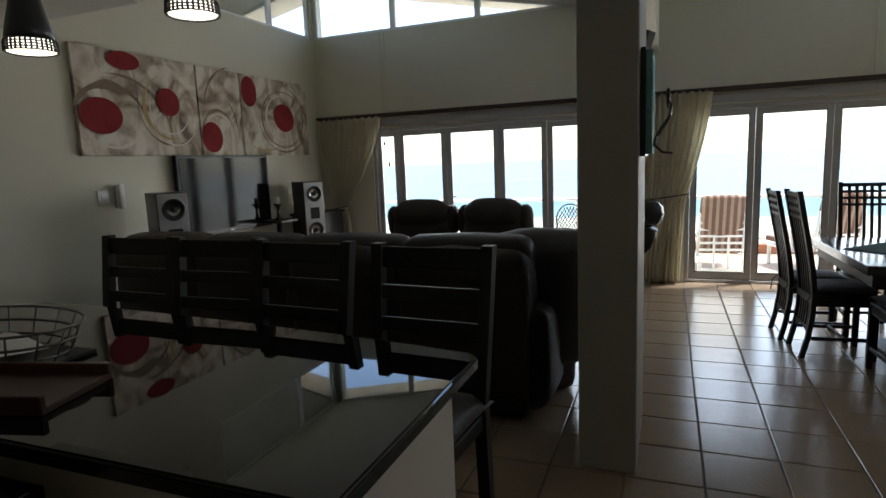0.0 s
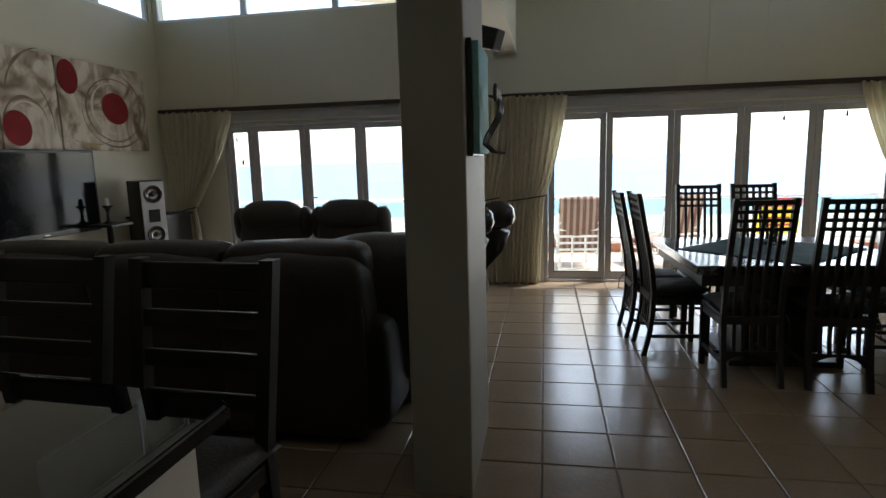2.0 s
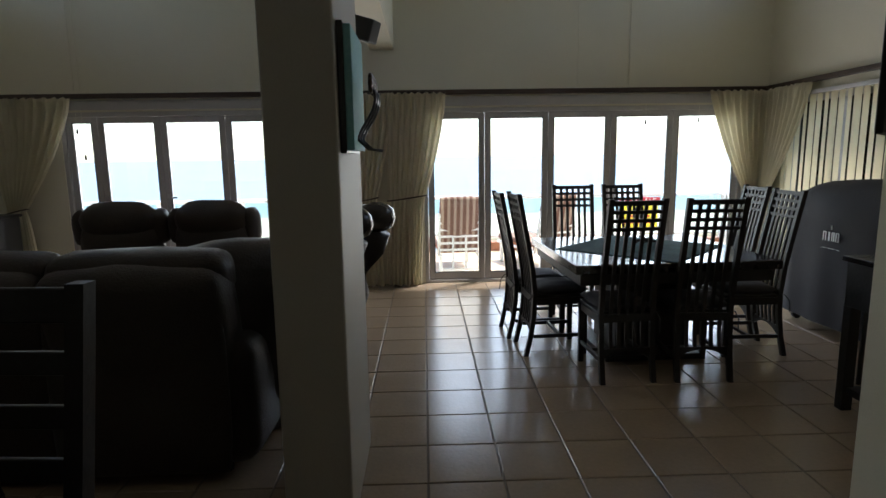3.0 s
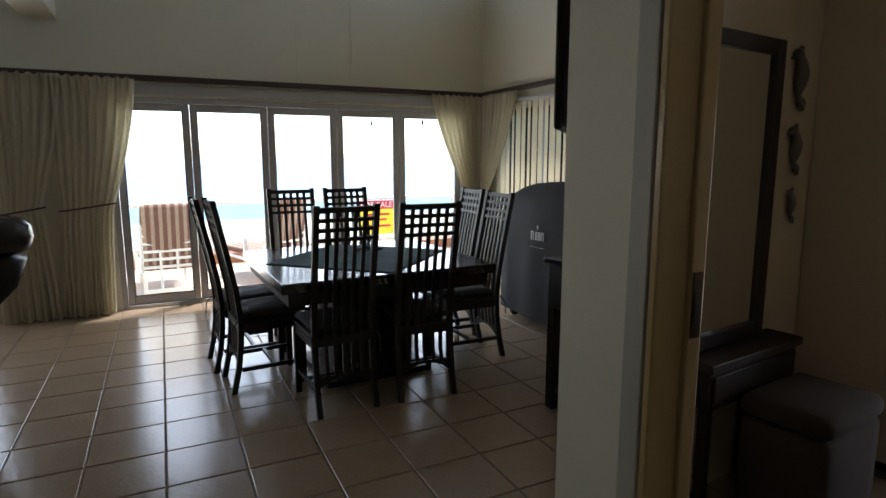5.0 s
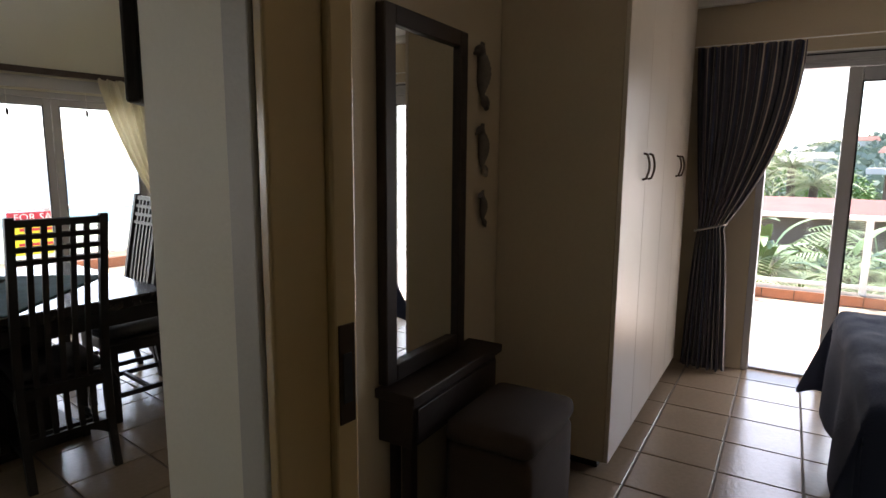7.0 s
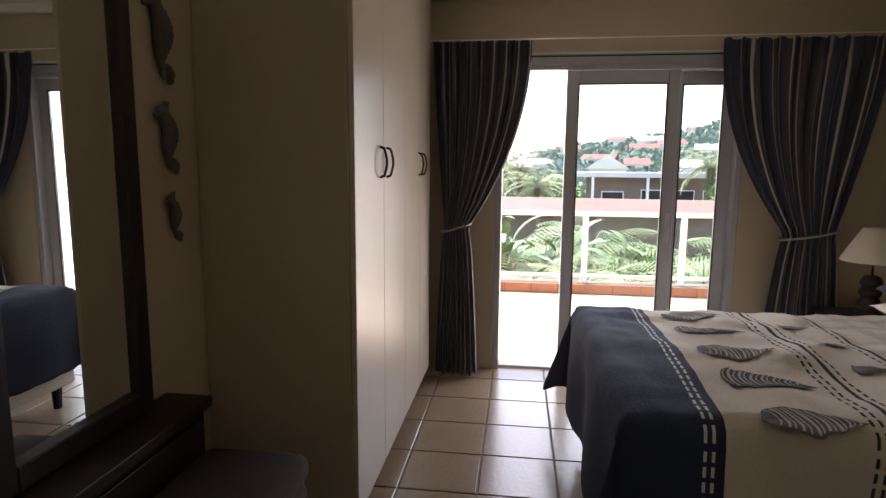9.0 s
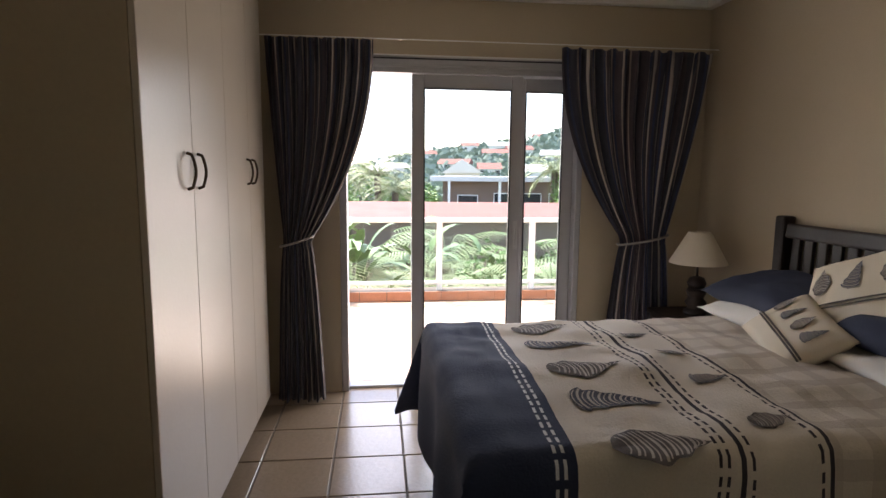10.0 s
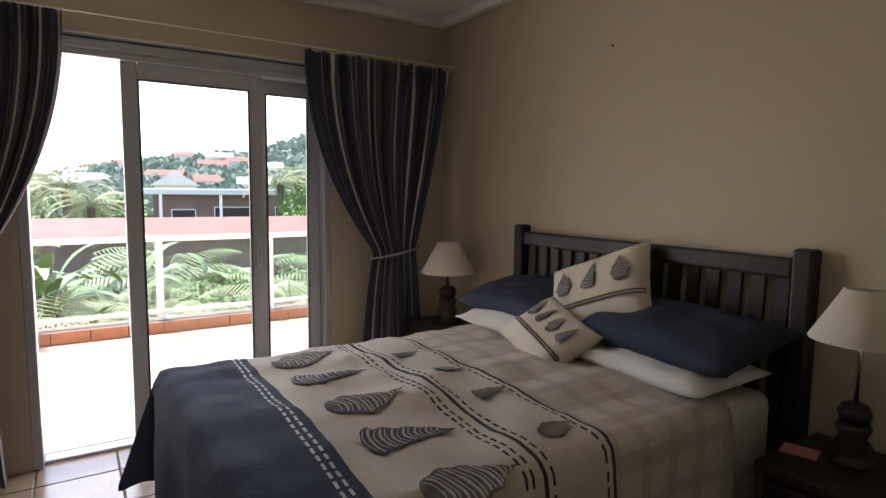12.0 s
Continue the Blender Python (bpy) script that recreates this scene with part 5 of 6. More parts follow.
part("bed_base", boxm(3.42, 4.72, -1.32, 0.46, 0.14, 0.38, bevel=0.02), WHITECLOTH, bd, "white fabric covered bed base")
for x in (3.48, 4.66):
    for y in (-1.2, 0.38):
        part("leg", moved(lathe([(0.022, 0), (0.03, 0.14)], 10), pose(x, y, 0)), BLACKPLASTIC, bd)

# duvet cover with printed bands; the bands run a little askew to the bed
COVER = material("printed_duvet_cover", (0.64, 0.58, 0.50), 0.9, vary=0.12, scale=6, grain=120, bump=0.008)
n, l, b = nodes_of(COVER)
tc = n.new("ShaderNodeUVMap")
tc.uv_map = "uv"
sp = n.new("ShaderNodeSeparateXYZ")
l.new(tc.outputs[0], sp.inputs[0])


def math_node(op, a, bb=None, c=None):
    m = n.new("ShaderNodeMath")
    m.operation = op
    for i, q in enumerate((a, bb, c)):
        if q is None:
            continue
        if isinstance(q, (int, float)):
            m.inputs[i].default_value = q
        else:
            l.new(q, m.inputs[i])
    return m.outputs[0]


def band(sock, lo, hi):
    return math_node("MULTIPLY", math_node("GREATER_THAN", sock, lo), math_node("LESS_THAN", sock, hi))


U, V = sp.outputs[0], sp.outputs[1]
col = b.inputs["Base Color"].links[0].from_socket


def over(mask, c):
    global col
    mx = n.new("ShaderNodeMix")
    mx.data_type = "RGBA"
    mx.inputs["B"].default_value = (*c, 1)
    l.new(mask, mx.inputs["Factor"])
    l.new(col, mx.inputs["A"])
    col = mx.outputs["Result"]


TAUPE, INK, NAVYC, WHITEC = (0.42, 0.36, 0.30), (0.035, 0.03, 0.04), (0.020, 0.030, 0.068), (0.62, 0.62, 0.64)
plaid = math_node("LESS_THAN", V, -0.51)
ck = math_node("LESS_THAN", math_node("FRACT", math_node("MULTIPLY", U, 7.5)), 0.34)
rk = math_node("LESS_THAN", math_node("FRACT", math_node("MULTIPLY", V, 7.5)), 0.34)
over(math_node("MULTIPLY", plaid, math_node("MULTIPLY", ck, 0.55)), TAUPE)
over(math_node("MULTIPLY", plaid, math_node("MULTIPLY", rk, 0.5)), TAUPE)
dash = math_node("LESS_THAN", math_node("FRACT", math_node("MULTIPLY", U, 24)), 0.68)
over(math_node("GREATER_THAN", V, 0.19), NAVYC)
for lo, hi in ((0.217, 0.226), (0.239, 0.248)):
    over(math_node("MULTIPLY", band(V, lo, hi), dash), WHITEC)
for lo, hi, dashed in ((-0.195, -0.186, 1), (-0.218, -0.209, 1), (-0.263, -0.248, 0), (-0.288, -0.279, 1), (-0.480, -0.471, 1), (-0.508, -0.495, 0)):
    mk = band(V, lo, hi)
    over(math_node("MULTIPLY", mk, dash) if dashed else mk, INK)
l.new(col, b.inputs["Base Color"])

DX0, DX1, DY0, DY1, DZ = 3.38, 4.74, -1.06, 0.50, 0.70


def duvet_z(x, y):
    return DZ + 0.022 * noise.noise((x * 2.2, y * 2.2, 1.0)) + 0.016 * noise.noise((x * 6, y * 6, 4.0)) + 0.007 * abs(noise.noise((x * 13, y * 9, 2.0))) + 0.006 * noise.noise((x * 5, y * 18, 8.0)) + 0.012 * abs(noise.noise((x * 3.1, y * 3.1, 12.0))) + 0.02 * math.sin(math.pi * (x - DX0) / (DX1 - DX0))


def duvet(u, v):
    """A cover that lies on the mattress and hangs over its foot and sides."""
    drop_s, drop_f, r = 0.36, 0.40, 0.06
    lx, ly = (DX1 - DX0), (DY1 - DY0)
    sx = -drop_s + u * (lx + 2 * drop_s)
    sy = v * (ly + drop_f)

    def fold(s, length):
        if s < 0:
            return 0.0, -s, -1
        if s > length:
            return length, s - length, 1
        return s, 0.0, 0
    x, hx, dx = fold(sx, lx)
    y, hy, dy = fold(sy, ly)
    X, Y = DX0 + x, DY0 + y
    Z = duvet_z(X, Y)
    ex = min(x, lx - x)
    ey = ly - y
    e = min(ex, ey)
    if e < r:
        Z -= r - math.sqrt(max(0.0, r * r - (r - e) ** 2))
    h = math.hypot(hx, hy)
    if h:
        corner = min(hx, hy) / max(hx, hy)
        wob = 0.018 * math.sin(9 * (X + Y) + 2.5 * h) * min(1, h * 5) * (1 - corner)
        fl = 0.05 * h + wob + 0.30 * h * corner
        Z -= h * (1 - 0.16 * corner)
        X += dx * fl * hx / h
        Y += dy * fl * hy / h
    return Vector((X, Y, max(Z, 0.10)))


bm = sheet_uv(90, 84, duvet, 0.012)
uvl = bm.loops.layers.uv.verify()
lx, ly = DX1 - DX0, DY1 - DY0
for f in bm.faces:
    for lp in f.loops:
        u, v = lp[uvl].uv
        X = DX0 - 0.36 + u * (lx + 0.72)
        Y = DY0 + v * (ly + 0.40)
        lp[uvl].uv = (X, Y + 0.03 * (X - 4.0))
dv = thing("duvet", BR, "cream duvet cover printed with shells and a navy foot band", "duvet")
part("cover", bm, COVER, dv, "", True)

INKBLUE = material("ink_blue_print", (0.085, 0.09, 0.12), 0.9, vary=0.5, scale=25, grain=200, bump=0.001)
INKBROWN = material("ink_brown_print", (0.13, 0.11, 0.10), 0.9, vary=0.5, scale=25, grain=200, bump=0.001)
PRINTPALE = material("pale_print_line", (0.46, 0.41, 0.36), 0.9, vary=0.2, scale=25, grain=200, bump=0.001)


def shell_print(cx, cy, size, ang, kind, place, parent, mat):
    """A printed shell: outline shape with pale ribs, laid on a surface by place(x, y) -> point."""
    ca, sa = math.cos(radians(ang)), math.sin(radians(ang))

    def out(t):
        if kind == "conch":
            w = 0.30 * (math.sin(math.pi * t ** 0.7) ** 0.8) * (1 + 0.10 * math.sin(t * 22))
            return w * (1.0 if t < 0.55 else 1 - (t - 0.55) * 1.5)
        return 0.30 * max(0.0, 1 - t) ** 0.8 * (1 + 0.12 * math.sin(t * 26)) if t > 0.18 else 0.30 * math.sin(t / 0.18 * math.pi / 2) ** 0.5
    n2 = 26
    bm = bmesh.new()
    prev = None
    for i in range(n2 + 1):
        t = i / n2
        w = max(out(t), 0.004)
        row = []
        for j in range(9):
            s = j / 4 - 1
            a, bb = (t - 0.5) * size, s * w * size
            row.append(bm.verts.new(place(cx + a * ca - bb * sa, cy + a * sa + bb * ca, 0.0025)))
        if prev:
            for j in range(8):
                bm.faces.new((prev[j], prev[j + 1], row[j + 1], row[j]))
        prev = row
    sh = part("printed_shell", bm, mat, parent, "dark printed seashell")
    bm = bmesh.new()
    for q in range(14):
        t0 = 0.08 + q * 0.058
        w = max(out(t0), 0.01) * 0.86
        prev = None
        for j in range(9):
            s = j / 4 - 1
            row = []
            for dt in (0.0, 0.016 + 0.014 * (q % 2)):
                tt = t0 + dt + 0.06 * (1 - s * s) * (1 if kind == "conch" else -1)
                a, bb = (tt - 0.5) * size, s * w * size
                row.append(bm.verts.new(place(cx + a * ca - bb * sa, cy + a * sa + bb * ca, 0.0042)))
            if prev:
                bm.faces.new((prev[0], row[0], row[1], prev[1]))
            prev = row
    part("shell_rib", bm, PRINTPALE, sh)
    return sh


on_duvet = lambda x, y, h: Vector((x, y, duvet_z(x, y) + 0.003 + h))
for k, (x, y, x2, y2) in enumerate(((4.54, -0.02, 4.37, -0.385), (4.26, -0.015, 4.09, -0.405), (3.95, -0.01, 3.83, -0.40), (3.68, -0.01, 3.52, -0.40), (3.40, -0.02, 3.40, -0.08))):
    shell_print(x, y, 0.28, (-78, -92, -84, -96, -86)[k], ("conch", "whelk")[k % 2], on_duvet, dv, (INKBROWN, INKBLUE)[k % 2])
    if k < 4:
        shell_print(x2, y2, 0.13, (-84, -98, -90, -86)[k], ("whelk", "conch")[k % 2], on_duvet, dv, (INKBLUE, INKBROWN)[k % 2])

# pillows and scatter cushions
def pillow(name, w, d, h, m, mat, label, seed):
    return tagged(finish(name, moved(puff(w, d, h, 18, 3.2, 0.03, seed), BR @ m), mat, smooth=True), label, "pillow", "bed pillows")


pillow("pillow", 0.68, 0.44, 0.10, pose(4.44, -1.13, 0.755, -3, 0, 3), WHITECLOTH, "white pillow lying flat on the bed", 1)
pillow("pillow", 0.62, 0.40, 0.10, pose(3.69, -1.10, 0.755, -3, 0, -3), WHITECLOTH, "white pillow lying flat on the bed", 2)
pillow("pillow", 0.66, 0.42, 0.15, pose(4.52, -1.17, 0.855, -12, 0, 2), NAVY, "navy pillow resting on a white one", 3)
pillow("pillow", 0.72, 0.42, 0.14, pose(3.68, -1.16, 0.865, -12, 0, -4), NAVY, "navy pillow resting on a white one", 4)


def scatter(m, w, d, h, label, shells, seed):
    """A printed cushion: linen case, dark piping band and shells on its upper face."""
    th = thing("scatter_cushion", m, label, "cushion", "shell cushions")
    part("case", puff(w, d, h, 18, 3.4, 0.0, seed), LINEN, th, "", True)

    def place(x, y, hh):
        u, v = max(-0.98, min(0.98, x / (w / 2))), max(-0.98, min(0.98, y / (d / 2)))
        return Vector((x, y, h / 2 * max(0.0, (1 - abs(u) ** 3.4) * (1 - abs(v) ** 3.4)) ** 0.5 + 0.003 + hh))
    bm = bmesh.new()
    for y0 in (-0.16 * d, -0.20 * d):
        prev = None
        for i in range(25):
            x = (i / 24 - 0.5) * w * 0.95
            a, c = bm.verts.new(place(x, y0 - 0.004, 0.002)), bm.verts.new(place(x, y0 + 0.004, 0.002))
            if prev:
                bm.faces.new((prev[0], a, c, prev[1]))
            prev = (a, c)
    part("printed_band", bm, INKBROWN, th, "dark printed double line")
    for k in range(shells):
        x = (-0.5 + (k + 0.5) / shells) * w * 0.84
        shell_print(x, 0.14 * d, 0.34 * d, 95 - 18 * (k % 2), ("conch", "whelk")[k % 2], place, th, (INKBROWN, INKBLUE)[k % 2])
    return th


scatter(BR @ pose(4.07, -1.17, 0.945, -56, 0, 0) @ pose(0, 0, 0, 0, 0, 207), 0.50, 0.40, 0.13, "square cream cushion with shell prints propped on pillows", 3, 5)
scatter(BR @ pose(4.12, -0.93, 0.785, -36, 0, 0) @ pose(0, 0, 0, 0, 0, 160), 0.44, 0.30, 0.11, "small cream cushion with shell prints on the duvet", 4, 6)


# ---- bedside tables and lamps ----
def bedside(m, label):
    th = thing("bedside_table", m, label, "bedside table", "bedside tables")
    part("top", boxm(-0.23, 0.23, -0.20, 0.20, 0.55, 0.58, bevel=0.005), DARKWOOD2, th)
    part("carcass", boxm(-0.21, 0.21, -0.18, 0.18, 0.10, 0.55, bevel=0.004), DARKWOOD2, th)
    for z in (0.36, 0.16):
        d = part("drawer", boxm(-0.19, 0.19, 0.18, 0.195, z, z + 0.17, bevel=0.004), DARKWOOD2, th)
        part("knob", moved(lathe([(0.008, 0), (0.014, 0.015), (0.0, 0.02)], 10), pose(0, 0.195, z + 0.085, -90)), BRASSDARK, d)
    for sx in (-0.18, 0.18):
        for sy in (-0.15, 0.15):
            part("foot", boxm(sx - 0.025, sx + 0.025, sy - 0.025, sy + 0.025, 0, 0.10), DARKWOOD2, th)
    return th


bedside(BR @ pose(5.23, -1.17, 0), "dark wooden bedside table near the window")
bedside(BR @ pose(3.03, -1.17, 0), "dark wooden bedside table with a pink note")
SHADE = material("cream_lampshade_cloth", (0.70, 0.63, 0.52), 0.9, vary=0.06, scale=6, grain=200, bump=0.002)


def bed_lamp(m, k, label, lift=0.0):
    th = thing("table_lamp", m, label, "lamp", "bedside lamps")
    prof = [(0.065, 0.0), (0.07, 0.02), (0.05, 0.035)]
    for z in (0.075, 0.14, 0.195):
        prof += [(0.045, z - 0.032), (0.068 - z * 0.06, z), (0.042, z + 0.03)]
    prof += [(0.02, 0.235), (0.0, 0.236)]
    part("base", moved(lathe(prof, 20), Matrix.Scale(k, 4)), DARKWOOD2, th, "dark carved wooden base", True)
    bm = bmesh.new()
    tube(bm, [(0, 0, 0.23 * k), (0, 0, 0.44 * k + lift)], 0.007, 8)
    part("stem", bm, CHROME, th, "thin chrome stem", True)
    part("shade", moved(lathe([(0.165, 0.315), (0.166, 0.318), (0.066, 0.50), (0.060, 0.503), (0.058, 0.50), (0.160, 0.318)], 36), Matrix.Translation((0, 0, lift)) @ Matrix.Scale(k, 4)), SHADE, th, "cream cloth cone shade", True)
    return th


bed_lamp(BR @ pose(5.25, -1.17, 0.58), 0.98, "small lamp with cream cone shade on a dark carved base")
bed_lamp(BR @ pose(3.09, -1.20, 0.58), 0.82, "lamp with cream cone shade on a tall dark base", 0.12)
PINK = material("pink_paper", (0.55, 0.22, 0.20), 0.8, vary=0.08, scale=9, grain=100, bump=0.001)
tagged(finish("paper_note", moved(boxm(-0.05, 0.05, -0.035, 0.035, 0, 0.008, bevel=0.001), BR @ pose(3.21, -1.15, 0.58, 0, 0, 15)), PINK), "small pink paper pad on the bedside table", "notepad")
nail = tagged(finish("wall_hook", moved(lathe([(0.005, 0), (0.005, 0.004), (0.002, 0.006), (0.002, 0.015), (0.0, 0.015)], 8), BR @ pose(4.254, BY0 + 0.001, 2.06, -90)), BRASSDARK), "small bare picture hook in the wall", "hook")

# ---- outside ----
GRASSG = material("garden_ground", (0.10, 0.11, 0.05), 0.9, scale=0.3, grain=6, bump=0.03, spread=(0.22, 0.18, 0.11))
SEA = material("hazy_sea_water", (0.19, 0.25, 0.28), 0.6, vary=0.15, scale=0.02, grain=0.3, bump=0.2)
SAND = material("pale_beach_sand", (0.55, 0.47, 0.36), 0.9, vary=0.15, scale=0.1, grain=3, bump=0.02)
bm = boxm(-400, 900, -900, 34, -6.0, -3.4)
structure("ground", bm, GRASSG, "planted garden ground around the house", "ground")
structure("ground_beach", boxm(-400, 900, 34, 70, -8, -5.6), SAND, "pale sandy beach below the house", "beach")
structure("water_sea", boxm(-4000, 4000, 70, 4500, -9, -6.0), SEA, "calm pale blue hazy sea", "sea")

# sea balcony
structure("balcony_sea", boxm(-6.4, 5.2, YN + T + 0.002, 9.36, -0.3, -0.035), TERRACE, "tiled sea balcony floor", "balcony")
structure("balcony_kerb", boxm(-6.4, 5.2, 9.16, 9.36, -0.034, 0.10, bevel=0.004), TERRACOTTA, "low terracotta tiled kerb along the balcony edge", "kerb")


def balustrade(name, a, b, z0, top, posts, label, thick=0.05):
    """Posts, rails and glass between two points of the plan."""
    a, b = Vector((a[0], a[1], 0)), Vector((b[0], b[1], 0))
    d = b - a
    L = d.length
    th = thing(name, Matrix.Translation(a) @ d.to_track_quat("X", "Z").to_matrix().to_4x4(), label, "railing")
    part("top_rail", boxm(0, L, -0.04, 0.04, top - 0.05, top, bevel=0.012), WHITEPAINT, th)
    part("bottom_rail", boxm(0, L, -0.02, 0.02, z0 + 0.06, z0 + 0.10, bevel=0.005), WHITEPAINT, th)
    ps = [L * k / posts for k in range(posts + 1)]
    for k, p in enumerate(ps):
        w = thick if k not in (0, posts) else thick * 1.6
        part("post", boxm(p - w / 2, p + w / 2, -w / 2, w / 2, z0, top - 0.05, bevel=0.004), WHITEPAINT, th)
    for p, q in zip(ps, ps[1:]):
        pn = part("glass_panel", boxm(p + 0.05, q - 0.05, -0.004, 0.004, z0 + 0.10, top - 0.05), RAILGLASS, th, "clear glass panel")
        pn.visible_shadow = False
    return th


balustrade("railing", (-6.3, 9.26), (5.1, 9.26), 0.10, 0.83, 9, "white painted balcony railing with glass panels")
balustrade("railing", (-6.3, 6.98), (-6.3, 9.18), 0.0, 0.83, 2, "white painted side railing with glass panels")
balustrade("railing", (5.1, 9.18), (5.1, 6.98), 0.0, 0.83, 2, "white painted side railing with glass panels")

# sun loungers seen from behind
CUSHION = material("striped_lounger_cushion", (0.17, 0.085, 0.06), 0.9, vary=0.15, scale=6, grain=150, bump=0.003)
n, l, b = nodes_of(CUSHION)
tcn = n.new("ShaderNodeTexCoord")
spx = n.new("ShaderNodeSeparateXYZ")
l.new(tcn.outputs["Object"], spx.inputs[0])
frn = n.new("ShaderNodeMath")
frn.operation = "MULTIPLY"
frn.inputs[1].default_value = 13
l.new(spx.outputs[0], frn.inputs[0])
fr2 = n.new("ShaderNodeMath")
fr2.operation = "FRACT"
l.new(frn.outputs[0], fr2.inputs[0])
lt = n.new("ShaderNodeMath")
lt.operation = "LESS_THAN"
lt.inputs[1].default_value = 0.45
l.new(fr2.outputs[0], lt.inputs[0])
mx = n.new("ShaderNodeMix")
mx.data_type = "RGBA"
mx.inputs["B"].default_value = (0.34, 0.25, 0.19, 1)
l.new(lt.outputs[0], mx.inputs["Factor"])
l.new(b.inputs["Base Color"].links[0].from_socket, mx.inputs["A"])
l.new(mx.outputs["Result"], b.inputs["Base Color"])


def lounger(m):
    th = thing("sun_lounger", m, "cream plastic sun lounger with a striped cushion, facing the sea", "sun lounger", "sun loungers on the balcony")
    part("back_cushion", moved(soft_block(0.48, 0.09, 0.72, 0.035, 0.01), pose(0, 0.20, 0.30, 14)), CUSHION, th, "brown striped cushion", True)
    part("seat_cushion", moved(soft_block(0.48, 1.0, 0.08, 0.03, 0.008), pose(0, 0.74, 0.31)), CUSHION, th, "brown striped cushion", True)
    for s in (-1, 1):
        bm = bmesh.new()
        tube(bm, [(s * 0.25, 0.06, 0.80), (s * 0.25, 0.14, 0.40), (s * 0.25, 0.20, 0.26), (s * 0.25, 1.2, 0.28)], 0.02, 8)
        part("side_rail", bm, WHITEPAINT, th, "", True)
        for y in (0.06, 1.12):
            part("leg", boxm(s * 0.24 - 0.02, s * 0.24 + 0.02, y - 0.02, y + 0.02, 0, 0.30, bevel=0.006), WHITEPAINT, th)
        part("armrest", boxm(s * 0.29 - 0.025, s * 0.29 + 0.025, 0.1, 0.6, 0.52, 0.55, bevel=0.01), WHITEPAINT, th)
        part("arm_post", boxm(s * 0.29 - 0.018, s * 0.29 + 0.018, 0.5, 0.54, 0.26, 0.52), WHITEPAINT, th)
    for k in range(6):
        z = 0.34 + 0.085 * k
        part("back_slat", moved(boxm(-0.24, 0.24, -0.008, 0.008, -0.014, 0.014), pose(0, 0.125 - (z - 0.34) * 0.16, z)), WHITEPAINT, th)
    part("cross_bar", boxm(-0.23, 0.23, 0.05, 0.08, 0.08, 0.12), WHITEPAINT, th)
    for x in (-0.08, 0.08):
        part("brace", boxm(x - 0.012, x + 0.012, 0.095, 0.11, 0.10, 0.6), WHITEPAINT, th)
    return th


lg = lounger(pose(0.76, 7.14, -0.035, 0, 0, 4))
copy_thing(lg, pose(2.02, 7.30, -0.035, 0, 0, 20))

# cast iron chair on the balcony
gc = thing("garden_chair", pose(-1.12, 8.2, -0.035, 0, 0, 170), "dark cast iron garden chair with a lattice back", "chair")
for sx in (-0.18, 0.18):
    for sy in (-0.18, 0.18):
        bm = bmesh.new()
        tube(bm, [(sx * 1.1, sy * 1.1, 0), (sx * 0.9, sy * 0.9, 0.22), (sx, sy, 0.43)], 0.012, 6)
        part("leg", bm, BLACKPLASTIC, gc, "", True)
part("seat", lathe([(0.0, 0.43), (0.22, 0.43), (0.22, 0.45), (0.0, 0.45)], 24), BLACKPLASTIC, gc)
bm = bmesh.new()
tube(bm, [(0.21 * math.cos(a), 0.2, 0.62 + 0.24 * math.sin(a)) for a in [math.pi * k / 20 for k in range(21)]], 0.010, 6)
tube(bm, [(-0.21, 0.2, 0.62), (-0.19, 0.19, 0.45)], 0.010, 6)
tube(bm, [(0.21, 0.2, 0.62), (0.19, 0.19, 0.45)], 0.010, 6)
part("back_hoop", bm, BLACKPLASTIC, gc, "", True)
bm = bmesh.new()
for k in range(-4, 5):
    x = k * 0.045
    tube(bm, [(x - 0.1, 0.2, 0.48), (x + 0.10, 0.2, 0.62 + 0.2 * math.sqrt(max(0, 1 - (min(abs(x + 0.1), 0.2) / 0.21) ** 2)))], 0.006, 5)
    tube(bm, [(x + 0.1, 0.2, 0.48), (x - 0.10, 0.2, 0.62 + 0.2 * math.sqrt(max(0, 1 - (min(abs(x - 0.1), 0.2) / 0.21) ** 2)))], 0.006, 5)
part("back_lattice", bm, BLACKPLASTIC, gc)

# estate agent's board on the railing
SIGNRED = material("red_sign_board", (0.55, 0.03, 0.05), 0.5, vary=0.08, scale=6, grain=60, bump=0.0)
SIGNYEL = material("yellow_sign_board", (0.85, 0.72, 0.03), 0.5, vary=0.08, scale=6, grain=60, bump=0.0)
sg = thing("sale_sign", pose(3.72, 9.20, 0.42) @ Matrix.Scale(0.82, 4), "red and yellow sale board fixed to the railing", "sign")
part("red_panel", boxm(-0.40, 0.40, -0.006, 0.006, 0.26, 0.42, bevel=0.001), SIGNRED, sg)
part("lettering", moved(text_mesh("FOR SALE", 0.15, 0.002), pose(0.0, -0.0085, 0.34, 90, 0, 0)), WHITEPAINT, sg, "white capital letters")
part("yellow_panel", boxm(-0.36, 0.36, -0.006, 0.006, -0.22, 0.258, bevel=0.001), SIGNYEL, sg)
for z, w in ((0.16, 0.26), (0.06, 0.20), (-0.06, 0.28)):
    part("text_bar", boxm(-w, w, -0.009, -0.006, z - 0.02, z + 0.02), SIGNRED, sg)

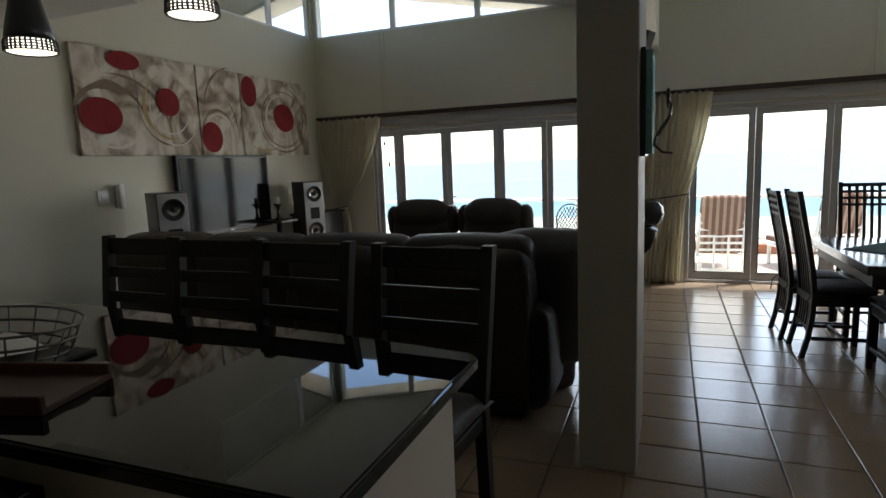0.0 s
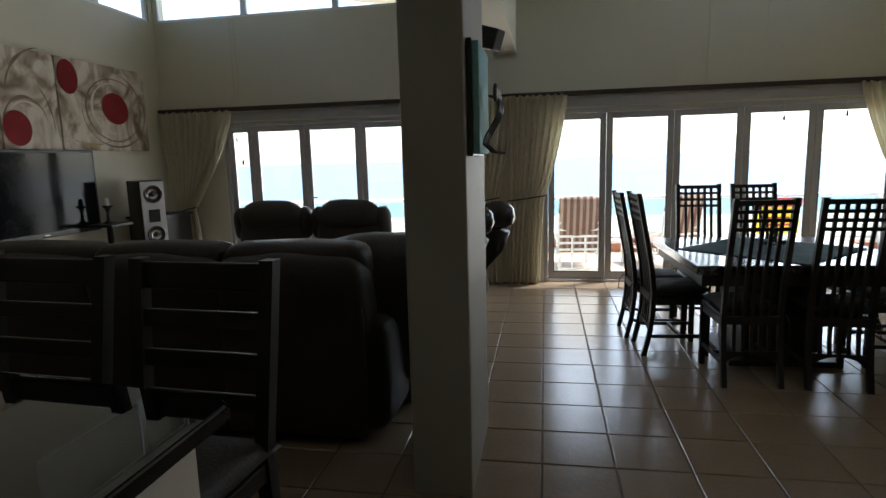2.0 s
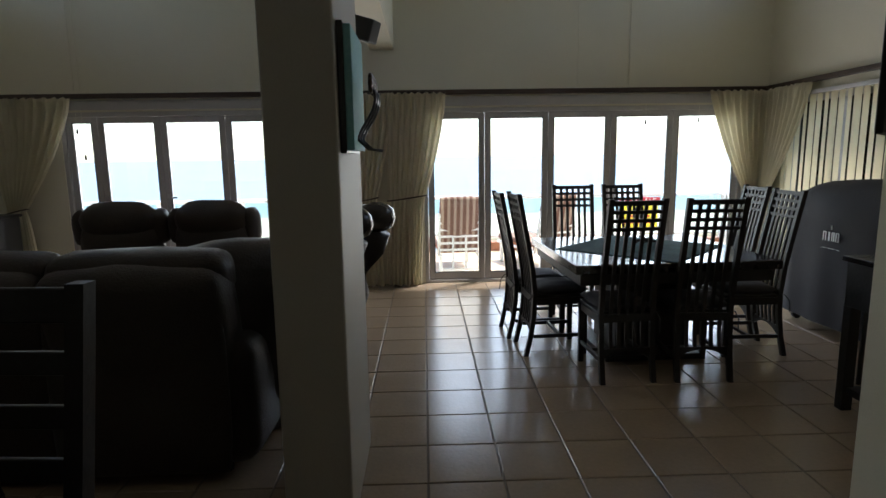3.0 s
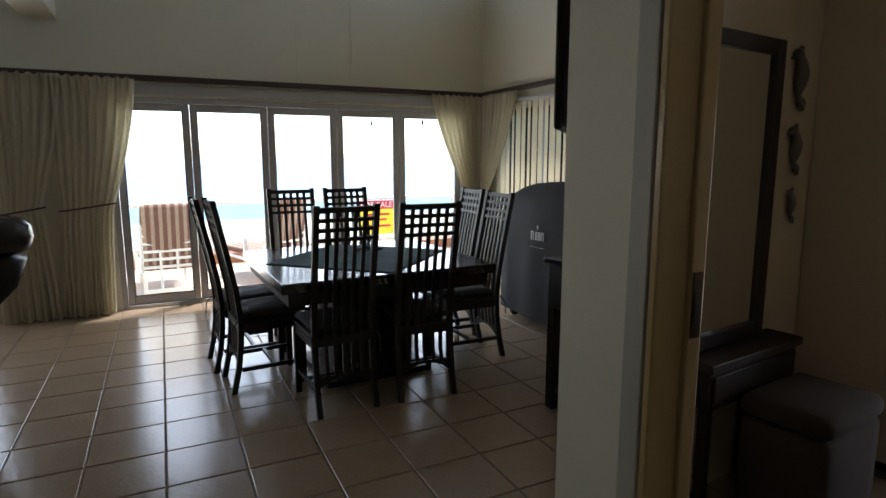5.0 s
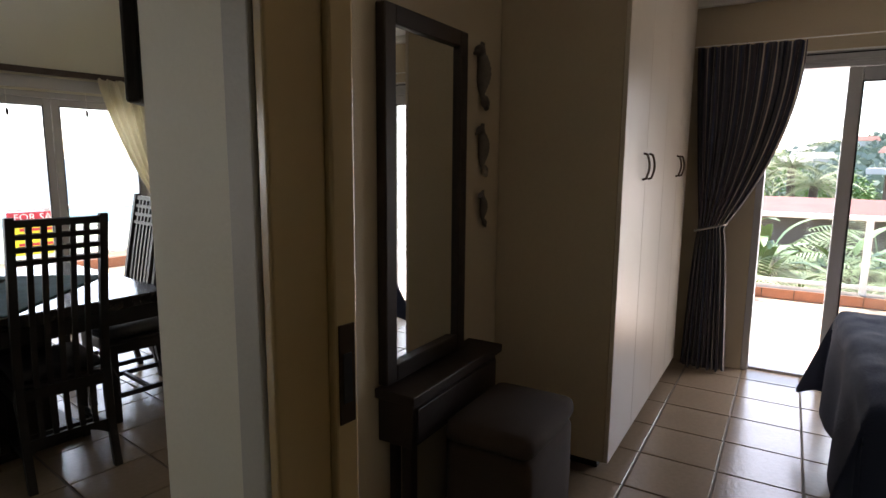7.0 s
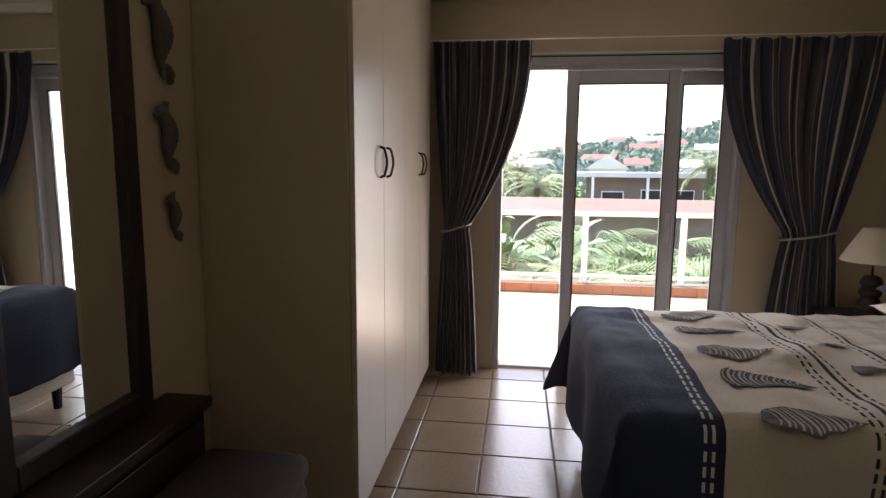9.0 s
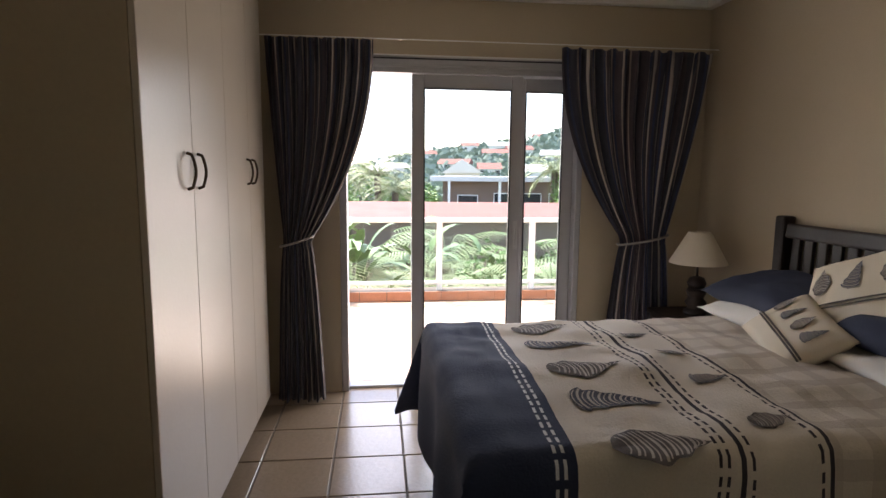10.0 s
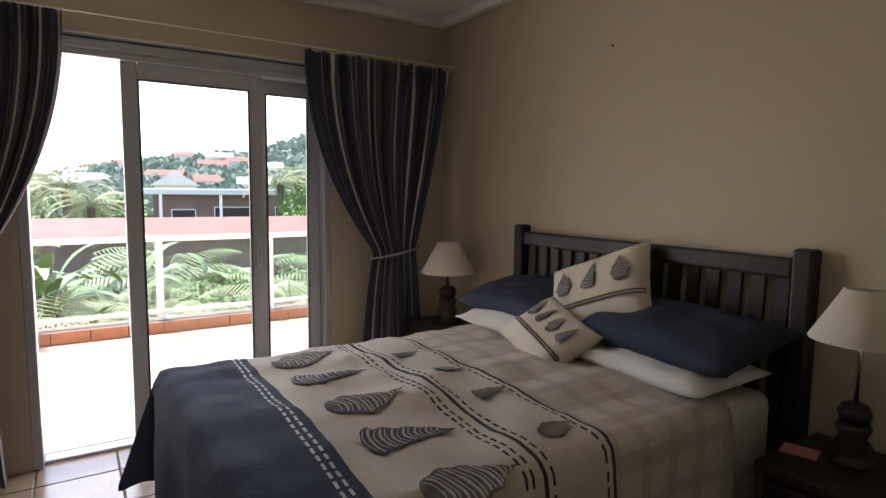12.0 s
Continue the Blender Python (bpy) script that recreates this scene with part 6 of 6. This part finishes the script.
# east balcony
structure("balcony_east", boxm(BX1 + T + 0.014, 8.72, -6, 4.2, -0.3, -0.035, m=BR), TERRACE, "pale tiled bedroom balcony floor", "balcony")
structure("eave", boxm(BX1 + T + 0.002, 7.0, -4, 4, 2.36, 2.5, m=BR), CEIL, "pale soffit over the bedroom door", "soffit")
kerb = structure("balcony_kerb_east", boxm(8.46, 8.72, -6, 1.22, -0.034, 0.075, bevel=0.002, m=BR), GROUT, "low kerb faced with terracotta tiles", "kerb")
for k in range(28):
    y = 1.22 - 0.305 * k
    t = boxm(8.446, 8.460, y - 0.298, y, -0.03, 0.078, bevel=0.003, seg=1, m=BR)
    part("tile", t, TERRACOTTA, kerb)
kerb2 = structure("balcony_kerb_north", boxm(8.50, 8.72, 1.23, 4.2, -0.034, 0.065, bevel=0.002, m=BR), TERRACOTTA, "low terracotta kerb", "kerb")
balustrade("railing", BR @ Vector((8.58, 1.09, 0)), BR @ Vector((8.58, -5.39, 0)), 0.075, 0.90, 6, "white painted balcony railing with glass panels", 0.06)
balustrade("railing", BR @ Vector((8.62, 4.1, 0)), BR @ Vector((8.62, 1.20, 0)), 0.065, 0.90, 3, "white painted balcony railing with glass panels", 0.06)

# ---- plants below the balcony ----
LEAF = material("banana_leaf_green", (0.13, 0.20, 0.06), 0.45, vary=0.3, scale=3, grain=30, bump=0.004, spread=(0.24, 0.29, 0.11))
PALM = material("palm_frond_green", (0.15, 0.20, 0.07), 0.55, vary=0.3, scale=3, grain=30, bump=0.004, spread=(0.30, 0.32, 0.16))
BUSH = material("bush_leaf_green", (0.10, 0.20, 0.04), 0.6, vary=0.3, scale=3, grain=30, bump=0.004, spread=(0.14, 0.24, 0.05))
TRUNK = material("fibrous_palm_trunk", (0.14, 0.10, 0.07), 0.9, vary=0.4, scale=5, grain=40, bump=0.02)
# tree green paled and greyed in the colour itself to imitate haze
WOODS = material("far_green_with_haze", (0.17, 0.22, 0.16), 0.9, vary=0.4, scale=0.3, grain=2, bump=0.0, spread=(0.23, 0.27, 0.21))
rng = random.Random(4)


def leaf_blade(bm, base, az, el, length, width, droop, n=8, notch=0.0):
    """A long blade bent over by its weight, folded along its midrib."""
    d = Vector((math.cos(az), math.sin(az), 0))
    side = Vector((-math.sin(az), math.cos(az), 0))
    p = Vector(base)
    e = el
    prev = None
    for i in range(n + 1):
        t = i / n
        w = width * math.sin(math.pi * min(0.98, 0.08 + t * 0.9)) ** 0.7
        row = [bm.verts.new(p + side * w * 0.5 + Vector((0, 0, 0.10 * w))), bm.verts.new(p), bm.verts.new(p - side * w * 0.5 + Vector((0, 0, 0.10 * w)))]
        if prev:
            bm.faces.new((prev[0], prev[1], row[1], row[0]))
            bm.faces.new((prev[1], prev[2], row[2], row[1]))
        prev = row
        p = p + (d * math.cos(e) + Vector((0, 0, math.sin(e)))) * (length / n)
        e -= droop / n


def broadleaf(m, h, count, label):
    th = thing("strelitzia_plant", m, label, "plant", "large leafed garden plants")
    bm = bmesh.new()
    for k in range(5):
        a = k * 1.25
        tube(bm, [(0, 0, 0), (0.15 * math.cos(a), 0.15 * math.sin(a), h * 0.5), (0.3 * math.cos(a), 0.3 * math.sin(a), h * 0.8)], [0.09, 0.06, 0.03], 7)
    part("stems", bm, TRUNK, th, "", True)
    for k in range(count):
        bm = bmesh.new()
        a = rng.uniform(0, 6.28)
        z = h * rng.uniform(0.45, 0.85)
        r = 0.25 * z / h
        leaf_blade(bm, (r * math.cos(a), r * math.sin(a), z), a, rng.uniform(0.6, 1.35), rng.uniform(0.5, 1.05), rng.uniform(0.12, 0.20), rng.uniform(0.8, 2.0))
        part("leaf", bm, LEAF, th, "", True)
    return th


def palm(m, h, fronds, size, label):
    th = thing("palm_tree", m, label, "palm tree", "garden palms")
    bm = bmesh.new()
    tube(bm, [(0, 0, 0), (0.04, 0.02, h * 0.5), (0.0, 0.05, h)], [0.16 * size, 0.12 * size, 0.13 * size], 9)
    part("trunk", bm, TRUNK, th, "", True)
    for k in range(fronds):
        bm = bmesh.new()
        az = k * 2.399 + rng.uniform(-0.2, 0.2)
        e = 1.25 - 1.5 * (k / fronds)
        p = Vector((0, 0.05, h))
        d = Vector((math.cos(az), math.sin(az), 0))
        side = Vector((-math.sin(az), math.cos(az), 0))
        L = 1.5 * size * rng.uniform(0.85, 1.1)
        n2 = 24
        pts = [p.copy()]
        for i in range(n2):
            p = p + (d * math.cos(e) + Vector((0, 0, math.sin(e)))) * (L / n2)
            e -= 1.5 / n2
            pts.append(p.copy())
            for s in (-1, 1):
                t = i / n2
                ll = 0.42 * size * math.sin(math.pi * (0.15 + 0.8 * t))
                tip = p + (side * s * 0.9 + d * 0.55) * ll + Vector((0, 0, -0.30 * ll))
                wv = d * 0.017 * size
                bm.faces.new([bm.verts.new(q) for q in (p - wv, p + wv, tip)])
        tube(bm, pts, 0.010 * size, 4)
        part("frond", bm, PALM, th)
    return th


def leafy_bush(m, rx, ry, rz, count, size, label):
    th = thing("garden_bush", m, label, "bush", "garden bushes")
    bm = bmesh.new()
    for k in range(6):
        a = k * 1.05
        tube(bm, [(0, 0, 0), (0.25 * rx * math.cos(a), 0.25 * ry * math.sin(a), rz * 0.5), (0.55 * rx * math.cos(a), 0.55 * ry * math.sin(a), rz * 1.1)], [0.05, 0.035, 0.012], 5)
    part("branches", bm, TRUNK, th)
    bm = bmesh.new()
    for k in range(count):
        v = Vector((rng.gauss(0, 1), rng.gauss(0, 1), rng.gauss(0, 1))).normalized()
        rr = (0.62 + 0.38 * rng.random()) * (1 + 0.28 * noise.noise(v * 2.2))
        c = Vector((v.x * rx * rr, v.y * ry * rr, rz + v.z * rz * rr))
        a = Vector((rng.gauss(0, 1), rng.gauss(0, 1), rng.gauss(0, 0.6))).normalized() * size * rng.uniform(0.6, 1.3)
        b2 = a.cross(Vector((rng.gauss(0, 1), rng.gauss(0, 1), rng.gauss(0, 1)))).normalized() * size * 0.35
        bm.faces.new([bm.verts.new(q) for q in (c - a, c + b2, c + a, c - b2)])
    part("crown", bm, BUSH, th, "dense small green leaves")
    return th


GZ = -3.4
for x, y, h, c in ((10.4, 3.3, 4.5, 40), (11.2, 2.5, 4.3, 34), (10.0, 2.0, 3.7, 34), (12.4, 4.4, 4.6, 24), (11.4, 3.8, 4.2, 34), (12.4, 1.5, 4.0, 22), (10.7, 4.8, 4.5, 24), (9.8, 3.0, 3.9, 32), (10.1, -0.9, 3.6, 20), (13.4, 3.2, 4.6, 22), (13.0, 0.2, 3.9, 20), (11.6, -2.4, 4.0, 20)):
    broadleaf(pose(x, y, GZ, 0, 0, 40 * x), h, c, "broad-leafed strelitzia plant below the balcony")
for x, y, h, s, f in ((10.3, 1.1, 2.9, 0.75, 30), (11.6, 1.9, 2.9, 0.8, 30), (10.9, 1.6, 2.8, 0.7, 30), (9.9, 0.4, 2.7, 0.7, 28), (10.9, -0.6, 3.0, 1.0, 24), (12.8, 2.6, 2.9, 1.2, 24), (12.2, -1.6, 3.0, 1.1, 24), (9.9, 2.6, 3.0, 0.9, 22), (14.2, 1.0, 2.9, 1.2, 24)):
    palm(pose(x, y, GZ, 0, 0, 77 * x), h, f, s, "small feathery garden palm below the balcony")
leafy_bush(pose(11.2, 0.35, GZ), 0.75, 0.75, 1.85, 2600, 0.065, "round bright green garden bush")
leafy_bush(pose(13.5, 2.2, GZ), 1.3, 1.3, 1.6, 2400, 0.08, "dense green garden bush")
leafy_bush(pose(13.6, -1.2, GZ), 1.2, 1.4, 1.7, 2400, 0.08, "dense green garden bush")
leafy_bush(pose(10.2, -2.2, GZ), 0.9, 1.0, 1.6, 1800, 0.075, "dense green garden bush")
leafy_bush(pose(14.4, 5.2, GZ), 1.6, 1.6, 1.9, 2600, 0.09, "dense green garden bush")
leafy_bush(pose(15.2, 0.4, GZ), 1.4, 1.6, 1.6, 2400, 0.085, "dense green garden bush")
for x, y, h, s in ((44.0, 6.3, 4.7, 2.1), (47, 9.4, 4.4, 2.0), (41, 4.8, 3.6, 1.8), (52, -7.8, 5.0, 2.2), (55, -10.0, 5.4, 2.2)):
    palm(pose(x, y, GZ, 0, 0, 31 * x), h, 26, s, "tall palm among the neighbouring houses")
for x, y, r in ((46, 3.6, 2.0), (37, 7.2, 1.5), (50, -9.5, 2.4), (38, -6.4, 1.6), (58, 9.0, 2.6), (40, 10.5, 2.0), (60, 14, 3)):
    leafy_bush(pose(x, y, GZ), r, r, r * 1.1, 1600, 0.2, "leafy tree between the houses")

# ---- neighbouring houses ----
ROOFRED = material("faded_red_roof", (0.25, 0.085, 0.06), 0.8, vary=0.25, scale=0.8, grain=12, bump=0.01)
ROOFPALE = material("pale_sheet_roof", (0.62, 0.60, 0.58), 0.7, vary=0.12, scale=0.8, grain=12, bump=0.01)
HOUSEW = material("pale_house_plaster", (0.70, 0.66, 0.58), 0.85, vary=0.12, scale=0.5, grain=10, bump=0.005)
BRICKW = material("brown_house_wall", (0.22, 0.15, 0.12), 0.85, vary=0.3, scale=0.8, grain=10, bump=0.01)
DARKWIN = material("dark_window_glass", (0.03, 0.035, 0.04), 0.15, vary=0.2, scale=1, grain=5, bump=0.0)


def house(m, w, d, h, roof_h, wall_mat, roof_mat, label, wins, over=0.4, flat=False):
    """Walls round y with a ridge along y; windows on the side that looks to -x."""
    th = thing("house", m, label, "house", "houses on the slope")
    part("wall", boxm(-d / 2, d / 2, -w / 2, w / 2, 0, h), wall_mat, th)
    bm = bmesh.new()
    o = over
    if flat:
        box(bm, -d / 2 - o, d / 2 + o, -w / 2 - o, w / 2 + o, h, h + roof_h)
    else:
        v = [bm.verts.new(p) for p in ((-d / 2 - o, -w / 2 - o, h), (d / 2 + o, -w / 2 - o, h), (d / 2 + o, w / 2 + o, h), (-d / 2 - o, w / 2 + o, h), (0, -w / 2 - o, h + roof_h), (0, w / 2 + o, h + roof_h))]
        for f in ((0, 1, 4), (2, 3, 5), (0, 4, 5, 3), (1, 2, 5, 4), (3, 2, 1, 0)):
            bm.faces.new([v[i] for i in f])
    part("roof", bm, roof_mat, th)
    for y, z, ww, hh in wins:
        wn2 = part("window", boxm(-d / 2 - 0.05, -d / 2 - 0.01, y - ww / 2, y + ww / 2, z, z + hh), WHITEPAINT, th, "white window frame")
        part("pane", boxm(-d / 2 - 0.07, -d / 2 - 0.051, y - ww / 2 + 0.08, y + ww / 2 - 0.08, z + 0.08, z + hh - 0.08), DARKWIN, wn2)
    return th


house(pose(33, -1.5, GZ, 0, 0, 2), 25, 9, 2.80, 0.5, BRICKW, ROOFRED, "low house with a faded red roof below the balcony", [], 0.6)
lh = house(pose(62, -6.2, GZ, 0, 0, 0), 16, 8, 4.1, 0.45, BRICKW, ROOFPALE, "long brown single-storey house with a pale roof", [(-4.5, 1.2, 4.6, 1.8), (0.8, 1.2, 4.6, 1.8), (5.6, 1.4, 2.0, 1.4)], 1.2, True)
for y in (-7.6, -3.6, 2.6, 7.4):
    part("veranda_post", boxm(-5.1, -4.9, y - 0.12, y + 0.12, 0, 4.1), WHITEPAINT, lh)
house(pose(82, -0.4, GZ, 0, 0, 90), 7, 4.6, 4.9, 1.8, HOUSEW, HOUSEW, "pale two-storey gabled house", [(-2, 3.2, 1.2, 1.2), (2, 3.2, 1.2, 1.2)])
house(pose(75, 20, GZ, 0, 0, 10), 10, 8, 4.6, 1.6, HOUSEW, ROOFRED, "pale house with a red roof on the slope", [(-2.5, 1.6, 1.4, 1.2), (2.5, 1.6, 1.4, 1.2)])
house(pose(58, 17, GZ, 0, 0, -6), 8, 8, 3.4, 1.4, HOUSEW, ROOFPALE, "pale house with a grey roof", [(-2, 1.2, 1.3, 1.2), (2, 1.2, 1.3, 1.2)])

# wooded hill, with distance haze painted into its green
def hill_z(x, y):
    a = math.atan2(y - 1, x - 2)
    r = math.hypot(x - 2, y - 1)
    crest = float(np.interp(math.degrees(a), (-40, -14, -11.5, -7.5, -2.5, 0, 3.3, 7, 10.5, 40), (6.6, 4.8, 3.9, 2.9, 2.6, 2.0, 1.2, 0.55, -0.1, -0.4)))
    t = min(1.0, max(0.0, (r - 85) / 210))
    t = t * t * (3 - 2 * t)
    return GZ + 0.3 + t * (r * math.tan(radians(crest)) + 4.0) + 2.5 * t * noise.noise((x * 0.02, y * 0.02, 0))


def hill(u, v):
    a = radians(-48 + 92 * u)
    r = 80 + 240 * v
    x, y = 2 + r * math.cos(a), 1 + r * math.sin(a)
    return Vector((x, y, hill_z(x, y)))


structure("hill", grid_sheet(70, 40, hill), WOODS, "wooded hillside behind the houses, haze mixed into its green", "hill", True)
verts, faces = [], []
for k in range(8200):
    a, r = radians(rng.uniform(-46, 42)), rng.uniform(84, 318)
    x, y = 2 + r * math.cos(a), 1 + r * math.sin(a)
    z = hill_z(x, y)
    s = rng.uniform(0.9, 2.2) * (0.7 + r / 400)
    base = len(verts)
    nn = 9
    for j in range(nn):
        c = Vector((rng.gauss(0, 0.55), rng.gauss(0, 0.55), abs(rng.gauss(0.5, 0.35)))) * s
        aa = rng.uniform(0, 6.28)
        q = s * rng.uniform(0.35, 0.6)
        ta, tb2 = Vector((math.cos(aa), math.sin(aa), 0.3)) * q, Vector((-math.sin(aa) * 0.4, math.cos(aa) * 0.4, 0.9)) * q * 0.8
        o = Vector((x, y, z)) + c
        b0 = len(verts)
        verts += [o - ta, o + tb2, o + ta, o - tb2]
        faces.append((b0, b0 + 1, b0 + 2, b0 + 3))
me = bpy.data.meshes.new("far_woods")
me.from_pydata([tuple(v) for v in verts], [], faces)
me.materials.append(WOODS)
tagged(new("far_woods", me), "scrubby trees covering the far hillside, their green paled by painted haze", "trees", kind="stuff")
for k in range(30):
    a, r = radians(rng.uniform(-34, 22)), rng.uniform(120, 300)
    x, y = 2 + r * math.cos(a), 1 + r * math.sin(a)
    house(pose(x, y, hill_z(x, y) - 0.6, 0, 0, math.degrees(a) + rng.uniform(-15, 15)), rng.uniform(5, 10), 7, rng.uniform(2.6, 4.2), 1.6, HOUSEW, (ROOFRED, ROOFPALE)[k % 2], "small pale house on the wooded hillside", [(-2, 1.6, 1.4, 1.3), (2, 1.6, 1.4, 1.3)])

# ---- floor tiles ----
TS, GAP, TH = 0.3455, 0.009, 0.006


def tile_mesh():
    bm = boxm(0, TS - GAP, 0, TS - GAP, -TH, 0.0)
    top = [e for e in bm.edges if all(v.co.z > -0.001 for v in e.verts)]
    bmesh.ops.bevel(bm, geom=top, offset=0.0025, segments=1, affect="EDGES")
    me = bpy.data.meshes.new("tile")
    bm.to_mesh(me)
    bm.free()
    me.materials.append(TILE)
    return me


TILE_ME = tile_mesh()
src_v = np.array([v.co[:] for v in TILE_ME.vertices])
src_f = [tuple(p.vertices) for p in TILE_ME.polygons]
jv, jf = [], []


def lay(ox, oy, x0, x1, y0, y1, near, skip=lambda x, y: False, turn=0.0, z=0.0):
    """Whole tiles on a lattice through (ox, oy), within a rectangle; those in reach are single pieces."""
    i0, i1 = math.floor((x0 - ox) / TS), math.ceil((x1 - ox) / TS)
    j0, j1 = math.floor((y0 - oy) / TS), math.ceil((y1 - oy) / TS)
    for i in range(i0, i1):
        for j in range(j0, j1):
            x, y = ox + i * TS + GAP / 2, oy + j * TS + GAP / 2
            cx, cy = x + TS / 2, y + TS / 2
            if not (x0 - 0.1 < cx < x1 + 0.1 and y0 - 0.1 < cy < y1 + 0.1) or skip(cx, cy):
                continue
            if near(cx, cy):
                t = new("tile", TILE_ME)
                t.parent = floor
                t.location = (x * math.cos(turn) - y * math.sin(turn), x * math.sin(turn) + y * math.cos(turn), z)
                t.rotation_euler = (0, 0, turn)
            else:
                b0 = len(jv)
                jv.extend(((src_v + (x, y, z)) @ np.array(((math.cos(turn), math.sin(turn), 0), (-math.sin(turn), math.cos(turn), 0), (0, 0, 1)))).tolist())
                jf.extend(tuple(b0 + q for q in f) for f in src_f)


lay(0.323, 4.676, XW, XE, YS, YN, lambda x, y: -0.3 < x < 3.2 and y > 1.3, lambda x, y: x > 1.72 and y - 0.127 * x < 2.02)
lay(5.50, 0.929, 1.85, BX1 + T, BY0, BY1, lambda x, y: y > 0.0, turn=radians(7.23), z=0.0008)
me = bpy.data.meshes.new("floor_tiles")
me.from_pydata(jv, [], jf)
me.materials.append(TILE)
rest = new("floor_tiles", me)
rest.parent = floor
tagged(rest, "beige ceramic floor tiles", kind="stuff")
